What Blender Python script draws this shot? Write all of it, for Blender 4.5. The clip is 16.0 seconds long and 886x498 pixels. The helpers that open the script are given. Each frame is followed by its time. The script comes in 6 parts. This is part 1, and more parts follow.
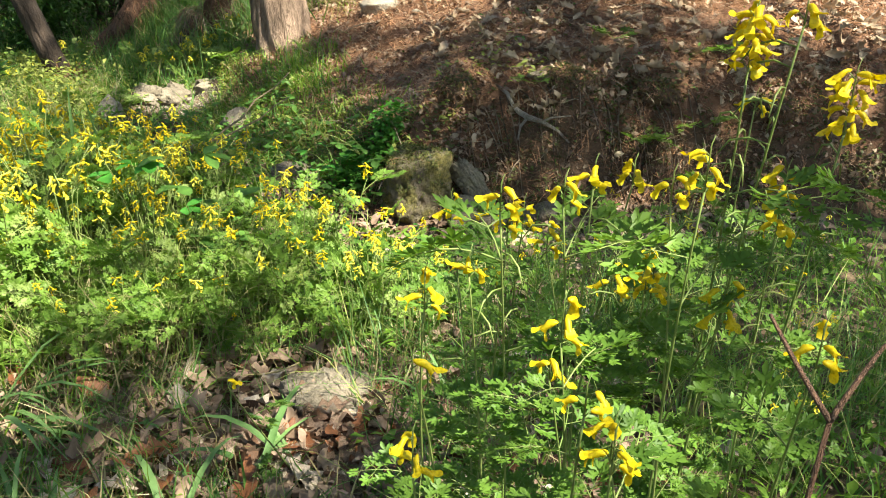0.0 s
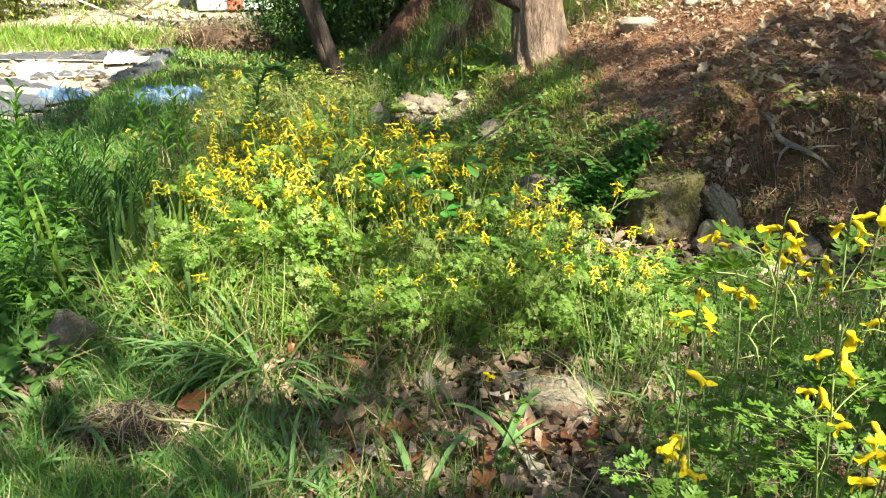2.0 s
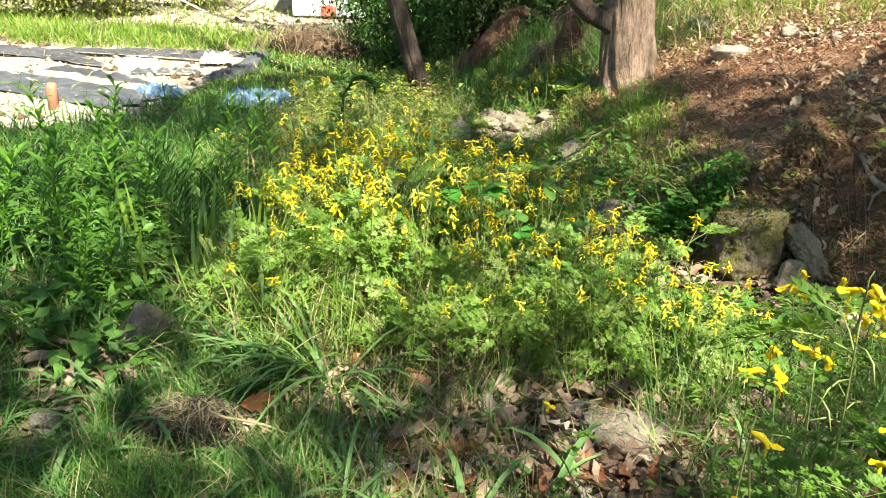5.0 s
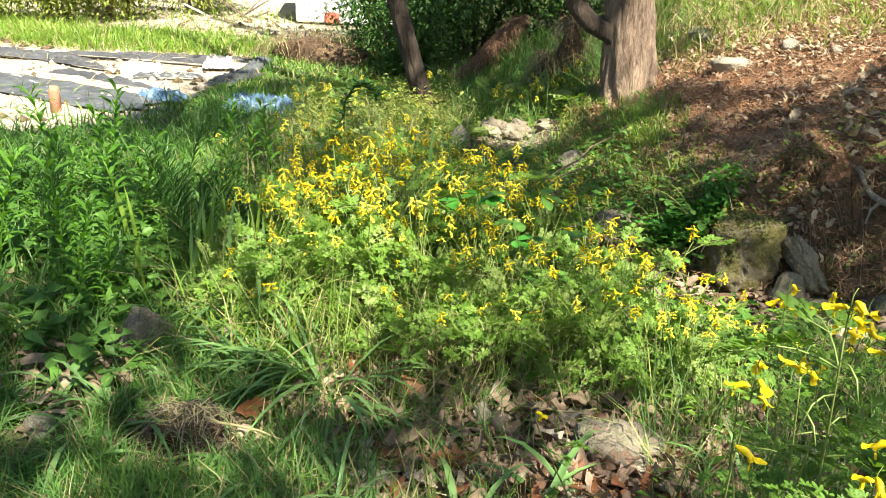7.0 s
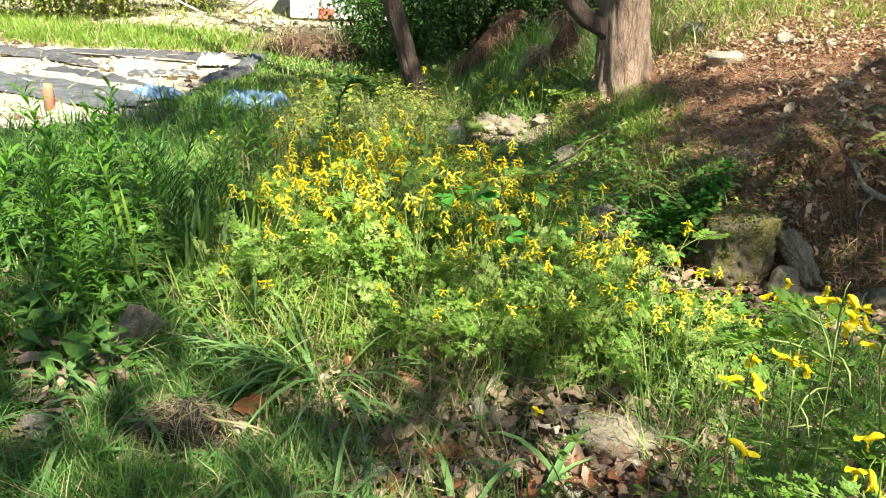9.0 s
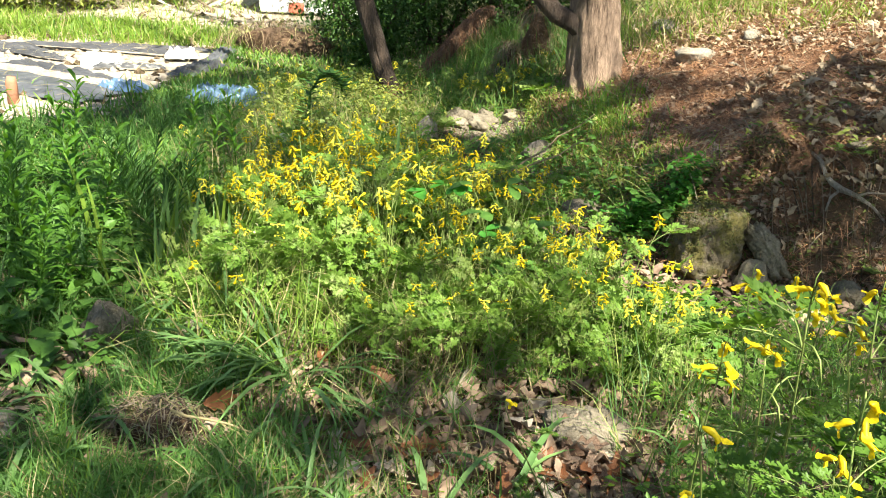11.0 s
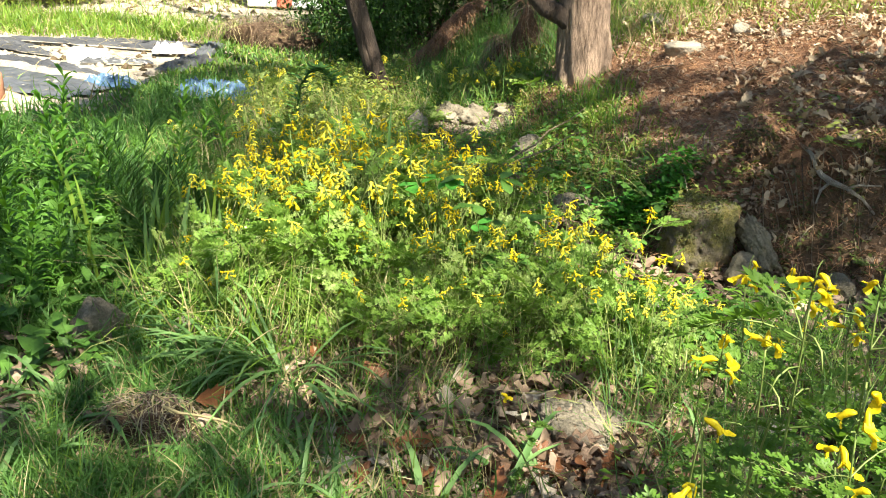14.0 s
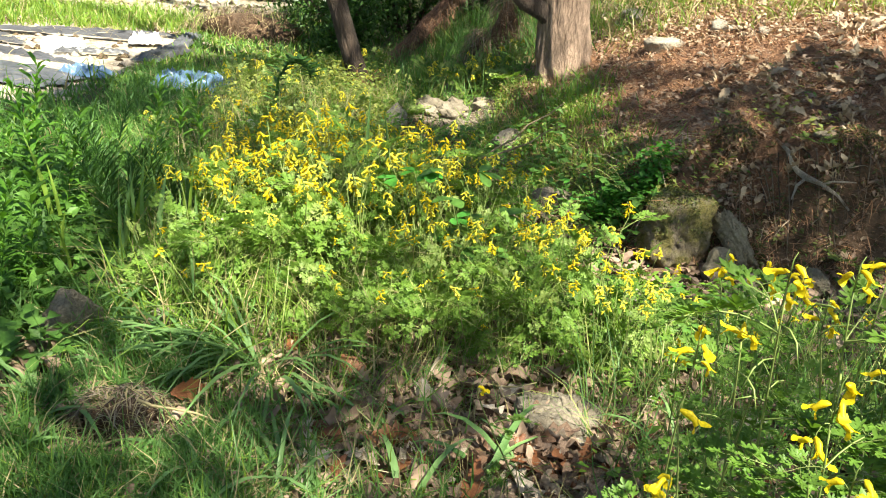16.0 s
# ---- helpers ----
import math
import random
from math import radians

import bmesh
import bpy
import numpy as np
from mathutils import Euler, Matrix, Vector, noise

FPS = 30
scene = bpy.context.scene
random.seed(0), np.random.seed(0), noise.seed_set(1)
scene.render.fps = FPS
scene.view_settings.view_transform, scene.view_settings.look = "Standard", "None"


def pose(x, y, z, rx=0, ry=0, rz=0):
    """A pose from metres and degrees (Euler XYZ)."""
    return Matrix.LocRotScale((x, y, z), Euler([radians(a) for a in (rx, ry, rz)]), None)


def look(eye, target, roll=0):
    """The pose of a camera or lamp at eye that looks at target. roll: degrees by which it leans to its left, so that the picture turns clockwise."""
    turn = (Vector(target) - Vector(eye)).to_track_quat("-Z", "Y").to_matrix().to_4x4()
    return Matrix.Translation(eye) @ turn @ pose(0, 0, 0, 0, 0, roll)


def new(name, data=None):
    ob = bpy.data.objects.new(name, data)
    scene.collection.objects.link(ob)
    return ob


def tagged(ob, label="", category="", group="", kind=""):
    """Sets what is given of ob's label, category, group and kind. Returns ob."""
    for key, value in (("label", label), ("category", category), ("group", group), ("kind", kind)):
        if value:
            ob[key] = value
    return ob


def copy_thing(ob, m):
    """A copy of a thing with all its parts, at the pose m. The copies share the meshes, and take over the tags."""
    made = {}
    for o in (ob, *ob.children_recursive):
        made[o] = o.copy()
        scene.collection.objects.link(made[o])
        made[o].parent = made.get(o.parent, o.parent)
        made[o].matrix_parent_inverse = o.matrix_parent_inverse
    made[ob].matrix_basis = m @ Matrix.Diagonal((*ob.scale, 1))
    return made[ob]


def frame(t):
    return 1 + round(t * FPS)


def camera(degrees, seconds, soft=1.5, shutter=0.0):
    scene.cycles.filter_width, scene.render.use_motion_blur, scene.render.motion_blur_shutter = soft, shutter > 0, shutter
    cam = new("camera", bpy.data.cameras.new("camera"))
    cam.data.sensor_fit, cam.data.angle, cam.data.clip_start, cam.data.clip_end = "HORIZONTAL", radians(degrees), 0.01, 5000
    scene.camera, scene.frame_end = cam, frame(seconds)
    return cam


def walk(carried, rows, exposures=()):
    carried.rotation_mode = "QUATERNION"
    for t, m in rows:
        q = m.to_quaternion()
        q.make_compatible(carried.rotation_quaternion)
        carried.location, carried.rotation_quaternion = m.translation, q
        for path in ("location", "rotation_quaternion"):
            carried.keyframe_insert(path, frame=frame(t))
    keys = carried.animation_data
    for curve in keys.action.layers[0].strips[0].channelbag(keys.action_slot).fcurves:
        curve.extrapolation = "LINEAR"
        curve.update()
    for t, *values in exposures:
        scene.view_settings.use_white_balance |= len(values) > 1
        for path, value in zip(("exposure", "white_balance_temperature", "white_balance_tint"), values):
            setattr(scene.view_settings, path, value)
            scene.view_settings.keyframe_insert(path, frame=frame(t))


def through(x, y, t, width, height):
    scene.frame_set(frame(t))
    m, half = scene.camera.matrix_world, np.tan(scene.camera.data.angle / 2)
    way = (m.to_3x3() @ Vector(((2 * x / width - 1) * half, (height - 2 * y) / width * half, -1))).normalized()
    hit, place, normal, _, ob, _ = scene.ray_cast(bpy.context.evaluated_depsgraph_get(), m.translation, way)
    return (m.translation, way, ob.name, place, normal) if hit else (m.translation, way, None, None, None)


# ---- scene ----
cam = camera(57.2, 16.0, 1.0)
PATH = [
    (0, (0.184, 0.051, 0.841), (0.783, 1.791, 0.057), 1.4),
    (0.5, (0.166, 0.037, 0.853), (0.674, 1.824, 0.113), 1.1),
    (1, (0.143, 0.026, 0.861), (0.389, 1.863, 0.11), -0.5),
    (1.5, (0.143, 0.011, 0.863), (0.29, 1.856, 0.103), -0.2),
    (2, (0.131, -0.004, 0.866), (0.187, 1.844, 0.104), 0.1),
    (2.5, (0.122, -0.01, 0.868), (0.096, 1.835, 0.095), 0.4),
    (3, (0.121, -0.007, 0.868), (0.07, 1.834, 0.088), 1.9),
    (3.5, (0.125, -0.005, 0.877), (0.003, 1.837, 0.107), 1.7),
    (4, (0.134, 0.001, 0.877), (0.009, 1.843, 0.108), 2.1),
    (4.5, (0.137, 0.002, 0.878), (0.011, 1.847, 0.117), 2.2),
    (4.7, (0.134, 0.002, 0.879), (0.01, 1.853, 0.132), 2.2),
    (7, (0.142, -0.002, 0.886), (0.016, 1.858, 0.163), 3.0),
    (7.5, (0.144, -0.002, 0.886), (0.024, 1.857, 0.159), 3.0),
    (8, (0.143, -0.004, 0.887), (0.023, 1.854, 0.157), 2.8),
    (10.3, (0.144, -0.002, 0.887), (0.056, 1.855, 0.151), 2.7),
    (10.5, (0.143, -0.002, 0.886), (0.085, 1.857, 0.149), 3.1),
    (11, (0.141, -0.002, 0.882), (0.096, 1.856, 0.144), 3.4),
    (11.5, (0.14, 0.003, 0.883), (0.095, 1.86, 0.14), 3.3),
    (12, (0.136, 0.006, 0.88), (0.092, 1.861, 0.133), 3.4),
    (12.5, (0.135, 0.002, 0.881), (0.099, 1.857, 0.134), 3.6),
    (13, (0.133, -0.002, 0.881), (0.097, 1.854, 0.136), 3.6),
    (13.5, (0.131, -0.001, 0.879), (0.103, 1.853, 0.13), 3.7),
    (14, (0.134, 0.002, 0.878), (0.116, 1.857, 0.13), 3.4),
    (14.5, (0.135, 0.004, 0.876), (0.129, 1.857, 0.124), 2.7),
    (15, (0.134, 0.002, 0.878), (0.167, 1.855, 0.127), 3.4),
    (15.5, (0.133, 0.001, 0.877), (0.167, 1.854, 0.123), 4.1),
    (16, (0.136, 0.006, 0.873), (0.17, 1.857, 0.116), 4.3),
]
EXPOSURE = [(0.0, 2.11, 6900, 3), (16.0, 2.11, 6900, 3)]
walk(cam, [(t, look(eye, to, roll)) for t, eye, to, roll in PATH], EXPOSURE)

# ---------------------------------------------------------------- light
SUN_TO = Vector((0.30, -0.50, 0.81)).normalized()
world = bpy.data.worlds.new("sky")
scene.world = world
world.use_nodes = True
wn = world.node_tree.nodes
sky = wn.new("ShaderNodeTexSky")
sky.sky_type = "NISHITA"
sky.sun_disc = False
sky.sun_elevation = math.asin(SUN_TO.z)
sky.sun_rotation = math.atan2(SUN_TO.x, SUN_TO.y)
world.node_tree.links.new(sky.outputs["Color"], wn["Background"].inputs["Color"])
wn["Background"].inputs["Strength"].default_value = 0.05
sun_data = bpy.data.lights.new("sun", "SUN")
sun_data.energy = 5.0
sun_data.angle = radians(0.55)
sun_data.color = (1.0, 0.95, 0.86)
sun = new("sun", sun_data)
sun.matrix_world = look(SUN_TO * 30, (0, 0, 0))

# ---------------------------------------------------------------- small tools
rng = np.random.default_rng(7)
R = random.Random(11)


def mesh_of(name, verts, faces, mats, smooth=True, index=None):
    me = bpy.data.meshes.new(name)
    me.from_pydata([tuple(v) for v in verts] if not isinstance(verts, np.ndarray) else verts.tolist(), [],
                   faces if not isinstance(faces, np.ndarray) else faces.tolist())
    for m in (mats if isinstance(mats, (list, tuple)) else [mats]):
        me.materials.append(m)
    if index is not None:
        me.polygons.foreach_set("material_index", np.asarray(index, dtype=np.int32))
    me.polygons.foreach_set("use_smooth", np.full(len(me.polygons), smooth))
    me.update()
    return me


def part(name, me, parent, m=None, label=""):
    """One mesh object under a thing or a part."""
    ob = new(name, me)
    ob.parent = parent
    if m is not None:
        ob.matrix_basis = m
    if label:
        tagged(ob, label)
    return ob


def thing(name, label, category, m=None, me=None, group="", kind=""):
    ob = new(name, me)
    if m is not None:
        ob.matrix_basis = m
    return tagged(ob, label, category, group, kind)


class Geo:
    """Collects vertices and faces for one mesh."""

    def __init__(self):
        self.v, self.f, self.i = [], [], []

    def add(self, verts, faces, mat=0):
        k = len(self.v)
        self.v += [tuple(p) for p in verts]
        self.f += [tuple(a + k for a in fc) for fc in faces]
        self.i += [mat] * len(faces)

    def tube(self, pts, radii, sides=6, mat=0, cap=True, rough=0.0, twist=0.0):
        pts = [Vector(p) for p in pts]
        verts, faces = [], []
        up = Vector((0.31, 0.17, 0.93))
        for n, p in enumerate(pts):
            d = (pts[min(n + 1, len(pts) - 1)] - pts[max(n - 1, 0)])
            d = d.normalized() if d.length > 1e-9 else Vector((0, 0, 1))
            a = d.cross(up)
            if a.length < 0.05:
                a = d.cross(Vector((1, 0, 0)))
            a.normalize()
            b = d.cross(a)
            for s in range(sides):
                w = 2 * math.pi * s / sides + twist * n
                r = radii[n] * (1 + (rough * noise.noise(Vector((math.cos(w) * 2.2, math.sin(w) * 2.2, n * 0.35 + 7))) if rough else 0))
                verts.append(p + a * (math.cos(w) * r) + b * (math.sin(w) * r))
        for n in range(len(pts) - 1):
            for s in range(sides):
                faces.append((n * sides + s, n * sides + (s + 1) % sides, (n + 1) * sides + (s + 1) % sides, (n + 1) * sides + s))
        if cap:
            faces.append(tuple(range(sides))[::-1])
            faces.append(tuple(range((len(pts) - 1) * sides, len(pts) * sides)))
        self.add(verts, faces, mat)

    def strip(self, pts, widths, side, mat=0, fold=0.0):
        """A leaf or blade along pts; side is the direction of its width, fold lifts the edges."""
        side = Vector(side).normalized()
        verts, faces = [], []
        for n, (p, w) in enumerate(zip(pts, widths)):
            p = Vector(p)
            d = Vector(pts[min(n + 1, len(pts) - 1)]) - Vector(pts[max(n - 1, 0)])
            nor = side.cross(d)
            nor = nor.normalized() if nor.length > 1e-9 else Vector((0, 0, 1))
            verts += [p - side * w + nor * (w * fold), p, p + side * w + nor * (w * fold)]
        for n in range(len(pts) - 1):
            a = n * 3
            faces += [(a, a + 1, a + 4, a + 3), (a + 1, a + 2, a + 5, a + 4)]
        self.add(verts, faces, mat)

    def mesh(self, name, mats, smooth=True):
        return mesh_of(name, self.v, self.f, mats, smooth, self.i)


def rotations(yaw, pitch, roll):
    """Stacks of rotation matrices Rz(yaw) Ry(pitch) Rx(roll)."""
    cy, sy, cp, sp, cr, sr = np.cos(yaw), np.sin(yaw), np.cos(pitch), np.sin(pitch), np.cos(roll), np.sin(roll)
    return np.stack([np.stack([cy * cp, cy * sp * sr - sy * cr, cy * sp * cr + sy * sr], -1),
                     np.stack([sy * cp, sy * sp * sr + cy * cr, sy * sp * cr - cy * sr], -1),
                     np.stack([-sp, cp * sr, cp * cr], -1)], -2)


def scattered(name, shapes, pos, rot, scale, mats, index=None):
    """One joined mesh of many small pieces: shapes is a list of (verts, faces), dealt out in turn."""
    vs, fs, ii, base = [], [], [], 0
    pick = np.arange(len(pos)) % len(shapes)
    scale = np.asarray(scale, dtype=float)
    if scale.ndim == 1:
        scale = np.repeat(scale[:, None], 3, 1)
    for s, (sv, sf) in enumerate(shapes):
        sel = np.nonzero(pick == s)[0]
        if not len(sel):
            continue
        sv, sf = np.asarray(sv, float), np.asarray(sf, int)
        v = np.einsum("kij,knj->kni", rot[sel], sv[None] * scale[sel][:, None, :]) + pos[sel][:, None, :]
        f = sf[None] + (np.arange(len(sel)) * len(sv))[:, None, None] + base
        vs.append(v.reshape(-1, 3))
        fs.append(f.reshape(-1, sf.shape[1]))
        if index is not None:
            ii.append(np.repeat(np.asarray(index)[sel], len(sf)))
        base += len(sel) * len(sv)
    return mesh_of(name, np.concatenate(vs), np.concatenate(fs), mats, True, np.concatenate(ii) if index is not None else None)


def wob(x, y, s=1.0):
    """Smooth uneven height, about -1 to 1."""
    return (np.sin(1.7 * x / s + 0.6 * y / s + 1.3) + np.sin(-1.1 * x / s + 2.3 * y / s + 4.0) + 0.6 * np.sin(3.9 * x / s + 2.9 * y / s + 0.5) + 0.5 * np.sin(-5.3 * x / s + 4.1 * y / s)) / 3.1


# ---------------------------------------------------------------- lie of the land
TOE = [(-1.3, 12.0), (-0.6, 7.0), (0.05, 4.8), (0.36, 3.6), (0.56, 2.75), (0.72, 2.2), (0.98, 2.14), (1.5, 2.10), (2.2, 1.85), (4.2, 1.2), (9.0, -1.5)]
FACE = [0.0, 0.0, 0.02, 0.03, 0.05, 0.13, 0.22, 0.24, 0.22, 0.2, 0.2]
RISE = [0.25, 0.3, 0.42, 0.44, 0.40, 0.33, 0.3, 0.3, 0.3, 0.3, 0.3]


def toe(x, y):
    """Signed distance past the foot of the bank, and the bank's face height and steepness there."""
    x, y = np.asarray(x, float), np.asarray(y, float)
    best, out_f, out_r = np.full(x.shape, 1e9), np.zeros(x.shape), np.zeros(x.shape)
    sign = np.ones(x.shape)
    for n in range(len(TOE) - 1):
        (ax, ay), (bx, by) = TOE[n], TOE[n + 1]
        dx, dy = bx - ax, by - ay
        u = np.clip(((x - ax) * dx + (y - ay) * dy) / (dx * dx + dy * dy), 0, 1)
        ex, ey = x - ax - u * dx, y - ay - u * dy
        d = np.hypot(ex, ey)
        side = np.where(dx * ey - dy * ex > 0, 1.0, -1.0)
        near = d < best - 1e-9
        best = np.where(near, d, best)
        sign = np.where(near, side, sign)
        out_f = np.where(near, FACE[n] * (1 - u) + FACE[n + 1] * u, out_f)
        out_r = np.where(near, RISE[n] * (1 - u) + RISE[n + 1] * u, out_r)
    return best * sign, out_f, out_r


def smooth01(a):
    a = np.clip(a, 0, 1)
    return a * a * (3 - 2 * a)


def land(x, y):
    x, y = np.asarray(x, float), np.asarray(y, float)
    d, face, rise = toe(x, y)
    up = np.clip(d, 0, None)
    wide = 0.27 - 0.12 * np.exp(-((x - 1.32) / 0.16) ** 2) * (y < 3)
    h = face * smooth01(d / (wide + 0.05 * wob(x, y, 0.25))) + rise * np.minimum(up, 7) + 0.12 * np.clip(up - 7, 0, 40)
    h = h + 0.05 * np.clip(face * 6, 0, 1) * (up / 0.4) * np.exp(1 - up / 0.4)
    h = h - 0.035 * np.exp(-((d + 0.16) / 0.16) ** 2) * np.clip((4.2 - y) / 1.5, 0, 1)
    calm = 1 / (1 + 0.02 * (x * x + y * y))
    h = h + (0.012 * wob(x, y, 0.5) + 0.006 * wob(x + 3, y, 0.17)) * np.clip(calm * 1.5, 0.2, 1)
    h = h + (0.035 * wob(x, y, 0.11) + 0.02 * wob(x + 1, y, 0.05)) * np.exp(-((d - 0.12) / 0.13) ** 2) * np.clip(face * 6, 0, 1)
    h = h + 0.05 * smooth01((d - 0.1) / 0.4) * wob(x, y, 0.8)
    far = np.clip((np.hypot(x + 1, y) - 11.5) / 10, 0, 3)
    back = np.clip((y - 9.0 + 0.35 * (x + 3)) / 5, 0, 3)
    return h + 1.1 * np.where(y > 3, back, 0) + 0.5 * far


def gz(x, y):
    return float(land(np.array([x]), np.array([y]))[0])

# ---------------------------------------------------------------- materials
def material(name):
    m = bpy.data.materials.new(name)
    m.use_nodes = True
    nt = m.node_tree
    return m, nt, nt.nodes["Principled BSDF"]


def ramp(nt, fac, stops):
    r = nt.nodes.new("ShaderNodeValToRGB")
    while len(r.color_ramp.elements) < len(stops):
        r.color_ramp.elements.new(0.5)
    for e, (p, c) in zip(r.color_ramp.elements, stops):
        e.position, e.color = p, (*c, 1)
    nt.links.new(fac, r.inputs["Fac"])
    return r.outputs["Color"]


def noise_of(nt, scale, detail=4, rough=0.6, coords="Object"):
    tc = nt.nodes.new("ShaderNodeTexCoord")
    n = nt.nodes.new("ShaderNodeTexNoise")
    n.inputs["Scale"].default_value, n.inputs["Detail"].default_value, n.inputs["Roughness"].default_value = scale, detail, rough
    nt.links.new(tc.outputs[coords], n.inputs["Vector"])
    return n.outputs["Fac"]


def mix(nt, fac, a, b, mode="MIX"):
    n = nt.nodes.new("ShaderNodeMix")
    n.data_type, n.blend_type = "RGBA", mode
    for sock, val in ((n.inputs["Factor"], fac), (n.inputs["A"], a), (n.inputs["B"], b)):
        if isinstance(val, (int, float)):
            sock.default_value = val
        elif isinstance(val, tuple):
            sock.default_value = (*val, 1)
        else:
            nt.links.new(val, sock)
    return n.outputs["Result"]


def bump(nt, bsdf, fac, strength, distance):
    b = nt.nodes.new("ShaderNodeBump")
    b.inputs["Strength"].default_value, b.inputs["Distance"].default_value = strength, distance
    nt.links.new(fac, b.inputs["Height"])
    nt.links.new(b.outputs["Normal"], bsdf.inputs["Normal"])


def leafy(name, dark, light, through=0.35, island=False, rough=0.5, grain=40.0, glow=None):
    """Thin leaf or petal: light passes through it, and the tone varies from piece to piece."""
    m, nt, p = material(name)
    if island:
        rnd = nt.nodes.new("ShaderNodeNewGeometry").outputs["Random Per Island"]
    else:
        rnd = nt.nodes.new("ShaderNodeObjectInfo").outputs["Random"]
    col = ramp(nt, rnd, [(0.0, dark), (1.0, light)])
    n = noise_of(nt, grain, 3)
    col = mix(nt, 0.5, col, ramp(nt, n, [(0.3, tuple(c * 0.55 for c in dark)), (0.7, tuple(min(1, c * 1.25) for c in light))]))
    nt.links.new(col, p.inputs["Base Color"])
    p.inputs["Roughness"].default_value = rough
    p.inputs["Specular IOR Level"].default_value = 0.35
    t = nt.nodes.new("ShaderNodeBsdfTranslucent")
    tcol = mix(nt, 1.0, col, glow or (1.0, 1.0, 0.55), "MULTIPLY")
    nt.links.new(tcol, t.inputs["Color"])
    mx = nt.nodes.new("ShaderNodeMixShader")
    mx.inputs["Fac"].default_value = through
    nt.links.new(p.outputs["BSDF"], mx.inputs[1])
    nt.links.new(t.outputs["BSDF"], mx.inputs[2])
    nt.links.new(mx.outputs["Shader"], nt.nodes["Material Output"].inputs["Surface"])
    return m


def earthy(name, stops, s1, s2, rough=0.9, bstr=0.6, bdist=0.01, spec=0.2):
    """Soil, stone, bark: coarse stains under fine grain, with relief."""
    m, nt, p = material(name)
    a = ramp(nt, noise_of(nt, s1, 5, 0.65), stops)
    b = ramp(nt, noise_of(nt, s2, 4, 0.7), [(0.25, tuple(c * 0.45 for c in stops[0][1])), (0.75, tuple(min(1, c * 1.2) for c in stops[-1][1]))])
    nt.links.new(mix(nt, 0.45, a, b), p.inputs["Base Color"])
    p.inputs["Roughness"].default_value = rough
    p.inputs["Specular IOR Level"].default_value = spec
    bump(nt, p, noise_of(nt, s2 * 0.7, 6, 0.7), bstr, bdist)
    return m


M_SOIL = earthy("leaf_mould_soil", [(0.3, (0.035, 0.024, 0.015)), (0.55, (0.09, 0.06, 0.035)), (0.75, (0.19, 0.14, 0.09))], 9, 90)
M_NEEDLE = earthy("needle_covered_soil", [(0.3, (0.055, 0.028, 0.017)), (0.55, (0.15, 0.072, 0.042)), (0.8, (0.25, 0.15, 0.095))], 7, 120)
M_TURF = earthy("turf_soil", [(0.3, (0.02, 0.03, 0.01)), (0.55, (0.05, 0.07, 0.02)), (0.8, (0.11, 0.10, 0.05))], 8, 70)
M_FIELD = earthy("pale_sandy_soil", [(0.3, (0.16, 0.12, 0.085)), (0.5, (0.31, 0.255, 0.195)), (0.75, (0.46, 0.40, 0.33))], 5, 40)
M_BANK = earthy("dark_bank_soil", [(0.3, (0.03, 0.018, 0.011)), (0.55, (0.09, 0.054, 0.033)), (0.8, (0.18, 0.115, 0.07))], 9, 80)
M_STONE = earthy("grey_stone", [(0.3, (0.07, 0.055, 0.038)), (0.5, (0.17, 0.14, 0.10)), (0.75, (0.29, 0.25, 0.19))], 18, 170, 0.9, 1.0, 0.008)
M_PALE = earthy("pale_stone", [(0.3, (0.13, 0.105, 0.075)), (0.5, (0.26, 0.225, 0.175)), (0.75, (0.39, 0.345, 0.28))], 18, 160, 0.9, 1.0, 0.008)
M_SLAB = earthy("grey_tan_stone", [(0.3, (0.08, 0.062, 0.042)), (0.5, (0.19, 0.155, 0.11)), (0.75, (0.33, 0.28, 0.2))], 24, 150, 0.9, 0.8, 0.006)
M_BUFF = earthy("buff_stone", [(0.3, (0.10, 0.08, 0.055)), (0.5, (0.21, 0.175, 0.13)), (0.75, (0.33, 0.285, 0.22))], 18, 160, 0.9, 1.0, 0.008)
M_TAN = earthy("tan_stone", [(0.3, (0.2, 0.16, 0.08)), (0.55, (0.34, 0.29, 0.16)), (0.8, (0.45, 0.40, 0.25))], 12, 140, 0.85, 0.6, 0.004)
# very light stone, used only to whiten the sun patch by the thicket
M_WHITE_STONE = earthy("white_stone", [(0.3, (0.45, 0.43, 0.38)), (0.5, (0.6, 0.58, 0.52)), (0.75, (0.72, 0.7, 0.64))], 20, 150, 0.85, 0.8, 0.005)
M_CREAM = earthy("dry_root_fibre", [(0.3, (0.16, 0.11, 0.07)), (0.6, (0.3, 0.22, 0.14)), (0.8, (0.42, 0.33, 0.22))], 30, 200)


def mossy_stone():
    m, nt, p = material("mossy_stone")
    stone = ramp(nt, noise_of(nt, 16, 5), [(0.3, (0.09, 0.068, 0.045)), (0.5, (0.2, 0.16, 0.11)), (0.72, (0.36, 0.31, 0.235))])
    moss = ramp(nt, noise_of(nt, 110, 4), [(0.3, (0.07, 0.062, 0.016)), (0.7, (0.21, 0.18, 0.05))])
    where = ramp(nt, noise_of(nt, 11, 4, 0.7), [(0.40, (0, 0, 0)), (0.54, (1, 1, 1))])
    nt.links.new(mix(nt, where, stone, moss), p.inputs["Base Color"])
    p.inputs["Roughness"].default_value = 0.95
    bump(nt, p, noise_of(nt, 60, 8, 0.8), 1.0, 0.02)
    return m


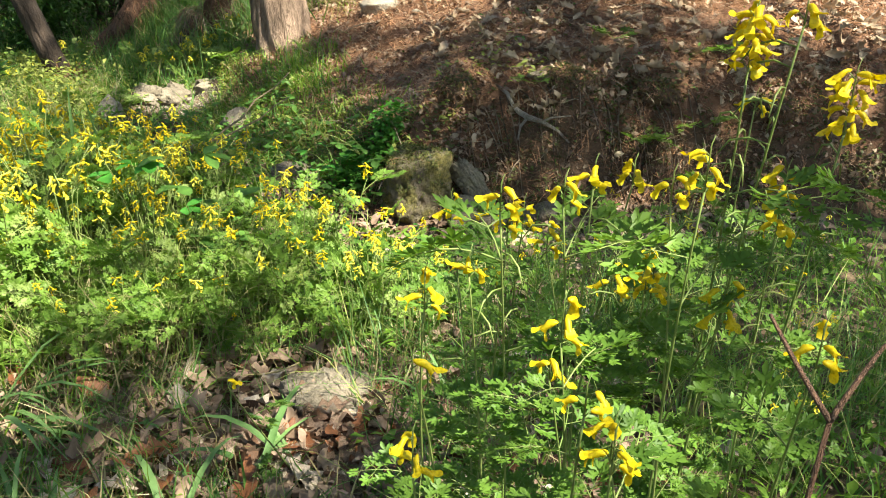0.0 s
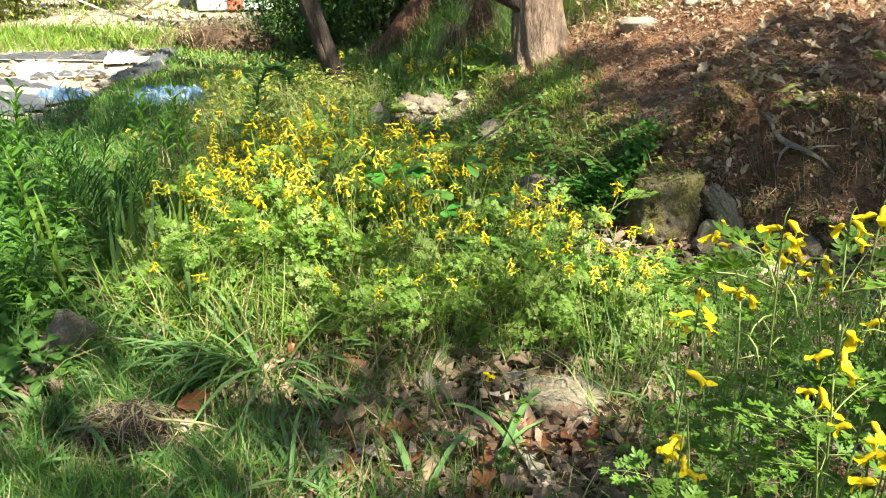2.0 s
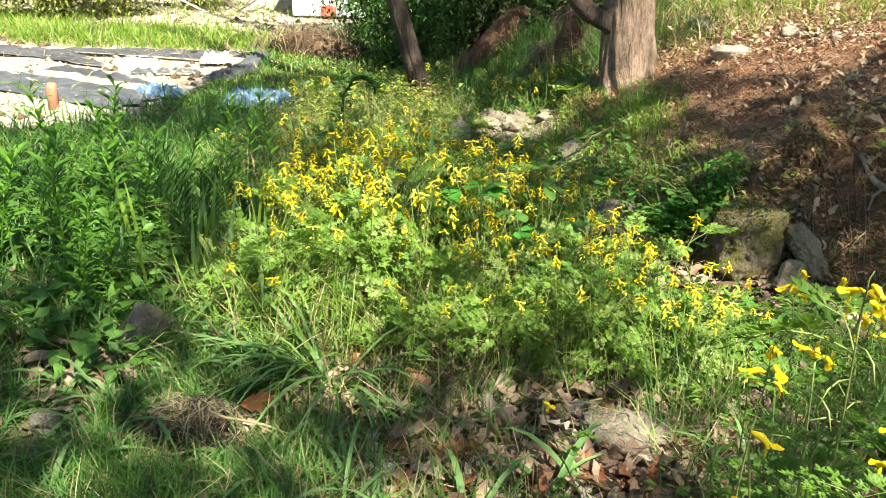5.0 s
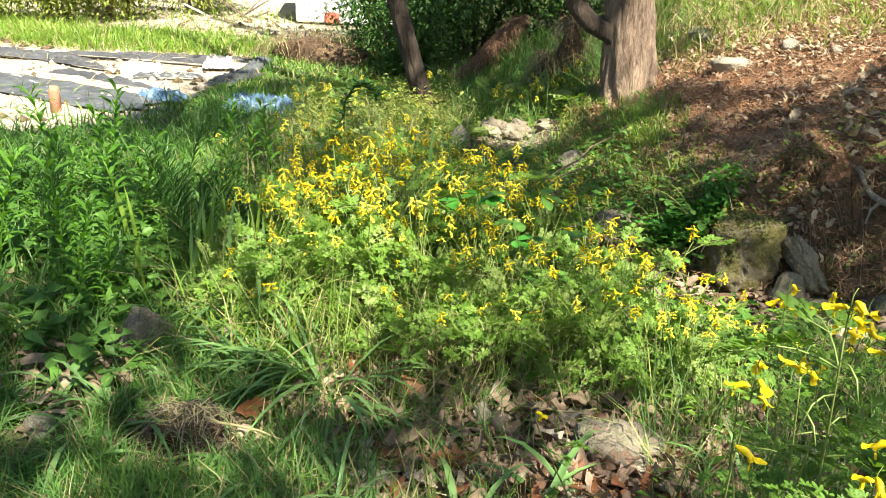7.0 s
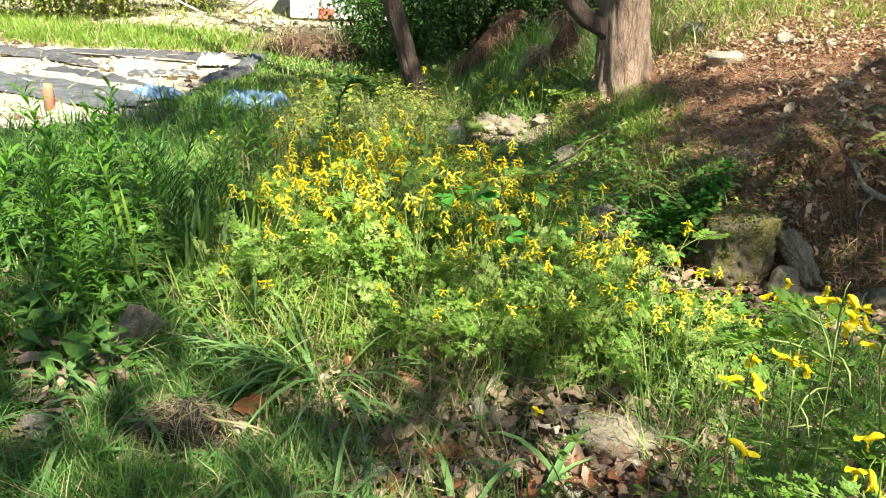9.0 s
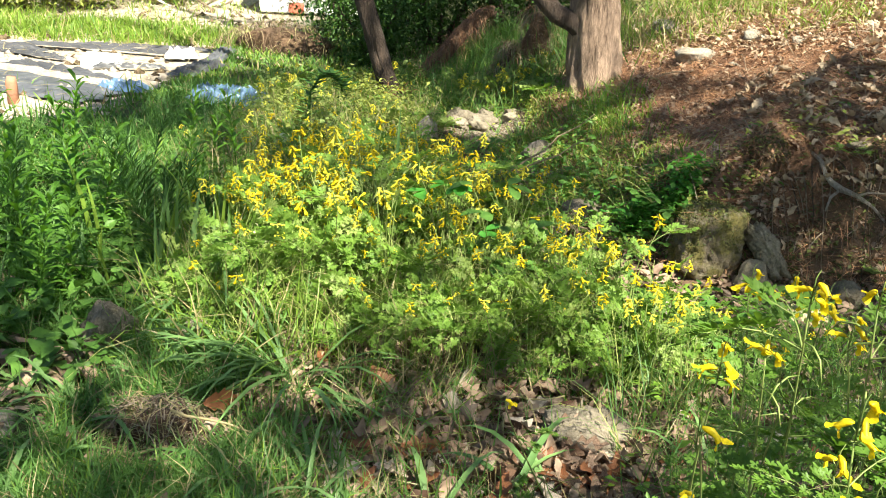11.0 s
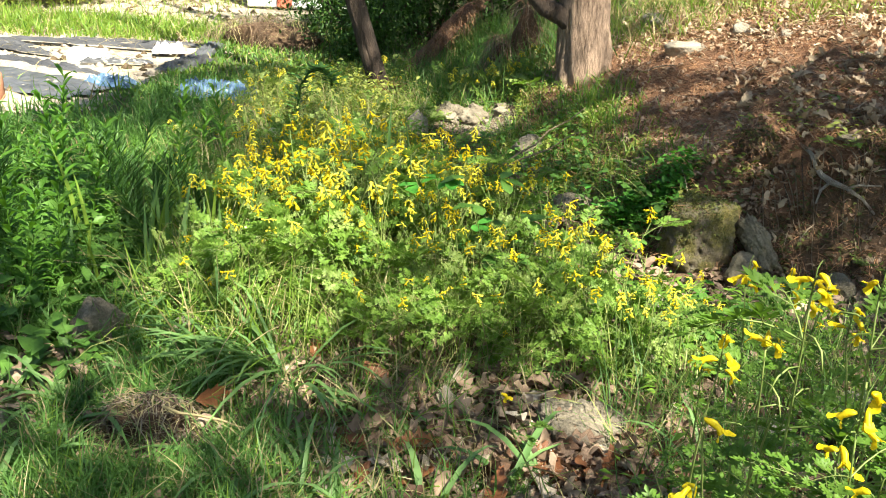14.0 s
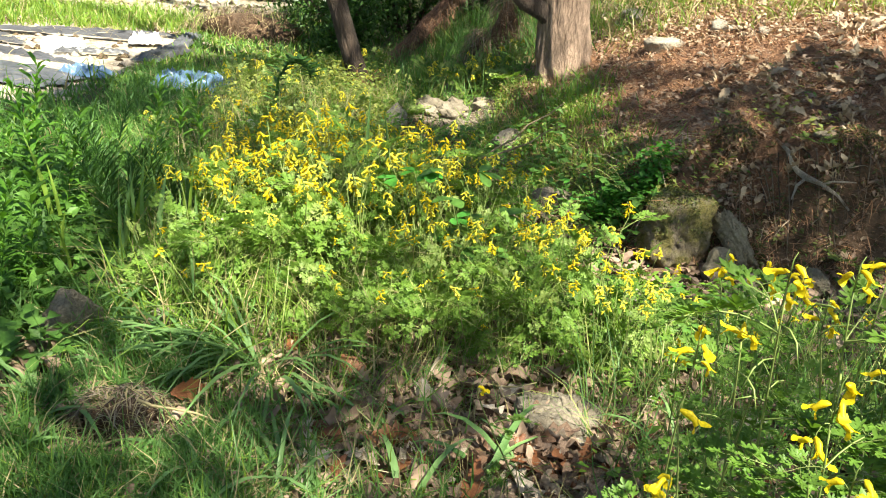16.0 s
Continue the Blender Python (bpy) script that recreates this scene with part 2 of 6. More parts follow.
def bark(name, dark, light, scale=1.0):
    m, nt, p = material(name)
    tc = nt.nodes.new("ShaderNodeTexCoord")
    mp = nt.nodes.new("ShaderNodeMapping")
    mp.inputs["Scale"].default_value = (52 * scale, 52 * scale, 12 * scale)
    nt.links.new(tc.outputs["Object"], mp.inputs["Vector"])
    n = nt.nodes.new("ShaderNodeTexNoise")
    n.inputs["Scale"].default_value, n.inputs["Detail"].default_value, n.inputs["Roughness"].default_value = 1.6, 6, 0.7
    nt.links.new(mp.outputs["Vector"], n.inputs["Vector"])
    col = ramp(nt, n.outputs["Fac"], [(0.32, dark), (0.5, tuple((a + b) / 2 for a, b in zip(dark, light))), (0.68, light)])
    col = mix(nt, 0.35, col, ramp(nt, noise_of(nt, 3.5, 3), [(0.35, dark), (0.65, light)]))
    nt.links.new(col, p.inputs["Base Color"])
    p.inputs["Roughness"].default_value = 0.9
    bump(nt, p, n.outputs["Fac"], 1.0, 0.035)
    return m


M_MOSSY = mossy_stone()
M_BARK = bark("grey_brown_bark", (0.07, 0.04, 0.025), (0.46, 0.32, 0.23))
M_BARK_DARK = bark("dark_bark", (0.02, 0.013, 0.01), (0.10, 0.065, 0.045))
M_WOOD = bark("torn_reddish_wood", (0.13, 0.055, 0.025), (0.42, 0.22, 0.11), 2)
M_WOOD_DARK = bark("reddish_log_bark", (0.05, 0.025, 0.015), (0.24, 0.12, 0.07), 1.5)
M_PALE_ROOT = bark("weathered_root", (0.22, 0.18, 0.14), (0.58, 0.52, 0.45), 3)
M_TWIG = bark("dry_twig_bark", (0.10, 0.07, 0.045), (0.36, 0.28, 0.2), 3)
M_CORY = leafy("fern_like_leaf", (0.095, 0.205, 0.025), (0.235, 0.365, 0.07), 0.5)
M_CORY_BLUE = leafy("bluish_leaf", (0.065, 0.155, 0.02), (0.165, 0.285, 0.045), 0.48)
M_CORY_PALE = leafy("pale_olive_leaf", (0.14, 0.23, 0.045), (0.30, 0.38, 0.11), 0.42)
M_STEM = leafy("pale_green_stem", (0.12, 0.19, 0.04), (0.22, 0.26, 0.08), 0.15)
M_PETAL = leafy("yellow_petal", (0.62, 0.47, 0.006), (0.76, 0.60, 0.02), 0.35, grain=300.0, glow=(1, 0.9, 0.3))
M_PETAL_PALE = leafy("pale_yellow_petal", (0.78, 0.66, 0.03), (0.86, 0.75, 0.10), 0.35, island=True, grain=300.0, glow=(1, 0.95, 0.5))
M_GRASS = leafy("grass_blade", (0.05, 0.145, 0.028), (0.16, 0.30, 0.075), 0.45, island=True, grain=8.0)
M_GRASS_DRY = leafy("straw_blade", (0.22, 0.17, 0.08), (0.45, 0.38, 0.2), 0.25, island=True, grain=8.0)
# lighter, yellower copy of grass_blade, with sunlight put into the colour
M_GRASS_SUN = leafy("sunlit_yellow_green_grass", (0.105, 0.22, 0.02), (0.25, 0.36, 0.06), 0.45, island=True, grain=6.0)
M_BLADE = leafy("broad_grass_blade", (0.085, 0.185, 0.05), (0.21, 0.35, 0.12), 0.4, grain=10.0)
M_WEED = leafy("weed_leaf", (0.05, 0.155, 0.015), (0.13, 0.27, 0.035), 0.5)
M_WEED_DARK = leafy("feathery_dark_leaf", (0.03, 0.095, 0.018), (0.075, 0.165, 0.035), 0.3, island=True)
M_HERB = leafy("broad_herb_leaf", (0.05, 0.14, 0.02), (0.13, 0.26, 0.05), 0.4, island=True)
M_CLOVER = leafy("bright_herb_leaf", (0.045, 0.21, 0.03), (0.11, 0.36, 0.055), 0.5)
# brighter version of the herb leaf, its colour already holding the sunlight
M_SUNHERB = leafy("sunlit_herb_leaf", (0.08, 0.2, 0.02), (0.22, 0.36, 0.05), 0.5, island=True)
# near-white leaf colour that paints in the glare of a sun patch
M_SUNPATCH = leafy("sun_patch_leaf", (0.34, 0.38, 0.18), (0.58, 0.58, 0.36), 0.3, island=True)
M_STALK = leafy("pale_green_stalk", (0.16, 0.22, 0.05), (0.34, 0.36, 0.12), 0.25, island=True)
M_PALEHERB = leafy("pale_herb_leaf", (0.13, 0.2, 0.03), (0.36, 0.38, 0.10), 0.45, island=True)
M_LUSH = leafy("lush_herb_leaf", (0.04, 0.16, 0.02), (0.10, 0.27, 0.035), 0.45, island=True)
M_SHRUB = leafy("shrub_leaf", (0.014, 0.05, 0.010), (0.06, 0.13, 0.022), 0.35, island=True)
M_WOODS = leafy("woodland_leaf", (0.07, 0.13, 0.02), (0.2, 0.27, 0.05), 0.4, island=True, grain=3.0)
# lit copy of woodland_leaf: the sun is put into the colour
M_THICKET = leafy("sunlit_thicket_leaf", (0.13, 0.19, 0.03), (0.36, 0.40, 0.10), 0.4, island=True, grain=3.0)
M_CREAM_FIBRE = leafy("grey_straw_fibre", (0.16, 0.12, 0.085), (0.36, 0.29, 0.21), 0.1, island=True, rough=0.8)
M_CANOPY = leafy("canopy_leaf", (0.03, 0.08, 0.012), (0.08, 0.16, 0.025), 0.3, island=True, grain=3.0)
M_DRY = leafy("dry_brown_leaf", (0.09, 0.045, 0.026), (0.34, 0.235, 0.17), 0.12, rough=0.65, grain=35.0, glow=(1, 0.7, 0.4))
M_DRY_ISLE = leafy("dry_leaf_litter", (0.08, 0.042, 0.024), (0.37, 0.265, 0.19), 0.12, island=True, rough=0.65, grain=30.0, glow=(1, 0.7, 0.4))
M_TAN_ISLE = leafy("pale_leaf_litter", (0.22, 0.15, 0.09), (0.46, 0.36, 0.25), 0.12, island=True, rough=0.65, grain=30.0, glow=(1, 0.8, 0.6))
M_RUST = leafy("rust_brown_leaf", (0.15, 0.055, 0.025), (0.26, 0.105, 0.045), 0.15, rough=0.6, grain=35.0, glow=(1, 0.6, 0.3))
M_NEEDLES = leafy("fallen_pine_needle", (0.11, 0.048, 0.023), (0.41, 0.22, 0.115), 0.1, island=True, rough=0.6, grain=20.0, glow=(1, 0.7, 0.4))
M_ROOTS = leafy("dry_rootlet", (0.04, 0.025, 0.016), (0.16, 0.105, 0.07), 0.05, island=True, rough=0.8, grain=20.0)


def plain(name, col, rough, metal=0.0, var=0.25, scale=20.0):
    m, nt, p = material(name)
    nt.links.new(ramp(nt, noise_of(nt, scale, 4), [(0.3, tuple(c * (1 - var) for c in col)), (0.7, tuple(min(1, c * (1 + var)) for c in col))]), p.inputs["Base Color"])
    p.inputs["Roughness"].default_value, p.inputs["Metallic"].default_value = rough, metal
    bump(nt, p, noise_of(nt, scale * 3, 3), 0.3, 0.01)
    return m


M_MOSS = leafy("bank_moss", (0.03, 0.05, 0.010), (0.11, 0.13, 0.03), 0.2, island=True)
M_MOSS_PALE = leafy("yellowish_moss", (0.09, 0.10, 0.02), (0.2, 0.2, 0.05), 0.2, island=True)
M_TANLEAF = leafy("pale_tan_leaf", (0.34, 0.265, 0.2), (0.5, 0.42, 0.335), 0.12, rough=0.65, grain=30.0, glow=(1, 0.8, 0.6))
M_DARKLEAF = leafy("dark_brown_leaf", (0.05, 0.025, 0.014), (0.14, 0.075, 0.045), 0.1, rough=0.6, grain=30.0, glow=(1, 0.7, 0.4))
M_FILM = plain("black_plastic_film", (0.06, 0.06, 0.065), 0.38, scale=6.0)
M_FILM_BLUE = plain("weathered_grey_film", (0.07, 0.072, 0.08), 0.42, var=0.5, scale=9.0)
M_FILM_CLEAR = plain("silvery_plastic_film", (0.5, 0.5, 0.5), 0.3, scale=6.0)
M_TARP = plain("pale_blue_tarp", (0.10, 0.17, 0.27), 0.3, scale=14.0)
M_WHITE = plain("white_painted_board", (0.72, 0.72, 0.70), 0.6, scale=8.0)
M_POST = plain("rusty_stake", (0.32, 0.15, 0.09), 0.8, scale=30.0)
M_RED = plain("red_brick_paint", (0.45, 0.12, 0.07), 0.7, scale=12.0)
M_PUFF = leafy("seed_head_fluff", (0.6, 0.6, 0.58), (0.75, 0.75, 0.72), 0.4)

# ---------------------------------------------------------------- ground
def axis(outer_lo, lo, hi, outer_hi, step, coarse, reach, grow=1.22):
    """Grid lines: fine in the middle, coarser round it, and widening to the horizon."""
    mid = list(np.arange(outer_lo, lo - 1e-6, coarse)) + list(np.arange(lo, hi, step)) + list(np.arange(hi, outer_hi + 1e-6, coarse))
    lo, hi, step = mid[0], mid[-1], coarse
    a, d = [], step
    while lo - sum(a) - d > -reach:
        d *= grow
        a.append(d)
    left = [lo - s for s in np.cumsum(a)]
    b, d = [], step
    while hi + sum(b) + d < reach:
        d *= grow
        b.append(d)
    return np.array(sorted(left) + mid + [hi + s for s in np.cumsum(b)])


gx_, gy_ = axis(-5.2, -1.6, 2.6, 5.0, 0.03, 0.09, 450), axis(-3.0, 0.6, 4.6, 9.3, 0.03, 0.09, 450)
GX, GY = np.meshgrid(gx_, gy_, indexing="ij")
GV = np.stack([GX, GY, land(GX, GY)], -1).reshape(-1, 3)
nx, ny = len(gx_), len(gy_)
ii, jj = np.meshgrid(np.arange(nx - 1), np.arange(ny - 1), indexing="ij")
a0 = (ii * ny + jj).ravel()
GF = np.stack([a0, a0 + ny, a0 + ny + 1, a0 + 1], -1)
cx, cy = GV[GF].mean(1)[:, 0], GV[GF].mean(1)[:, 1]
cd, cface, crise = toe(cx, cy)
jit = 0.12 * wob(cx, cy, 0.12) + 0.15 * wob(cx, cy, 0.4)


def in_field(x, y):
    """The open, cleared ground beyond the weeds."""
    edge = np.interp(y, [3.1, 3.4, 3.7, 4.3, 5.2, 6.0, 7.5, 11.0], [-2.3, -1.78, -1.55, -1.46, -1.55, -1.7, -1.3, -1.3])
    return (y > 3.15) & (x < edge)


idx = np.zeros(len(GF), dtype=np.int32)
idx[(cx < -0.45 + jit * 2 + 0.35 * np.clip(0.6 - cy, 0, 1) * wob(cx, cy, 0.7)) & (cd < 0)] = 1
idx[in_field(cx + jit * 0.5, cy + jit)] = 2
idx[(cd > 0.10 + jit * 0.2)] = 3
idx[(cd > -0.04) & (cd <= 0.13) & (cface > 0.12)] = 4
idx[(cd > 0.05) & (cy > 4.3 + jit)] = 1
idx[(np.hypot(cx, cy) > 14)] = 1
ground = thing("ground", "uneven soil with leaf mould, turf, needles and pale sand", "ground",
               me=mesh_of("ground", GV, GF, [M_SOIL, M_TURF, M_FIELD, M_NEEDLE, M_BANK], True, idx), kind="structure")


# ---------------------------------------------------------------- stones
def stone_mesh(name, size, seed, mat, rough=0.22, flat=0.0, subdiv=3, boxy=0):
    bm = bmesh.new()
    bmesh.ops.create_icosphere(bm, subdivisions=subdiv, radius=1)
    cut = random.Random(seed)
    planes = [Vector((cut.uniform(-1, 1), cut.uniform(-1, 1), cut.uniform(-0.4, 1))).normalized() for _ in range(9)]
    lim = [cut.uniform(0.55, 0.85) * (1.22 if boxy else 1) for _ in planes]
    for v in bm.verts:
        p = v.co.copy()
        if boxy:
            p = p / (abs(p.x) ** boxy + abs(p.y) ** boxy + abs(p.z) ** boxy) ** (1 / boxy)
        for n, l in zip(planes, lim):
            d = p.dot(n)
            if d > l:
                p -= n * (d - l) * 0.92
        if flat and p.z > flat:
            p.z = flat + (p.z - flat) * 0.2
        p *= 1 + rough * (0.5 * noise.noise(p * 1.6 + Vector((seed, 0, 0))) - 0.5 * abs(noise.noise(p * 3.2 + Vector((0, seed, 0)))) + 0.22 * noise.noise(p * 8 + Vector((0, 0, seed))) + 0.12 * noise.noise(p * 19 + Vector((seed, 0, 2))))
        v.co = Vector((p.x * size[0], p.y * size[1], p.z * size[2]))
    me = bpy.data.meshes.new(name)
    bm.to_mesh(me)
    bm.free()
    me.materials.append(mat)
    me.polygons.foreach_set("use_smooth", np.full(len(me.polygons), subdiv > 2))
    return me


def stone(x, y, size, seed, mat, label, rz=0, ry=0, rx=0, sink=0.3, z=None, name="stone", group="", rough=0.34, subdiv=4, flat=0.0, boxy=0):
    z0 = gz(x, y) if z is None else z
    return thing(name, label, "stone", pose(x, y, z0 + size[2] * (1 - 2 * sink), rx, ry, rz), stone_mesh(name, size, seed, mat, rough, flat, subdiv, boxy), group=group)


stone(0.392, 1.295, (0.102, 0.066, 0.058), 3, M_BUFF, "pale grey stone half covered by dry leaves", -6, 12, 16, 0.47, subdiv=5, rough=0.55, boxy=4)
stone(-0.60, 1.51, (0.075, 0.06, 0.09), 5, M_STONE, "grey stone among grass and herbs", 30, 0, 0, 0.3)
# stone added to stand in for a white patch of sunlight
stone(-0.342, 1.892, (0.028, 0.022, 0.065), 9, M_WHITE_STONE, "white upright stone added for the sun patch among grass", 20, 8, 0, 0.2, rough=0.5)
stone(-0.42, 1.525, (0.075, 0.045, 0.05), 8, M_PALE, "flat grey stone with dry grass over it", -10, 0, 0, 0.3)
stone(-0.67, 1.21, (0.03, 0.045, 0.03), 12, M_PALE, "small pale stone in grass", 30, 0, 0, 0.3)
stone(0.842, 2.235, (0.094, 0.10, 0.122), 27, M_MOSSY, "large mossy boulder at the foot of the bank", 6, 4, 0, 0.14, name="boulder", rough=0.34, subdiv=5, flat=0.8, z=0.0, boxy=5)
stone(1.0, 2.165, (0.036, 0.02, 0.10), 26, M_SLAB, "grey stone slab leaning against the bank", -8, -35, -22, 0.05, name="stone_slab", rough=0.8, subdiv=5, z=0.0, boxy=4)
stone(1.15, 2.09, (0.04, 0.035, 0.035), 29, M_STONE, "grey stone under the bank", 10, 14, 0, 0.3)
stone(0.955, 2.11, (0.05, 0.03, 0.055), 31, M_SLAB, "small grey stone leaning under the bank", 20, 38, 0, 0.25, boxy=3)
stone(1.045, 2.10, (0.05, 0.035, 0.032), 33, M_SLAB, "small grey stone under the bank", 0, 10, 0, 0.3)
stone(1.22, 2.08, (0.06, 0.05, 0.05), 35, M_STONE, "brown stone under the bank", 0, 10, 0, 0.3)
stone(1.06, 1.99, (0.16, 0.055, 0.035), 37, M_TAN, "flat tan stone in the dry stream bed", -10, 0, 0, 0.35, rough=0.3)
stone(0.66, 1.93, (0.055, 0.045, 0.03), 39, M_PALE, "pale stone in the dry stream bed", 10, 0, 0, 0.35)
stone(0.56, 2.62, (0.11, 0.07, 0.06), 41, M_STONE, "grey stone beside the dry stream bed", 20, 0, 0, 0.35)
for k, (x, y, s) in enumerate([(-0.86, 3.66, 0.07), (-0.76, 3.56, 0.055), (-0.9, 3.5, 0.05), (-0.70, 3.42, 0.05), (-0.45, 3.62, 0.06)]):
    thing("soil_clump", "dark brown clump of bare crumbly soil", "soil clump", pose(x, y, gz(x, y) + 0.01, 0, 0, 40 * k), stone_mesh("soil_clump", (s * 1.3, s, s * 0.8), 300 + k, M_SOIL, 0.9, 0, 4), "soil clumps")
stone(0.43, 3.27, (0.085, 0.065, 0.075), 45, M_BUFF, "rounded pale stone beside the dry stream bed", 30, 10, 0, 0.3)
stone(0.46, 3.08, (0.12, 0.06, 0.03), 44, M_STONE, "flat grey stone beside the dry stream bed", -20, 0, 0, 0.35)
stone(0.68, 2.36, (0.05, 0.045, 0.045), 46, M_STONE, "brownish stone beside the dry stream bed", -20, 0, 0, 0.35)
stone(0.97, 1.39, (0.075, 0.06, 0.045), 47, M_PALE, "pale grey stone among flowering plants", 15, 0, 0, 0.3)
stone(-0.05, 3.42, (0.06, 0.05, 0.09), 48, M_PALE, "pale upright stone among flowers", 15, 0, 0, 0.25)
stone(1.13, 3.74, (0.115, 0.06, 0.05), 49, M_PALE, "pale stone on the needle-covered slope", 8, 0, 0, 0.35)
stone(1.28, 2.345, (0.05, 0.035, 0.016), 52, M_STONE, "grey stone lying on the bank", 15, 0, 0, 0.3)
stone(1.06, 2.75, (0.024, 0.02, 0.014), 53, M_PALE, "pale stone chip lying on the bank", -25, 0, 0, 0.3)
stone(0.62, 1.62, (0.06, 0.045, 0.03), 54, M_PALE, "pale stone among flowering plants", -25, 0, 0, 0.3)
for k in range(16):
    a, r = R.uniform(0, 6.28), R.uniform(0, 1) ** 0.6
    x, y = 0.22 + 0.17 * r * math.cos(a), 3.86 + 0.30 * r * math.sin(a)
    s = R.uniform(0.055, 0.085) if k < 7 else R.uniform(0.03, 0.06)
    stone(x, y, (s, s * R.uniform(0.6, 0.9), s * R.uniform(0.5, 0.75)), 60 + k, M_BUFF if k % 2 else M_STONE, "small pale stone in a sunlit heap of rubble", R.uniform(0, 180), R.uniform(-18, 18), 0, 0.28, group="rubble stones", rough=0.6, subdiv=4)
for k in range(26):
    x, y = R.uniform(0.95, 3.0), R.uniform(3.5, 4.8)
    s = R.uniform(0.02, 0.06)
    stone(x, y, (s * 1.4, s, s * 0.6), 90 + k, M_PALE, "small pale stone on the needle-covered slope", R.uniform(0, 180), 0, 0, 0.3, group="slope stones", subdiv=3)


# ---------------------------------------------------------------- leaf shapes used in many places
def leaf_shape(n=3, bend=0.25, wide=0.28, fold=0.25):
    """A simple pointed leaf along +x, length 1."""
    v, f = [], []
    for k in range(n + 1):
        u = k / n
        w = wide * math.sin(math.pi * min(1, u * 0.96 + 0.04)) ** 0.8
        z = -bend * u * u
        v += [(u, -w, z + fold * w), (u, 0, z), (u, w, z + fold * w)]
    for k in range(n):
        a = 3 * k
        f += [(a, a + 1, a + 4, a + 3), (a + 1, a + 2, a + 5, a + 4)]
    return np.array(v), f


def blade_shape(lean, width=0.02, n=4):
    """A grass blade, height 1, arching towards +x."""
    v, f = [], []
    for k in range(n + 1):
        u = k / n
        w = width * (1 - u ** 1.6) + 0.001
        x, z = lean * u * u, u - 0.45 * lean * u * u * u
        v += [(x, -w, z), (x, w, z)]
    for k in range(n):
        a = 2 * k
        f.append((a, a + 1, a + 3, a + 2))
    return np.array(v), f


LEAVES = [leaf_shape(2, b, w, 0.3) for b, w in ((0.1, 0.25), (0.35, 0.3), (0.6, 0.22))]
BLADES = [blade_shape(l, 0.02) for l in (0.1, 0.35, 0.6, 0.9, 1.2)]
THIN = [blade_shape(l, 0.011, 3) for l in (0.15, 0.45, 0.8, 1.1)]


# ---------------------------------------------------------------- trees 
def wander(p, d, length, steps, jitter, seed, lift=0.0):
    q = random.Random(seed)
    pts, p, d = [Vector(p)], Vector(p), Vector(d).normalized()
    for _ in range(steps):
        d = (d + Vector((q.uniform(-1, 1), q.uniform(-1, 1), q.uniform(-1, 1) + lift)) * jitter).normalized()
        p = p + d * (length / steps)
        pts.append(p.copy())
    return pts


def branch(parent, name, p, d, length, r, mat, seed, jitter=0.2, steps=8, lift=0.0, sides=8, tip=0.25, rough=0.0):
    pts = wander(p, d, length, steps, jitter, seed, lift)
    g = Geo()
    g.tube(pts, [r * (1 - (1 - tip) * n / steps) for n in range(steps + 1)], sides, rough=rough)
    return part(name, g.mesh(name, [mat]), parent), pts


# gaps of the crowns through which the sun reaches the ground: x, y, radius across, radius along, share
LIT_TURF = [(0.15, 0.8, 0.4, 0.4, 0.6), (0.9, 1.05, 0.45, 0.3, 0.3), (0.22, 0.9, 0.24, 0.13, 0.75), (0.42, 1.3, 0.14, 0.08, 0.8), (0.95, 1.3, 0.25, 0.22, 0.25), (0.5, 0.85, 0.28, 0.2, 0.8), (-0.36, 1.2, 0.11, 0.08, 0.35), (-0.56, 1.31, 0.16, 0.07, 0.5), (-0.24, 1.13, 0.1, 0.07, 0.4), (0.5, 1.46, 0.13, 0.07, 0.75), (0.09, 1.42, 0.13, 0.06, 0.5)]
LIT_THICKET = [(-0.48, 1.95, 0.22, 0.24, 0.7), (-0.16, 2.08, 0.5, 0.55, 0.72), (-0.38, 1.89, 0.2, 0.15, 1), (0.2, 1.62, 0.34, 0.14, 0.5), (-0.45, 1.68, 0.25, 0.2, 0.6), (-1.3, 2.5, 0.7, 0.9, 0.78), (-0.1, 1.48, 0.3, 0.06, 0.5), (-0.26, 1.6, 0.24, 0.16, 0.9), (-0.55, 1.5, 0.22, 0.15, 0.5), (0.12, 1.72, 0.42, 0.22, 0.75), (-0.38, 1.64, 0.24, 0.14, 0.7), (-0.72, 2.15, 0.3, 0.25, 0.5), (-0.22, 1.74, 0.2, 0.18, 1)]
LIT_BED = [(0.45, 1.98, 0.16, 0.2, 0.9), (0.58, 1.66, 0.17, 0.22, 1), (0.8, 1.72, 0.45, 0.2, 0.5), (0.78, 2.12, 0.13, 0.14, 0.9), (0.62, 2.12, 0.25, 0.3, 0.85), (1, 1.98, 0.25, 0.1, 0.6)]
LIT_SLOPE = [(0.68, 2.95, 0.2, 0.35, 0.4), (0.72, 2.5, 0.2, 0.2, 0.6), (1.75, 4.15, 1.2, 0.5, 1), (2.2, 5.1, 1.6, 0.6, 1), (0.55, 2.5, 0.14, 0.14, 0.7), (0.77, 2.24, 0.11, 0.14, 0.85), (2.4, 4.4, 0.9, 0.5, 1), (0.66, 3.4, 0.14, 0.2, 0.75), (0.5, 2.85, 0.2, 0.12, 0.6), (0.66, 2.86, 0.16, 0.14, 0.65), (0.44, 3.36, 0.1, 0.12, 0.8)]
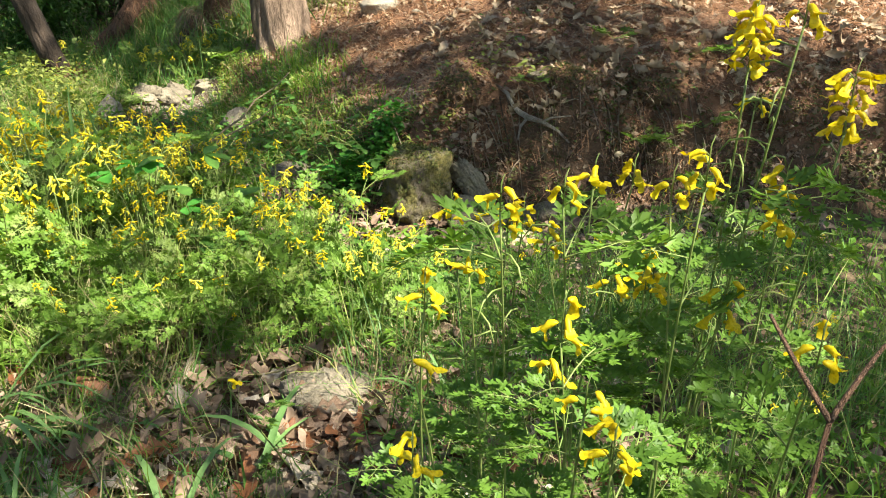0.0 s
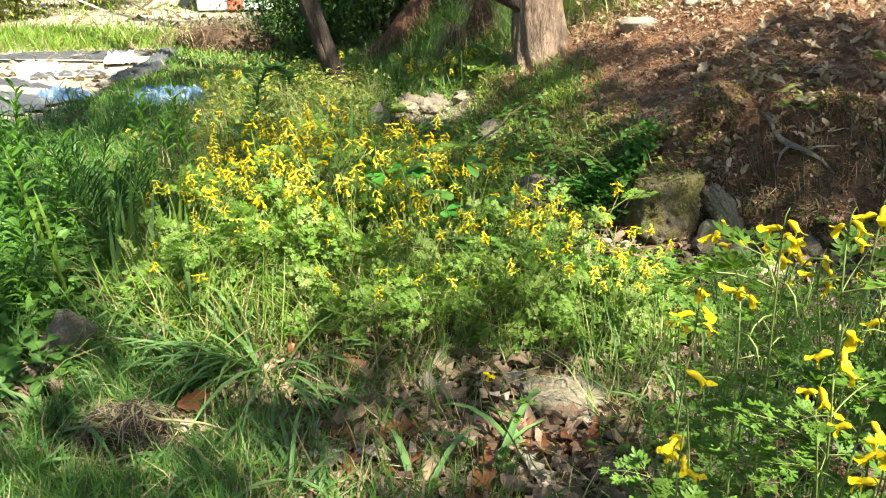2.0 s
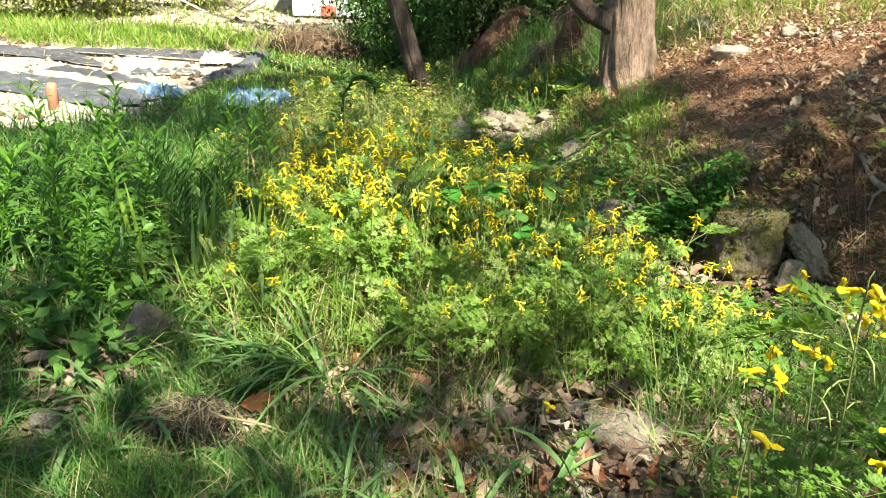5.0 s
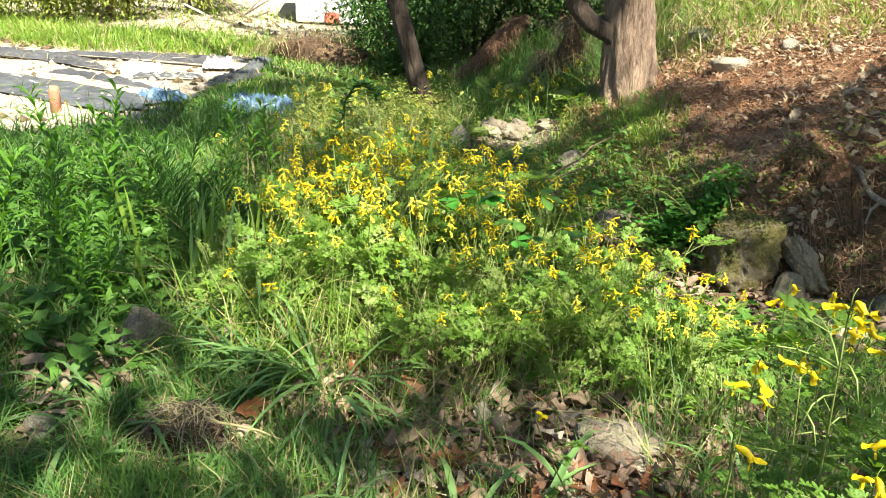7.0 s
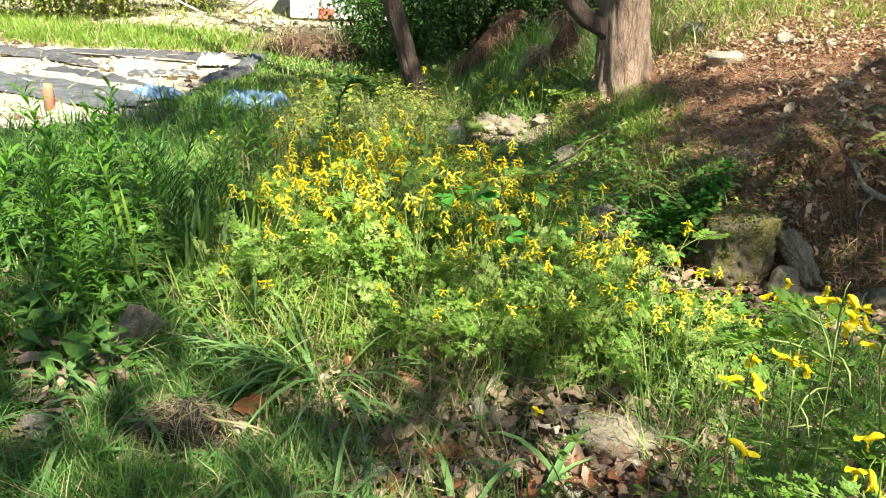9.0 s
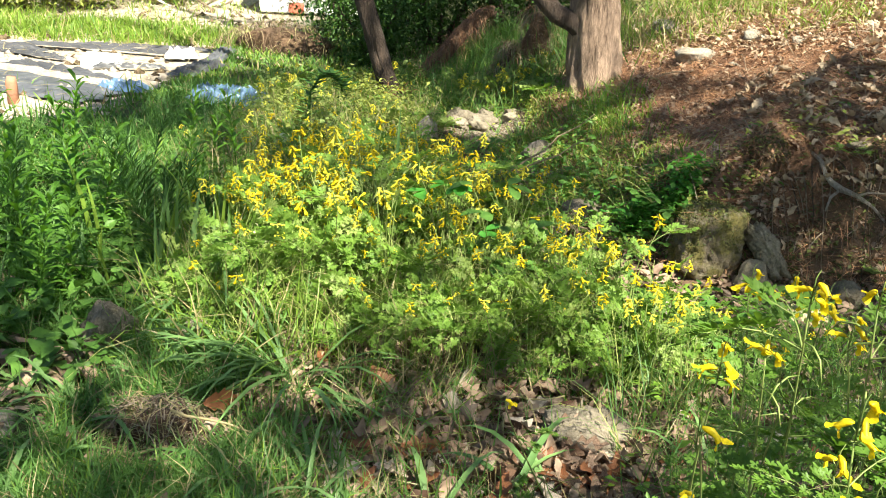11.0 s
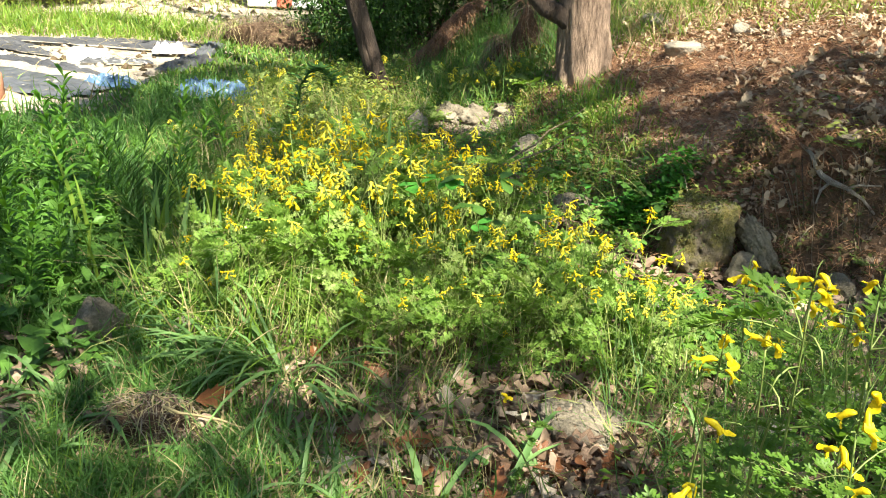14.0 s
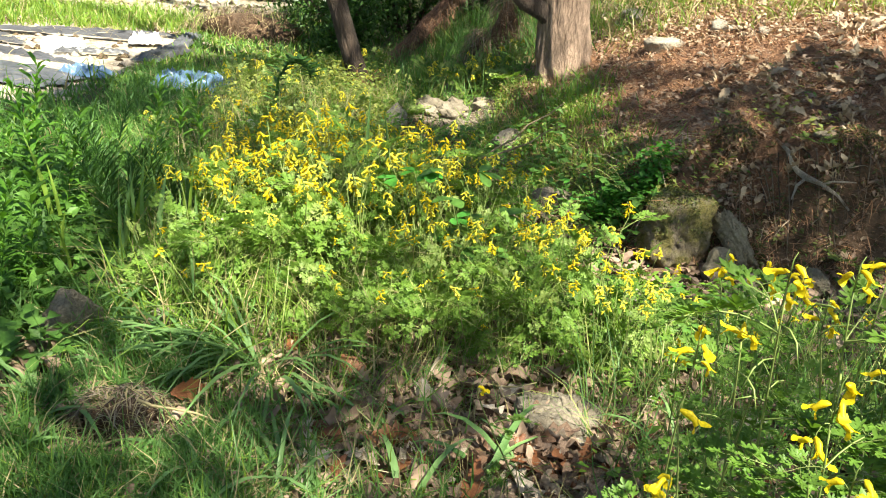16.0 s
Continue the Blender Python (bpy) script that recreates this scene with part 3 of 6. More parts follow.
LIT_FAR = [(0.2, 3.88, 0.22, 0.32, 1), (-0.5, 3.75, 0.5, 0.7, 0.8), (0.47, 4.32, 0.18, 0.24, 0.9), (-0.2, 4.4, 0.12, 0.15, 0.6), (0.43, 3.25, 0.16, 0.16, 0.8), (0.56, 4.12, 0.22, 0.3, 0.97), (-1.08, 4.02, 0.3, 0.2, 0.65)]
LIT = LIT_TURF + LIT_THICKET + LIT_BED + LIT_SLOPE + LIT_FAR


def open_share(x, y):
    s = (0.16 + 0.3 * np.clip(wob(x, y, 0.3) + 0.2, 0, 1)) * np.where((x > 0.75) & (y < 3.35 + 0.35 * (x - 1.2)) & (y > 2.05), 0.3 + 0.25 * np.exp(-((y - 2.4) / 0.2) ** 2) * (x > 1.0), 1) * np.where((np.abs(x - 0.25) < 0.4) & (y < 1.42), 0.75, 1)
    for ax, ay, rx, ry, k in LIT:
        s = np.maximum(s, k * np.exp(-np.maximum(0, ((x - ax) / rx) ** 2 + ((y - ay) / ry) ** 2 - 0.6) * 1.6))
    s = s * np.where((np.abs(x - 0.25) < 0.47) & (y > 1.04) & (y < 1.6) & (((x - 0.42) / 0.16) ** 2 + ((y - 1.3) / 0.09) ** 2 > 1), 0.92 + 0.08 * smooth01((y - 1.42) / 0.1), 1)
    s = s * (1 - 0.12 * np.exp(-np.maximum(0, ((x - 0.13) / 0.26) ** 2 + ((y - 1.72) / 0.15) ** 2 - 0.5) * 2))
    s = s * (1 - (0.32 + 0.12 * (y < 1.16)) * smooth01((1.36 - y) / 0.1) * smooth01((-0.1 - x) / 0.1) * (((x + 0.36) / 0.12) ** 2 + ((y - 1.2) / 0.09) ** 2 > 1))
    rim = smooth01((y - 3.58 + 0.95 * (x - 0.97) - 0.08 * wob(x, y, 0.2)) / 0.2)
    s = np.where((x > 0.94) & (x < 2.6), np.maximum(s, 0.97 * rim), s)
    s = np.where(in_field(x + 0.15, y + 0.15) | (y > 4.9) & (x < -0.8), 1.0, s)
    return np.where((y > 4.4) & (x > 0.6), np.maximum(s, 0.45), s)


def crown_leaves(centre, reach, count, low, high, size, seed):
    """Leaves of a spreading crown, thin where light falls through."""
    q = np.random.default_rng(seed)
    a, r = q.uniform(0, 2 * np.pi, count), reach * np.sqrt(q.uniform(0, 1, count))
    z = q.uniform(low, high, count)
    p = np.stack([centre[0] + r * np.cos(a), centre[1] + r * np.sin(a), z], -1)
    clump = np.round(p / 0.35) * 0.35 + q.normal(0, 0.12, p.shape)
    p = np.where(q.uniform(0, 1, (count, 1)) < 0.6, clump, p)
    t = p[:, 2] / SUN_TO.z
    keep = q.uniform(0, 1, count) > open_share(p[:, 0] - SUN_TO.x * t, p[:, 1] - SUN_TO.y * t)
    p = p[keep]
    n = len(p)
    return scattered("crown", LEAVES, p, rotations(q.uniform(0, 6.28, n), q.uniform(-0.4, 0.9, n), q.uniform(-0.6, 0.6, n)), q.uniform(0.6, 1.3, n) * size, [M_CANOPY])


def big_tree(name, label, x, y, lean, height, r, mat, seed, crown_at, reach, count, low, high, limbs=6):
    z0 = gz(x, y)
    base = thing(name, label, "tree", pose(x, y, z0))
    g = Geo()
    pts, rad, steps = [], [], 80
    for k in range(steps + 1):
        u = (k / steps) ** 1.5
        h = -0.10 + u * (height + 0.10)
        pts.append((lean[0] * max(h, 0) + 0.02 * math.sin(2.5 * h), lean[1] * max(h, 0), h))
        rad.append(r * (1 - 0.72 * u) * (1 + 0.16 * math.exp(-max(h, 0) / 0.08)))
    g.tube(pts, rad, 56, rough=0.10)
    for k, v in enumerate(g.v):
        c = Vector(pts[k // 56])
        w, o = 6.2832 * (k % 56) / 56, Vector(v) - c
        ridge_ = abs(noise.noise(Vector((math.cos(w) * 5.5, math.sin(w) * 5.5, c.z * 3.2 + seed)))) + 0.5 * abs(noise.noise(Vector((math.cos(w) * 12, math.sin(w) * 12, c.z * 8 + seed))))
        g.v[k] = tuple(c + o * (0.93 + 0.26 * ridge_))
    part("trunk", g.mesh("trunk", [mat]), base)
    for k in range(limbs):
        h = height * (0.62 + 0.36 * k / limbs)
        p = (lean[0] * h, lean[1] * h, h)
        to = Vector((crown_at[0] - x, crown_at[1] - y, 0))
        a = k * 2.4
        d = to.normalized() * 0.7 + Vector((math.cos(a), math.sin(a), 0.5))
        branch(base, "limb", p, d, reach * 0.8, r * 0.3, mat, seed + k, 0.16, 9, 0.05)
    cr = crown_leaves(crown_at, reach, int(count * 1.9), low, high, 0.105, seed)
    cr.transform(Matrix.Translation((-x, -y, -z0)))
    part("crown", cr, base)
    return base, z0


pine, pz = big_tree("pine_tree", "grey-brown furrowed trunk standing at the foot of a needle-covered slope", 0.715, 3.9, (-0.16, 0.0), 6.4, 0.112, M_BARK, 5, (1.9, 2.6), 3.2, 5200, 4.4, 6.6)
# the low crooked limb on the trunk
g = Geo()
g.tube([(-0.06, -0.01, 0.22), (-0.13, -0.03, 0.27), (-0.22, -0.05, 0.31), (-0.29, -0.05, 0.38), (-0.32, -0.03, 0.48), (-0.34, 0, 0.62), (-0.38, 0.03, 0.85), (-0.36, 0.05, 1.2)], [0.055, 0.05, 0.046, 0.046, 0.04, 0.036, 0.03, 0.02], 12, rough=0.2)
part("low_limb", g.mesh("low_limb", [M_BARK_DARK]), pine, label="dark crooked low limb")
dark, dz = big_tree("leaning_tree", "dark slender leaning trunk with torn reddish wood at its base", -0.27, 4.25, (-0.36, 0.05), 5.2, 0.05, M_BARK_DARK, 15, (0.2, 3.6), 2.2, 900, 4.0, 5.2, 4)
g = Geo()
for k in range(170):
    a = R.uniform(-0.5, 6.0)
    b = Vector((0.05 * math.cos(a) + 0.02, -0.04 + 0.04 * math.sin(a), R.uniform(-0.02, 0.10)))
    t = b + Vector((R.uniform(-0.03, 0.06), R.uniform(-0.04, 0.02), R.uniform(-0.01, 0.05)))
    w = R.uniform(0.003, 0.008)
    g.tube([b, (b + t) / 2 + Vector((R.uniform(-0.01, 0.01), -0.008, R.uniform(-0.005, 0.005))), t], [w, w * 0.8, w * 0.25], 5)
part("torn_base", g.mesh("torn_base", [M_WOOD]), dark, label="splintered reddish torn wood")
# trees standing on the slope and behind the path, whose crowns shade the flowers
big_tree("shade_tree", "tall tree on the slope whose crown shades the flowers", 4.6, -2.0, (-0.06, 0.05), 6.6, 0.15, M_BARK, 33, (3.1, -1.0), 3.4, 10500, 4.2, 6.8)
big_tree("shade_tree", "tall tree behind the path whose crown shades the weeds", 0.0, -4.2, (0.05, 0.06), 6.6, 0.14, M_BARK, 43, (0.8, -1.7), 3.0, 6500, 4.4, 6.8)


def shrub(x, y, w, h, count, mat, label, seed, name="shrub", leaf=0.05, lift=0.1, stems=7, stem_mat=None):
    q = np.random.default_rng(seed)
    z0 = gz(x, y)
    base = thing(name, label, "shrub", pose(x, y, z0))
    tips = []
    for k in range(stems):
        a = 6.28 * k / stems + q.uniform(-0.4, 0.4)
        d = (math.cos(a) * w / h * 0.9, math.sin(a) * w / h * 0.9, 1.0)
        _, pts = branch(base, "branch", (0.03 * math.cos(a), 0.03 * math.sin(a), -0.05), d, h * q.uniform(0.8, 1.1), 0.012 + 0.008 * h, stem_mat or M_BARK_DARK, seed * 7 + k, 0.2, 7, 0.08, 5, 0.2)
        tips += pts[2:]
    tips = np.array([tuple(t) for t in tips])
    c = tips[q.integers(0, len(tips), count // 14)] + q.normal(0, 0.16 * w, (count // 14, 3))
    p = c[q.integers(0, len(c), count)] + q.normal(0, 0.055 * (w + h), (count, 3))
    p[:, 2] = np.abs(p[:, 2] - lift * 0.2) + lift * 0.2
    part("foliage", scattered("foliage", LEAVES, p, rotations(q.uniform(0, 6.28, count), q.uniform(-0.5, 1.0, count), q.uniform(-0.7, 0.7, count)), q.uniform(0.6, 1.3, count) * leaf, [mat]), base)
    return base


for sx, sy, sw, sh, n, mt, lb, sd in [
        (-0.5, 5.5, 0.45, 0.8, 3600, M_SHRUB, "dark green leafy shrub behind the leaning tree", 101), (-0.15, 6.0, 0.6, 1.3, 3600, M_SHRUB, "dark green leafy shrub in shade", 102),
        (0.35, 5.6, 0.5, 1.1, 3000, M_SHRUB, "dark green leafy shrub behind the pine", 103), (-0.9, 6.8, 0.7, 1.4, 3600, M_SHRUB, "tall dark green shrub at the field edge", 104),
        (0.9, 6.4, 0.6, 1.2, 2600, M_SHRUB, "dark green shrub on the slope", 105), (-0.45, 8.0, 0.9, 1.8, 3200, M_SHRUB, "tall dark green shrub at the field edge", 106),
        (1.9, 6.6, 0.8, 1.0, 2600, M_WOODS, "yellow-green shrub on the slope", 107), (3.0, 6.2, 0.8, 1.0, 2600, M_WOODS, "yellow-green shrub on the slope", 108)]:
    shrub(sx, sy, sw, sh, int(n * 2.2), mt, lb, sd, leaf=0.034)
# the first five trees get the leaf colour painted as sunlit
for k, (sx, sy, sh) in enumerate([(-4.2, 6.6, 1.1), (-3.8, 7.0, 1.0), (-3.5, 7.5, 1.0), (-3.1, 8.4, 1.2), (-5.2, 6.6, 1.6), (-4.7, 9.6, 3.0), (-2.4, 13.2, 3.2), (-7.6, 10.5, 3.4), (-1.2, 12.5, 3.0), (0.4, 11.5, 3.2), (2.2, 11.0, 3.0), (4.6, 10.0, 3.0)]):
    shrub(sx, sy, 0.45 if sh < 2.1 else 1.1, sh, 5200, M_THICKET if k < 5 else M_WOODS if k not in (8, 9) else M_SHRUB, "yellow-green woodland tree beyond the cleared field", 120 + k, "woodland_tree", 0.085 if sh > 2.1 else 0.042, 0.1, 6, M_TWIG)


def fibre_heap(name, label, x, y, w, h, count, mats, seed, length=0.25, lx=1.0, tangle=False, shapes=None):
    """A heap of dry stalks over an earthen core."""
    q = np.random.default_rng(seed)
    z0 = gz(x, y)
    base = thing(name, label, "heap", pose(x, y, z0))
    part("core", stone_mesh("core", (w * 0.9 * lx, w * 0.9, h * 0.85), seed, M_BANK, 0.3, 0, 3), base)
    a, u = q.uniform(0, 6.28, count), q.uniform(0, 1, count)
    rr = np.sqrt(1 - u * u)
    p = np.stack([w * lx * rr * np.cos(a), w * rr * np.sin(a), h * u], -1)
    part("straw_cover", scattered("straw_cover", shapes or THIN, p, rotations(q.uniform(0, 6.28, count) if tangle else a + q.normal(0, 0.5, count), q.normal(1.55, 0.22, count) if tangle else q.uniform(0.9, 2.2, count), q.uniform(-0.5, 0.5, count)), q.uniform(0.5, 1.3, count) * length, mats, q.integers(0, len(mats), count)), base)
    return base


fibre_heap("brush_heap", "grey-brown heap of dry brush at the field edge", -1.22, 5.8, 0.24, 0.2, 1500, [M_ROOTS, M_ROOTS, M_GRASS_DRY], 201, 0.16, 1.9, True)
for k, (x, y, w, h) in enumerate([(0.34, 4.6, 0.08, 0.2), (0.47, 4.6, 0.09, 0.34)]):
    fibre_heap("root_mass", "grey-brown mass of hanging dry roots and straw beside the pine", x, y, w, h, 900, [M_ROOTS, M_NEEDLES, M_ROOTS, M_CREAM_FIBRE], 202 + 10 * k, 0.13, 1.1, True)
log = thing("fallen_log", "reddish-brown fallen log leaning up the slope among dry fronds", "log", pose(-0.2, 4.75, gz(-0.2, 4.75)))
g = Geo()
g.tube([(-0.03, -0.04, -0.03), (0.06, 0.1, 0.07), (0.16, 0.22, 0.16), (0.26, 0.34, 0.28), (0.36, 0.46, 0.37), (0.44, 0.55, 0.40)], [0.035, 0.045, 0.042, 0.045, 0.04, 0.03], 12, rough=0.3)
part("trunk", g.mesh("trunk", [M_WOOD_DARK]), log)
q4 = np.random.default_rng(204)
u4 = q4.uniform(0, 1, 900) ** 0.7
p4 = np.stack([0.42 * u4 - 0.02, 0.54 * u4 - 0.06, 0.40 * u4 + 0.02], -1) + q4.normal(0, 0.025, (900, 3))
part("dry_fronds", scattered("dry_fronds", THIN, p4, rotations(q4.uniform(0, 6.28, 900), q4.normal(1.6, 0.4, 900), q4.uniform(-0.5, 0.5, 900)), q4.uniform(0.05, 0.15, 900), [M_NEEDLES, M_ROOTS], q4.integers(0, 2, 900)), log, label="dry reddish fronds")


# ---------------------------------------------------------------- the cleared field
def sheet_mesh(name, w, l, mat, seed, rise, folds=6.0, nx=36, ny=22):
    v, f = [], []
    for i in range(nx + 1):
        for j in range(ny + 1):
            x, y = (i / nx - 0.5) * w, (j / ny - 0.5) * l
            e = 1 + 0.12 * noise.noise(Vector((i * 0.4, j * 0.4, seed)))
            edge_ = min(1.0, 6 * min(i / nx, 1 - i / nx, j / ny, 1 - j / ny) + 0.15)
            z = edge_ * (rise * (0.45 + 0.55 * noise.noise(Vector((x * folds / w, y * folds / l * 0.8, seed)))) + rise * 0.25 * abs(noise.noise(Vector((x * folds * 1.7 / w, y * folds * 1.2 / l, seed + 4)))))
            v.append((x * e, y * e, z + 0.006))
    for i in range(nx):
        for j in range(ny):
            a = i * (ny + 1) + j
            f.append((a, a + ny + 1, a + ny + 2, a + 1))
    return mesh_of(name, v, f, [mat])


def sheet(name, label, x, y, w, l, mat, seed, rise, rz=0, group="", folds=6.0):
    ob = thing(name, label, "plastic sheet", pose(x, y, gz(x, y) + 0.01, 0, 0, rz), sheet_mesh(name, w, l, mat, seed, rise, folds), group)
    return ob




def crumpled(label, x, y, w, l, rise, rz, seed):
    """A tarpaulin in sharp creases."""
    v, f, n, m = [], [], 46, 30
    for i in range(n + 1):
        for j in range(m + 1):
            px, py = (i / n - 0.5) * w, (j / m - 0.5) * l
            c = Vector((px * 16, py * 22, seed))
            edge_ = min(1.0, 5 * min(i / n, 1 - i / n, j / m, 1 - j / m) + 0.1)
            z = 0.75 * (1 - 2.2 * abs(noise.noise(c))) + 0.35 * (1 - 2 * abs(noise.noise(c * 2.3 + Vector((5, 0, 0)))))
            k = 1 + 0.3 * noise.noise(Vector((i * 0.13, j * 0.13, seed + 9)))
            v.append((px * k, py * k, max(0.004, edge_ * rise * z)))
    for i in range(n):
        for j in range(m):
            a = i * (m + 1) + j
            f.append((a, a + m + 1, a + m + 2, a + 1))
    thing("tarp", label, "plastic sheet", pose(x, y, gz(x, y) + 0.012, 0, 0, rz), mesh_of("tarp", v, f, [M_TARP], False))


crumpled("crumpled pale blue tarpaulin lying in grass", -1.08, 3.98, 0.40, 0.26, 0.075, 8, 3)
crumpled("crumpled blue-grey plastic at the edge of the field", -1.64, 4.08, 0.26, 0.13, 0.05, -8, 5)
L_DARK, L_CLEAR = "black plastic mulch film on pale field soil", "silvery plastic mulch film on pale field soil"
for k, (sx, sy, sw, sl, mt, rz, up) in enumerate([
        (-2.25, 4.12, 1.3, 0.40, M_FILM_BLUE, -21, 0.03), (-2.12, 4.42, 0.9, 0.085, M_FILM, -26, 0.05), (-2.42, 4.24, 1.0, 0.035, M_FILM_CLEAR, -38, 0.03),
        (-2.25, 5.22, 1.2, 0.05, M_FILM, -3, 0.04), (-1.85, 4.68, 0.4, 0.05, M_FILM, 14, 0.04), (-3.05, 5.12, 1.0, 0.16, M_FILM, -8, 0.06), (-1.47, 4.75, 0.16, 0.45, M_FILM, -8, 0.06), (-1.5, 5.3, 0.12, 0.5, M_FILM_BLUE, 6, 0.05),
        (-1.70, 5.12, 0.2, 0.16, M_FILM_CLEAR, 20, 0.08), (-2.55, 4.93, 0.5, 0.05, M_FILM, -20, 0.04), (-3.5, 4.6, 1.2, 0.35, M_FILM_BLUE, -21, 0.03), (-2.05, 5.40, 1.0, 0.04, M_FILM, 5, 0.03), (-3.9, 3.9, 1.4, 0.4, M_FILM_CLEAR, -20, 0.04)]):
    sheet("mulch_film", L_CLEAR if mt is M_FILM_CLEAR else L_DARK, sx, sy, sw, sl, mt, 10 + k, up, rz, "mulch films", 11.0)


def ridge(x, y, w, l, h, rz, seed):
    v, f, n, m = [], [], 40, 6
    for i in range(n + 1):
        for j in range(m + 1):
            u, s = i / n - 0.5, j / m - 0.5
            z = h * math.cos(s * math.pi) * (1 - (2 * abs(u)) ** 6) * (1 + 0.4 * noise.noise(Vector((i * 0.3, j * 0.7, seed))))
            v.append((u * w, s * l + 0.03 * noise.noise(Vector((i * 0.2, 3, seed))), z - 0.01))
    for i in range(n):
        for j in range(m):
            a = i * (m + 1) + j
            f.append((a, a + m + 1, a + m + 2, a + 1))
    thing("soil_ridge", "low ridge of pale loose soil along the film", "soil ridge", pose(x, y, gz(x, y), 0, 0, rz), mesh_of("soil_ridge", v, f, [M_FIELD]), "soil ridges")


for k, (sx, sy, sw, sl, hh, rz) in enumerate([(-2.15, 3.82, 1.5, 0.18, 0.03, -20), (-2.05, 4.33, 1.3, 0.12, 0.045, -25), (-2.1, 4.55, 1.4, 0.12, 0.045, -22), (-2.3, 5.32, 2.0, 0.12, 0.035, 0), (-3.5, 4.95, 1.6, 0.2, 0.05, -20)]):
    ridge(sx, sy, sw, sl, hh, rz, k)


def box(g, c, s, mat=0, bev=0.0):
    x, y, z = (a / 2 for a in s)
    v = [(c[0] + i * x, c[1] + j * y, c[2] + k * z) for k in (-1, 1) for i, j in ((-1, -1), (1, -1), (1, 1), (-1, 1))]
    g.add(v, [(3, 2, 1, 0), (4, 5, 6, 7), (0, 1, 5, 4), (1, 2, 6, 5), (2, 3, 7, 6), (3, 0, 4, 7)], mat)


def bevelled(g, name, mats, width):
    me = g.mesh(name, mats, False)
    bm = bmesh.new()
    bm.from_mesh(me)
    bmesh.ops.bevel(bm, geom=bm.edges[:], offset=width, segments=2, affect="EDGES")
    bm.to_mesh(me)
    bm.free()
    return me


g = Geo()
g.tube([(0, 0, -0.05), (0, 0, 0.1), (0.004, 0, 0.125)], [0.026, 0.026, 0.02], 12, rough=0.1)
thing("stake", "short rusty brown stake standing at the field edge", "stake", pose(-2.0, 3.70, gz(-2.0, 3.70)), g.mesh("stake", [M_POST]))
g = Geo()
box(g, (0, 0, 0.04), (0.21, 0.14, 0.09))
thing("pale_block", "pale concrete block lying on the field", "block", pose(-2.03, 4.72, gz(-2.03, 4.72), 0, 3, 8), bevelled(g, "pale_block", [M_WHITE], 0.012))
# heap of pale poles and boards
pile = thing("debris_pile", "sun-bleached pile of poles and boards beyond the field", "debris pile", pose(-2.55, 8.3, gz(-2.55, 8.3)))
for k in range(16):
    g = Geo()
    a = R.uniform(-0.5, 0.5) + (3.14 if k % 2 else 0)
    b = Vector((R.uniform(-0.35, 0.35), R.uniform(-0.2, 0.2), -0.05))
    t = b + Vector((math.cos(a) * R.uniform(0.2, 0.42), R.uniform(-0.2, 0.2), R.uniform(0.08, 0.26)))
    g.tube([b, (b + t) / 2, t], [0.011, 0.010, 0.008], 7)
    part("pole", g.mesh("pole", [M_TWIG if k % 3 else M_WHITE]), pile)
# low white shed beyond the shrubs
shed = thing("shed", "low white shed with a red-brown base beyond the field", "shed", pose(-1.25, 8.45, gz(-1.25, 8.45), 0, 0, 8))
CLOD = [(np.array([(1, 0, 0.1), (0, 1, 0), (-1, 0.1, 0), (0, -0.9, 0.1), (0.1, 0.1, 0.8), (0, 0, -0.4)]) * 0.5, [(0, 1, 4), (1, 2, 4), (2, 3, 4), (3, 0, 4), (1, 0, 5), (2, 1, 5), (3, 2, 5), (0, 3, 5)])]
g2 = np.random.default_rng(55)
xs, ys = g2.uniform(-4.2, -1.5, 2600), g2.uniform(3.5, 8.6, 2600)
ok = in_field(xs, ys) & (g2.uniform(0, 1, 2600) < 0.25 + 0.75 * np.clip(wob(xs, ys, 0.35), 0, 1))
xs, ys = xs[ok], ys[ok]
thing("soil_clods", "loose clods and crumbs of soil on the field", "clods", me=scattered("soil_clods", CLOD, np.stack([xs, ys, land(xs, ys)], -1), rotations(g2.uniform(0, 6.28, len(xs)), xs * 0, xs * 0), g2.uniform(0.02, 0.09, len(xs)), [M_FIELD, M_SOIL], (g2.uniform(0, 1, len(xs)) < 0.4).astype(int)), kind="stuff")
for nm, c, s, mt in (("wall", (0, 0, 0.35), (1.5, 0.7, 0.7), M_WHITE), ("roof", (0, 0, 0.73), (1.65, 0.85, 0.06), M_STONE), ("plinth", (-0.40, -0.37, 0.05), (0.14, 0.05, 0.10), M_RED)):
    g = Geo()
    box(g, c, s)
    part(nm, bevelled(g, nm, [mt], 0.01), shed)

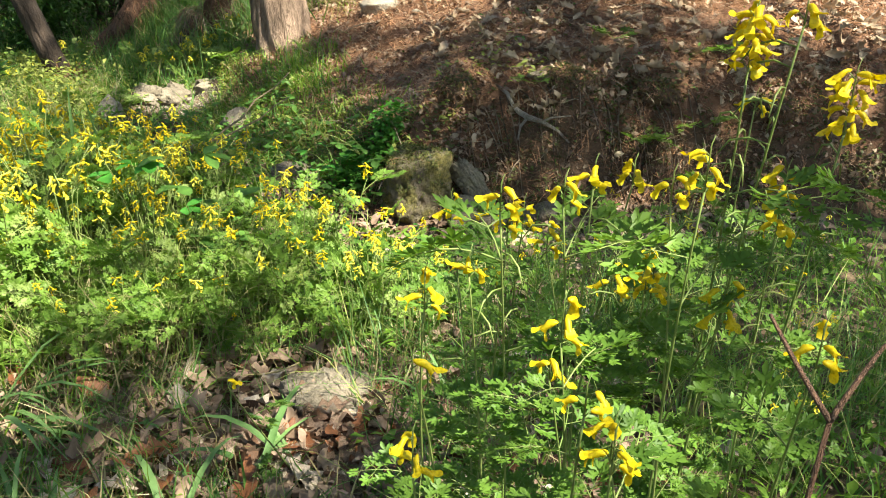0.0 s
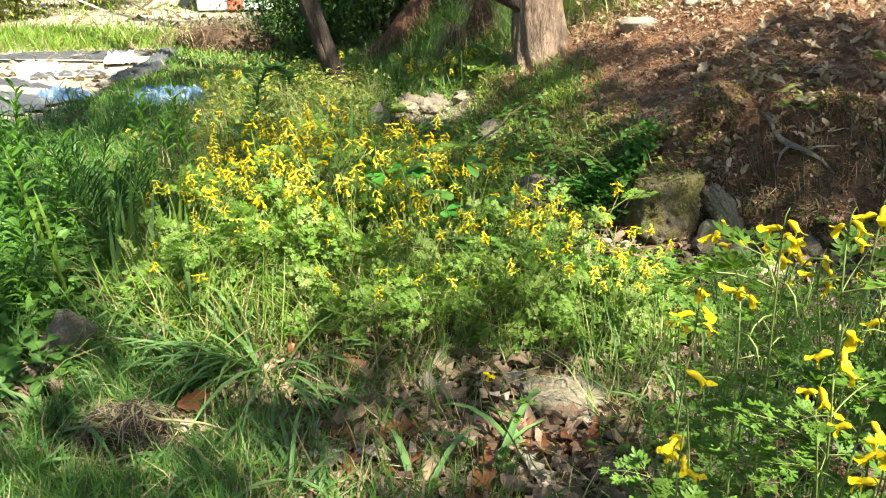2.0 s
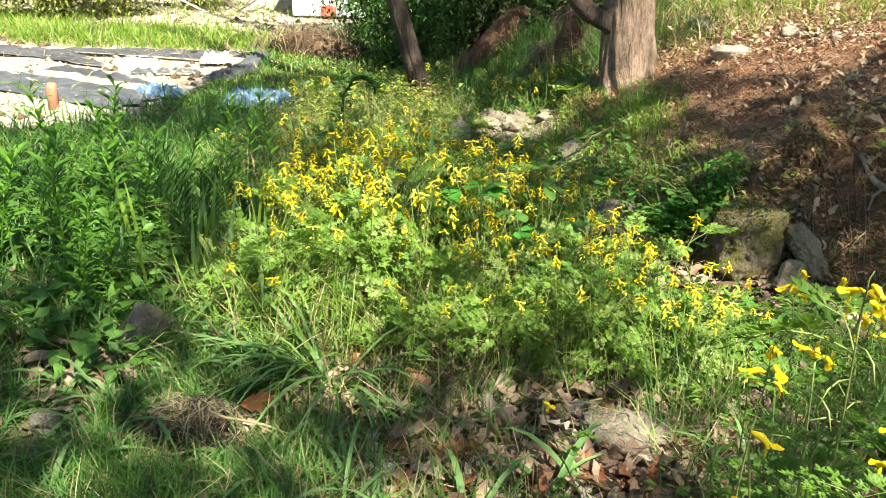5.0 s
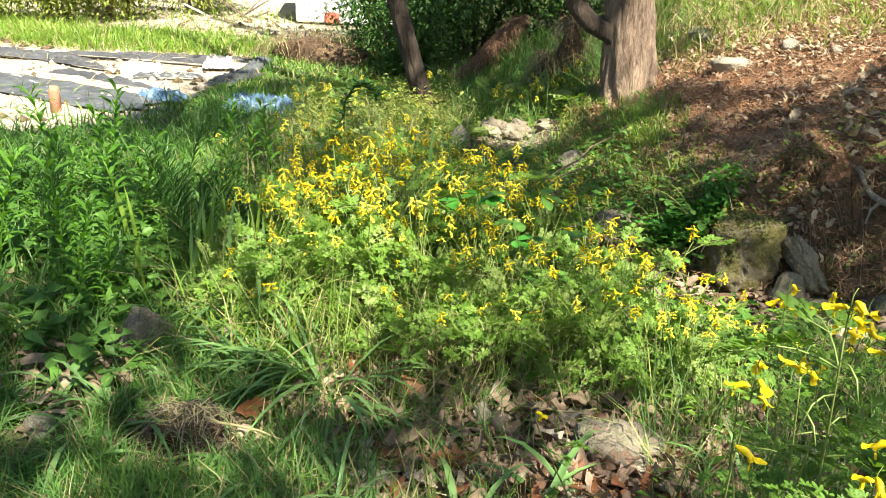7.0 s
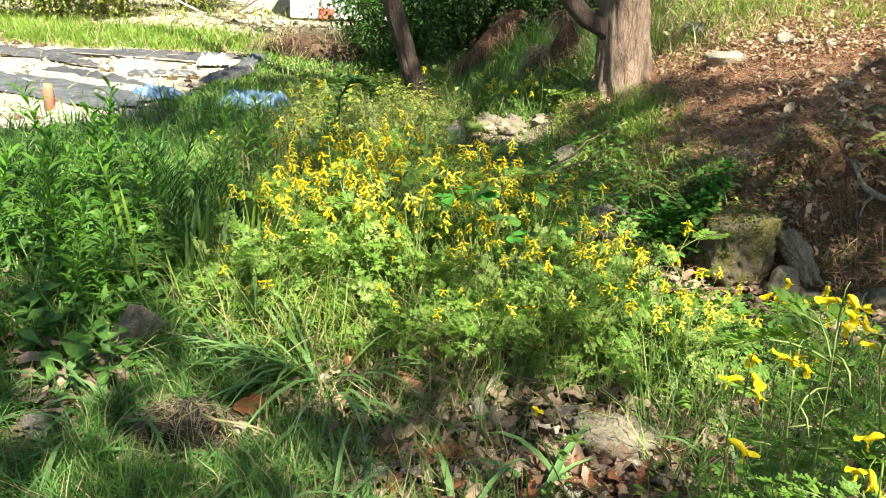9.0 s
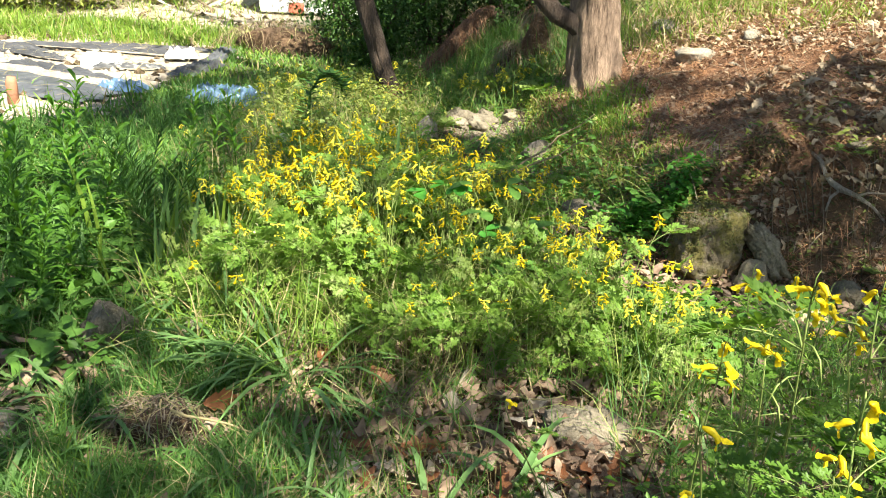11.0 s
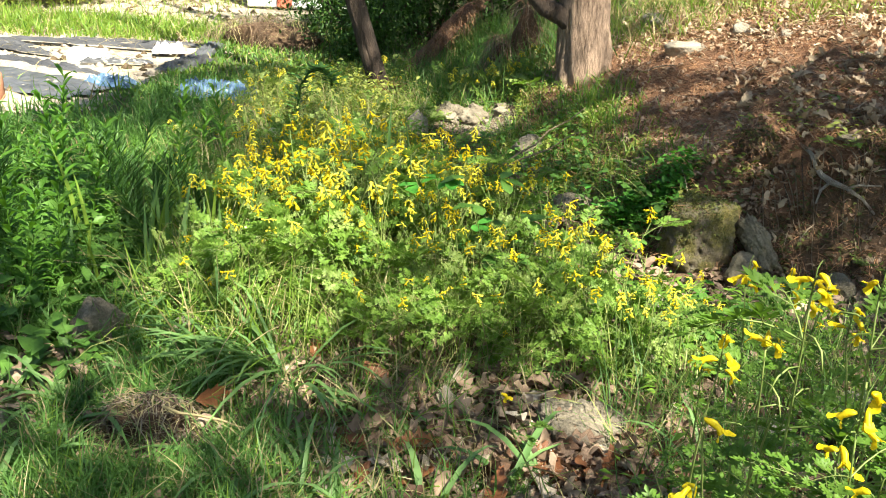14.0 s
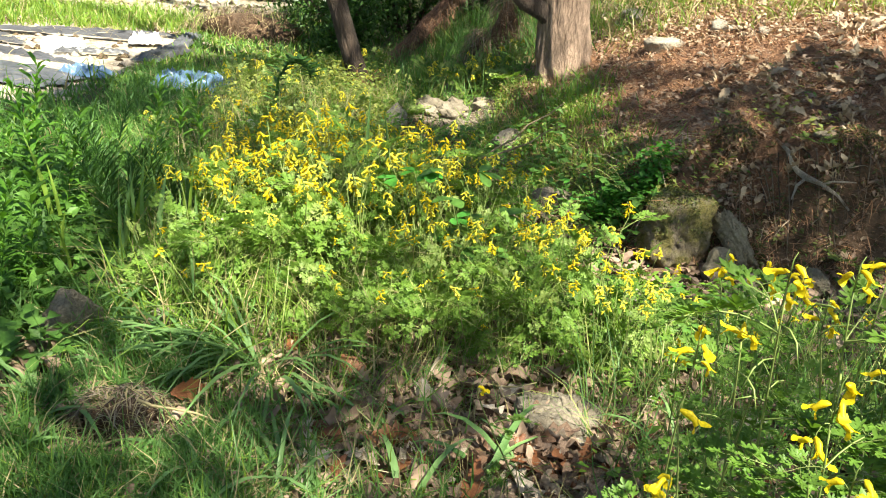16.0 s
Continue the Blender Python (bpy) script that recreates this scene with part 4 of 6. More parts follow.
# ---------------------------------------------------------------- flowering plants: building blocks
def flower_geo(g, m, sides=6, mat=0, s=1.0, seed=0):
    """One two-lipped flower with a blunt spur, mouth towards +x, 23 mm long at s = 1."""
    st = [(-0.0125, 0.0009, -0.0034), (-0.0108, 0.0024, -0.0027), (-0.006, 0.0031, -0.0006), (0.001, 0.0027, 0.0006), (0.0045, 0.0031, 0.0006)]
    v, f = [], []
    for x, r, z in st:
        for k in range(sides):
            a = 2 * math.pi * k / sides
            v.append((x, r * math.cos(a) * 0.8, z + r * math.sin(a)))
    n = len(st)
    for i in range(n - 1):
        for k in range(sides):
            f.append((i * sides + k, i * sides + (k + 1) % sides, (i + 1) * sides + (k + 1) % sides, (i + 1) * sides + k))
    f.append(tuple(range(sides))[::-1])
    for sg in (1, -1):
        b = len(v)
        for u, w, x, z in ((0, 0.0028, 0.002, 0.0020), (1, 0.0036, 0.0070, 0.0030), (2, 0.0044, 0.0100, 0.0050), (3, 0.0026, 0.0118, 0.0068)):
            for q in (-1, 0, 1):
                v.append((x - (0.0012 if q else 0), q * w, (z - (0.0008 if q else 0)) * sg + 0.0006))
        for i in range(3):
            for q in range(2):
                a = b + i * 3 + q
                f.append((a, a + 1, a + 4, a + 3))
    ragged = 0.0018 if seed else 0.0007
    v = [Vector(p) + Vector((noise.noise(Vector(p) * 190 + Vector((seed, 0, 0))), noise.noise(Vector(p) * 190 + Vector((0, seed, 5))), noise.noise(Vector(p) * 190 + Vector((0, 3, seed))))) * ragged for p in v]
    g.add([m @ (p * s) for p in v], f, mat)


def aim(p, d, roll=0.0):
    """A pose at p whose +x points along d."""
    q = Vector(d).to_track_quat("X", "Z").to_matrix().to_4x4()
    return Matrix.Translation(p) @ q @ Matrix.Rotation(roll, 4, "X")


FLOWERS = []
for k in range(5):
    g = Geo()
    flower_geo(g, Matrix.Identity(4), 7, 0, 1.0, k * 13.7 + 1)
    FLOWERS.append(g.mesh("flower", [M_PETAL]))


def raceme(seed, count, length, sides=4, s=1.0):
    """A cluster of drooping flowers up a short stalk, stalk base at the origin."""
    q = random.Random(seed)
    g = Geo()
    g.tube([(0, 0, 0), (0.004, 0, length * 0.5), (0.0, 0.004, length)], [0.0012, 0.001, 0.0006], 4, 1)
    for k in range(count):
        u = 0.1 + 0.9 * k / count
        a = k * 2.4 + q.uniform(-0.5, 0.5)
        droop = q.uniform(-1.7, -0.1)
        d = Vector((math.cos(a), math.sin(a), droop))
        p = Vector((0, 0, length * u)) + Vector((math.cos(a), math.sin(a), 0)) * 0.008
        flower_geo(g, aim(p, d, q.uniform(-0.3, 0.3)), sides, 0, s * q.uniform(0.8, 1.1))
    return g.mesh("inflorescence", [M_PETAL_PALE if seed % 2 else M_PETAL, M_STEM])


RACEMES = [raceme(k, c, l, 4, 0.72) for k, (c, l) in enumerate([(5, 0.026), (6, 0.032), (8, 0.038), (3, 0.015), (4, 0.022), (9, 0.045)])]


def leaflet(g, base, d, side, length, width, mat=0):
    """A three-lobed leaflet."""
    base, d, side = Vector(base), Vector(d).normalized(), Vector(side).normalized()
    nor = d.cross(side)
    half = [(0.10, 0.05), (0.32, 0.20), (0.44, 0.70), (0.66, 1.0), (0.66, 0.62), (0.56, 0.26), (0.82, 0.34)]
    rim = [(0.0, 0.0)] + half + [(1.0, 0.10)] + [(u, -w) for u, w in reversed(half)]
    pts = [base + d * length * u + side * width * w - nor * length * (0.14 * u * u + 0.10 * abs(w)) for u, w in rim]
    hub = len(pts)
    pts.append(base + d * length * 0.5)
    g.add(pts, [(k, (k + 1) % hub, hub) for k in range(hub)], mat)


def fern_leaf(seed, length, mat, pairs=3):
    """A compound, twice-divided leaf on its stalk, growing from the origin up and towards +x."""
    q = random.Random(seed)
    g = Geo()
    arch = q.uniform(0.3, 0.8)

    def at(u):
        return Vector((length * u * (0.75 + 0.25 * arch), 0.0, length * (0.62 * u - arch * 0.62 * u * u)))
    g.tube([at(u / 5) for u in range(6)], [0.0011 - 0.00014 * u for u in range(6)], 4, 1, False)
    for k in range(pairs + 1):
        u = 0.38 + 0.62 * k / pairs
        p = at(u)
        d0 = (at(min(1, u + 0.02)) - at(u - 0.02)).normalized()
        for sg in ((1, -1) if k < pairs else (0,)):
            pl = length * 0.34 * (1.15 - 0.75 * (u - 0.38)) * q.uniform(0.85, 1.15)
            d = (d0 * (0.75 if sg else 1.0) + Vector((0, sg, q.uniform(-0.15, 0.1)))).normalized()
            sd = d.cross(Vector((q.uniform(-0.3, 0.3), q.uniform(-0.3, 0.3), 1))).normalized()
            g.tube([p, p + d * pl * 0.6], [0.0007, 0.0005], 3, 1, False)
            for t, s2, ln in ((0.35, 1, 0.42), (0.35, -1, 0.42), (0.62, 1, 0.36), (0.62, -1, 0.36), (0.6, 0, 0.5)):
                dd = (d + sd * s2 * 0.9 + Vector((0, 0, q.uniform(-0.25, 0.2)))).normalized()
                leaflet(g, p + d * pl * t, dd, dd.cross(Vector((q.uniform(-0.4, 0.4), q.uniform(-0.4, 0.4), 1))), pl * ln * q.uniform(1.15, 1.5), pl * 0.24)
    return g.mesh("leaf", [mat, M_STEM])


CORY_LEAVES = [fern_leaf(300 + k, 0.1, M_CORY) for k in range(7)]
CORY_LEAVES_PALE = [fern_leaf(340 + k, 0.09, M_CORY_PALE) for k in range(4)]
CORY_LEAVES_BLUE = [fern_leaf(320 + k, 0.10, M_CORY_BLUE) for k in range(5)]


def bezier(a, b, c, n):
    a, b, c = Vector(a), Vector(b), Vector(c)
    return [a * (1 - u) ** 2 + b * 2 * u * (1 - u) + c * u * u for u in (k / n for k in range(n + 1))]


def flower_plant(seed, height, spread, stems, leaves, blooms, leaf_set, label, group, lean=(0, 0), at=(0, 1, 1, 2, 2, 3, 4, 5, 6)):
    """A clump of several thin stems with divided leaves and yellow flower clusters."""
    q = random.Random(seed)
    base = thing("corydalis_plant", label, "flowering plant", pose(0, 0, 0), group=group)
    tops = []
    for k in range(stems):
        a = k * 2.4 + q.uniform(-0.4, 0.4)
        sp = spread * q.uniform(0.3, 1.0)
        h = height * q.uniform(0.7, 1.05)
        top = (math.cos(a) * sp + lean[0], math.sin(a) * sp + lean[1], h)
        pts = bezier((0.015 * math.cos(a), 0.015 * math.sin(a), -0.01), (top[0] * 0.25, top[1] * 0.25, h * 0.65), top, 7)
        g = Geo()
        g.tube(pts, [0.0022 - 0.0016 * n / 7 for n in range(8)], 5)
        part("stem", g.mesh("stem", [M_STEM]), base)
        tops.append((pts, a))
    for k in range(leaves):
        pts, a = tops[k % stems]
        p = pts[q.choice(at)]
        m = Matrix.Translation(p) @ Matrix.Rotation(a + q.uniform(-1.6, 1.6), 4, "Z") @ Matrix.Rotation(q.uniform(-0.6, 1.2), 4, "Y") @ Matrix.Rotation(q.uniform(-1.2, 1.2), 4, "X") @ Matrix.Scale(q.uniform(0.55, 1.1), 4)
        part("leaf", leaf_set[k % len(leaf_set)], base, m)
    for k in range(blooms):
        pts, a = tops[k % stems]
        p = pts[7] if k < stems else pts[6]
        m = Matrix.Translation(p) @ Matrix.Rotation(q.uniform(0, 6.28), 4, "Z") @ Matrix.Rotation(q.uniform(-0.5, 0.5), 4, "X") @ Matrix.Scale(q.uniform(0.8, 1.15), 4)
        part("inflorescence", RACEMES[q.randrange(len(RACEMES))], base, m, "yellow tubular flowers")
    return base


L_BUSH = "bushy corydalis with yellow tubular flowers and divided leaves"
L_FAR = "yellow-flowering corydalis at the edge of the dry stream bed"
BUSH = [flower_plant(400 + k, 0.27, 0.10, 5, 19, (4, 4, 5, 3)[k % 4], CORY_LEAVES + CORY_LEAVES_PALE[:1 + k % 3], L_BUSH, "corydalis thicket") for k in range(7)]
FRONT = [flower_plant(410 + k, 0.26, 0.10, 6, 22, 1 + k % 2, CORY_LEAVES + CORY_LEAVES_PALE[:1], "leafy corydalis with few yellow flowers at the thicket edge", "corydalis thicket", at=(2, 3, 3, 4, 4, 5, 5, 6, 6)) for k in range(4)]
spots = []
q = random.Random(77)
for x, y in [(0.40, 1.47), (0.48, 1.45), (0.56, 1.5), (0.36, 1.55), (0.46, 1.56), (0.55, 1.6), (0.42, 1.66), (0.52, 1.7), (0.60, 1.68), (0.30, 1.5), (0.62, 1.56)]:
    spots.append((x, y))
while len(spots) < 128:
    y = q.uniform(1.49, 2.95)
    lo = np.interp(y, [1.49, 1.7, 1.9, 2.1, 2.95], [-0.08, -0.18, -0.26, -0.44, -0.5])
    hi = np.interp(y, [1.49, 1.7, 2.1, 2.5, 2.95], [0.30, 0.50, 0.40, 0.20, -0.12])
    x = q.uniform(lo, hi)
    if y > 2.0 and q.random() < 0.25:
        continue
    if all((x - a) ** 2 + (y - b) ** 2 > 0.055 ** 2 for a, b in spots):
        spots.append((x, y))
for _ in range(22):
    y = q.uniform(1.6, 2.05)
    spots.append((q.uniform(-0.46, -0.2) - 0.12 * (y - 1.6), y))
fresh = {}
for k, (x, y) in enumerate(spots):
    edge = (0.72 if x < 0.32 else 0.76) + 0.22 * min(1, max(0, y - 1.45) / 0.2)
    s = q.uniform(0.85, 1.12) * edge * (0.78 if y > 2.45 else 1.0) * (0.98 + 0.48 * math.exp(-((x + 0.14) / 0.24) ** 2 - ((y - 2.05) / 0.4) ** 2))
    m = pose(x, y, gz(x, y), q.uniform(-7, 7), q.uniform(-7, 7), q.uniform(0, 360)) @ Matrix.Scale(s, 4)
    if k >= 128:
        s *= 0.72
    pick = FRONT if y < 1.68 and x < 0.42 else BUSH
    if pick[0] in fresh:
        fresh[pick[0]].append(m)
    else:
        fresh[pick[0]] = [m]
for pick in (BUSH, FRONT):
    for k, m in enumerate(fresh[pick[0]]):
        if k < len(pick):
            pick[k].matrix_basis = m
        else:
            copy_thing(pick[k % len(pick)], m)
FAR = [flower_plant(430 + k, 0.17, 0.09, 4, 11, 3, CORY_LEAVES_PALE + CORY_LEAVES[:1], L_FAR, "corydalis beyond the thicket") for k in range(3)]
n = 0
while n < 64:
    y = q.uniform(2.9, 4.7)
    x = q.uniform(-0.95, -0.12) if n < 46 else q.uniform(0.05, 0.58)
    if n >= 46:
        y = q.uniform(4.05, 4.5)
    m = pose(x, y, gz(x, y), q.uniform(-8, 8), q.uniform(-8, 8), q.uniform(0, 360)) @ Matrix.Scale(q.uniform(0.7, 1.1), 4)
    if n < 3:
        FAR[n].matrix_basis = m
    else:
        copy_thing(FAR[n % 3], m)
    n += 1

# ---------------------------------------------------------------- tall flowering plants close to the path
L_NEAR = "tall corydalis with bright yellow flowers and bluish leaves"


def near_plant(heads, base_xy, seed, leaves=8, pods=0):
    """heads: (x, y, z, number of flowers, stalk length) of each flower cluster."""
    q = random.Random(seed)
    bx, by = base_xy
    z0 = gz(bx, by)
    base = thing("corydalis_plant", L_NEAR, "flowering plant", pose(bx, by, z0), group="tall corydalis by the path")
    for hx, hy, hz, count, ln in heads:
        count += 2 if count > 6 else 1 if 1 < count < 4 else 0
        top = Vector((hx - bx, hy - by, hz - z0 + ln * 0.4))
        pts = bezier((q.uniform(-0.02, 0.02), q.uniform(-0.02, 0.02), -0.01), (top.x * 0.4 + q.uniform(-0.03, 0.03), top.y * 0.4, top.z * 0.6), top - Vector((0, 0, ln)), 12)
        g = Geo()
        g.tube(pts, [0.0017 - 0.001 * k / 12 for k in range(13)], 6)
        part("stem", g.mesh("stem", [M_STEM]), base)
        g = Geo()
        foot = top - Vector((0, 0, ln))
        g.tube([foot, top, top + Vector((0.002, 0, 0.006))], [0.0006, 0.0005, 0.0003], 5)
        seats = []
        for k in range(count):
            a = k * 2.4 + q.uniform(-0.6, 0.6)
            c = foot + (top - foot) * (k + 0.5) / count
            seats.append((c + Vector((math.cos(a), math.sin(a), -0.3)) * 0.010, a))
            g.tube([c - Vector((0, 0, 0.004)), (c + seats[-1][0]) / 2 + Vector((0, 0, 0.002)), seats[-1][0]], [0.0005, 0.0004, 0.0004], 4)
        cl = part("inflorescence", g.mesh("inflorescence", [M_STEM]), base, label="yellow two-lipped flowers")
        for k in range(count):
            p, a = seats[k]
            d = Vector((math.cos(a), math.sin(a), q.uniform(-2.2, -0.3)))
            part("flower", FLOWERS[q.randrange(5)], cl, aim(p, d, q.uniform(-0.8, 0.8)) @ Matrix.Diagonal(Vector((0.82, 1.1, 1.1, 1.0))) @ Matrix.Scale(q.uniform(0.6, 0.85) if count > 1 else 0.95, 4))
        for k in range(pods):
            p = pts[9] + (foot - pts[9]) * (k / max(1, pods))
            a = q.uniform(0, 6.28)
            d = Vector((math.cos(a), math.sin(a), 0.2))
            g = Geo()
            g.tube([p, p + d * 0.014, p + d * 0.026 + Vector((0, 0, -0.006)), p + d * 0.034 + Vector((0, 0, -0.02))], [0.0004, 0.0008, 0.0008, 0.0003], 5)
            part("seed_pod", g.mesh("seed_pod", [M_STEM]), base)
        for k in range(leaves + 3):
            p = pts[q.randrange(2, 12)]
            m = Matrix.Translation(p) @ Matrix.Rotation(q.uniform(0, 6.28), 4, "Z") @ Matrix.Rotation(q.uniform(-0.6, 0.6), 4, "X") @ Matrix.Scale(q.uniform(0.4, 0.85), 4)
            part("leaf", CORY_LEAVES_BLUE[q.randrange(5)], base, m)
    return base


near_plant([(0.308, 0.464, 0.582, 1, 0.01)], (0.40, 0.62), 1, 2)
near_plant([(0.335, 0.526, 0.601, 3, 0.03)], (0.41, 0.68), 2, 3)
near_plant([(0.377, 0.552, 0.603, 2, 0.02), (0.382, 0.513, 0.667, 2, 0.02)], (0.47, 0.66), 3, 4, 4)
near_plant([(0.297, 0.425, 0.549, 5, 0.03)], (0.36, 0.52), 4, 2)
near_plant([(0.459, 0.673, 0.587, 4, 0.03), (0.444, 0.785, 0.559, 3, 0.03)], (0.5, 0.85), 5, 5, 6)
near_plant([(0.428, 0.513, 0.667, 2, 0.02), (0.457, 0.526, 0.672, 2, 0.02)], (0.52, 0.6), 6, 4, 6)
near_plant([(0.398, 0.444, 0.61, 4, 0.03), (0.378, 0.374, 0.60, 2, 0.02)], (0.46, 0.5), 7, 2)
near_plant([(0.521, 0.577, 0.653, 3, 0.02), (0.48, 0.635, 0.581, 4, 0.03)], (0.56, 0.7), 8, 5)
near_plant([(0.492, 0.451, 0.698, 5, 0.03), (0.491, 0.483, 0.675, 2, 0.02)], (0.58, 0.56), 9, 4)
near_plant([(0.493, 0.794, 0.549, 4, 0.03), (0.503, 0.736, 0.564, 5, 0.03)], (0.56, 0.9), 10, 5)
near_plant([(0.499, 0.556, 0.574, 4, 0.03), (0.523, 0.545, 0.585, 4, 0.04)], (0.6, 0.7), 11, 5)
near_plant([(0.407, 0.472, 0.558, 2, 0.02), (0.388, 0.357, 0.578, 3, 0.03)], (0.5, 0.55), 12, 3)
near_plant([(0.549, 0.5, 0.77, 15, 0.042), (0.561, 0.47, 0.785, 2, 0.015)], (0.62, 0.6), 13, 4, 12)
near_plant([(0.606, 0.465, 0.732, 14, 0.045)], (0.67, 0.58), 14, 4, 10)
near_plant([(0.589, 0.49, 0.657, 8, 0.05)], (0.68, 0.62), 15, 5, 4)
near_plant([(0.54, 0.561, 0.577, 7, 0.05), (0.547, 0.482, 0.583, 6, 0.04)], (0.63, 0.72), 16, 5)
near_plant([(0.399, 0.376, 0.568, 5, 0.03)], (0.48, 0.46), 17, 2)
near_plant([(0.529, 0.372, 0.611, 3, 0.03)], (0.64, 0.5), 18, 3)
near_plant([(0.672, 0.634, 0.688, 2, 0.015)], (0.75, 0.75), 19, 5, 5)
near_plant([(0.406, 0.757, 0.47, 4, 0.03)], (0.45, 0.9), 20, 3)
near_plant([(0.527, 0.873, 0.441, 4, 0.03)], (0.57, 1.0), 21, 4)
near_plant([(0.216, 0.969, 0.275, 1, 0.01)], (0.30, 1.12), 22, 0)
LOW = [flower_plant(460 + k, 0.30, 0.10, 4, 10, 3, CORY_LEAVES_BLUE + CORY_LEAVES[:3], "leafy corydalis with few yellow flowers beside the path", "leafy corydalis") for k in range(4)]
n = 0
for x, y in [(1.0, 0.82), (1.02, 1.1), (1.1, 1.25), (0.6, 1.42), (0.72, 1.5), (0.9, 1.5), (1.05, 1.5), (1.2, 1.45), (1.15, 0.95), (1.35, 1.62), (1.4, 1.3), (1.3, 1.1), (1.55, 1.6), (1.3, 1.9), (1.5, 1.85), (0.56, 1.55), (1.7, 1.5), (1.75, 1.75)]:
    m = pose(x, y, gz(x, y), q.uniform(-6, 6), q.uniform(-6, 6), q.uniform(0, 360)) @ Matrix.Scale(q.uniform(0.6, 0.95), 4)
    if n < 4:
        LOW[n].matrix_basis = m
    else:
        copy_thing(LOW[n % 4], m)
    n += 1


# ---------------------------------------------------------------- weeds, herbs and grass
def weed_plant(seed, height, leaves):
    """An upright weed with lance-shaped leaves all the way up the stem."""
    q = random.Random(seed)
    base = thing("tall_weed", "tall green weed with narrow leaves up its stem", "weed", pose(0, 0, 0), group="tall weeds")
    pts = bezier((0, 0, -0.01), (q.uniform(-0.03, 0.03), q.uniform(-0.03, 0.03), height * 0.5), (q.uniform(-0.06, 0.06), q.uniform(-0.06, 0.06), height), 10)
    g = Geo()
    g.tube(pts, [0.003 - 0.0022 * k / 10 for k in range(11)], 5)
    part("stem", g.mesh("stem", [M_WEED]), base)
    g = Geo()
    for k in range(leaves):
        u = 0.12 + 0.88 * k / leaves
        p = pts[min(10, int(u * 10))] + (pts[min(10, int(u * 10) + 1)] - pts[min(10, int(u * 10))]) * (u * 10 % 1)
        a = k * 2.4 + q.uniform(-0.3, 0.3)
        out = Vector((math.cos(a), math.sin(a), 0))
        ln = 0.085 * (1.1 - 0.5 * u) * q.uniform(0.8, 1.2)
        up = 0.5 + 0.6 * u
        g.strip([p, p + out * ln * 0.35 + Vector((0, 0, ln * 0.4 * up)), p + out * ln * 0.75 + Vector((0, 0, ln * 0.6 * up)), p + out * ln * 1.05 + Vector((0, 0, ln * 0.55 * up))],
                [0.001, ln * 0.14, ln * 0.12, 0.0006], out.cross(Vector((0, 0, 1))), 0, 0.35)
    part("foliage", g.mesh("foliage", [M_WEED]), base)
    return base


WEEDS = [weed_plant(500 + k, h, n) for k, (h, n) in enumerate([(0.40, 30), (0.46, 34), (0.34, 26), (0.42, 30), (0.3, 24)])]
n = 0
for x, y, s in ((-0.98, 2.2, 0.92), (-1.06, 2.35, 0.9), (-0.90, 2.3, 0.86), (-0.80, 2.6, 0.82), (-0.72, 2.62, 0.8), (-0.66, 2.7, 0.8), (-1.2, 2.3, 0.88), (-1.14, 2.15, 0.9)):
    copy_thing(WEEDS[n % 5], pose(x, y, gz(x, y), q.uniform(-5, 5), q.uniform(-5, 5), q.uniform(0, 360)) @ Matrix.Scale(s, 4))
    n += 1
n = 0
while n < 112:
    y = q.uniform(1.55, 2.95)
    lo, hi = np.interp(y, [1.55, 2.2, 3.5], [-1.25, -1.5, -1.9]), np.interp(y, [1.55, 1.9, 2.4, 3.5], [-0.72, -0.55, -0.62, -1.25])
    x = q.uniform(lo, hi)
    m = pose(x, y, gz(x, y), q.uniform(-7, 7), q.uniform(-7, 7), q.uniform(0, 360)) @ Matrix.Scale(q.uniform(0.75, 1.1) * min(1.0, (0.85 - 0.25 * y) / 0.42) * (0.8 if y < 1.75 else 1), 4)
    if n < 5:
        WEEDS[n].matrix_basis = m
    else:
        copy_thing(WEEDS[n % 5], m)
    n += 1


def feathery(x, y, h, seed):
    q = random.Random(seed)
    base = thing("feathery_weed", "dark green feathery weed with fine needle-like leaves", "weed", pose(x, y, gz(x, y)), group="feathery weeds")
    for s in range(4):
        top = Vector((q.uniform(-0.09, 0.09), q.uniform(-0.06, 0.06), h * q.uniform(0.75, 1.0)))
        pts = bezier((0, 0, -0.01), (top.x * 0.2, top.y * 0.2, top.z * 0.6), top, 10)
        g = Geo()
        g.tube(pts, [0.0022 - 0.0015 * k / 10 for k in range(11)], 4)
        part("stem", g.mesh("stem", [M_WEED_DARK]), base)
        g = Geo()
        for k in range(90):
            u = 0.2 + 0.8 * k / 90
            i = min(9, int(u * 10))
            p = pts[i] + (pts[i + 1] - pts[i]) * (u * 10 - i)
            a = k * 2.4
            d = Vector((math.cos(a), math.sin(a), 1.1))
            ln = q.uniform(0.03, 0.055) * (1.2 - 0.6 * u)
            g.strip([p, p + d * ln * 0.5, p + d * ln * 0.9 + Vector((d.x, d.y, 0)) * ln * 0.2], [0.001, 0.0016, 0.0004], d.cross(Vector((0.2, 0.3, 1))))
        tagged(part("foliage", g.mesh("foliage", [M_WEED_DARK]), base), kind="stuff")


for k, (x, y, h) in enumerate([(-0.60, 1.85, 0.36), (-0.66, 1.95, 0.34), (-0.52, 1.98, 0.3), (-0.75, 2.1, 0.36), (-1.0, 1.9, 0.34)]):
    feathery(x, y, h, 540 + k)


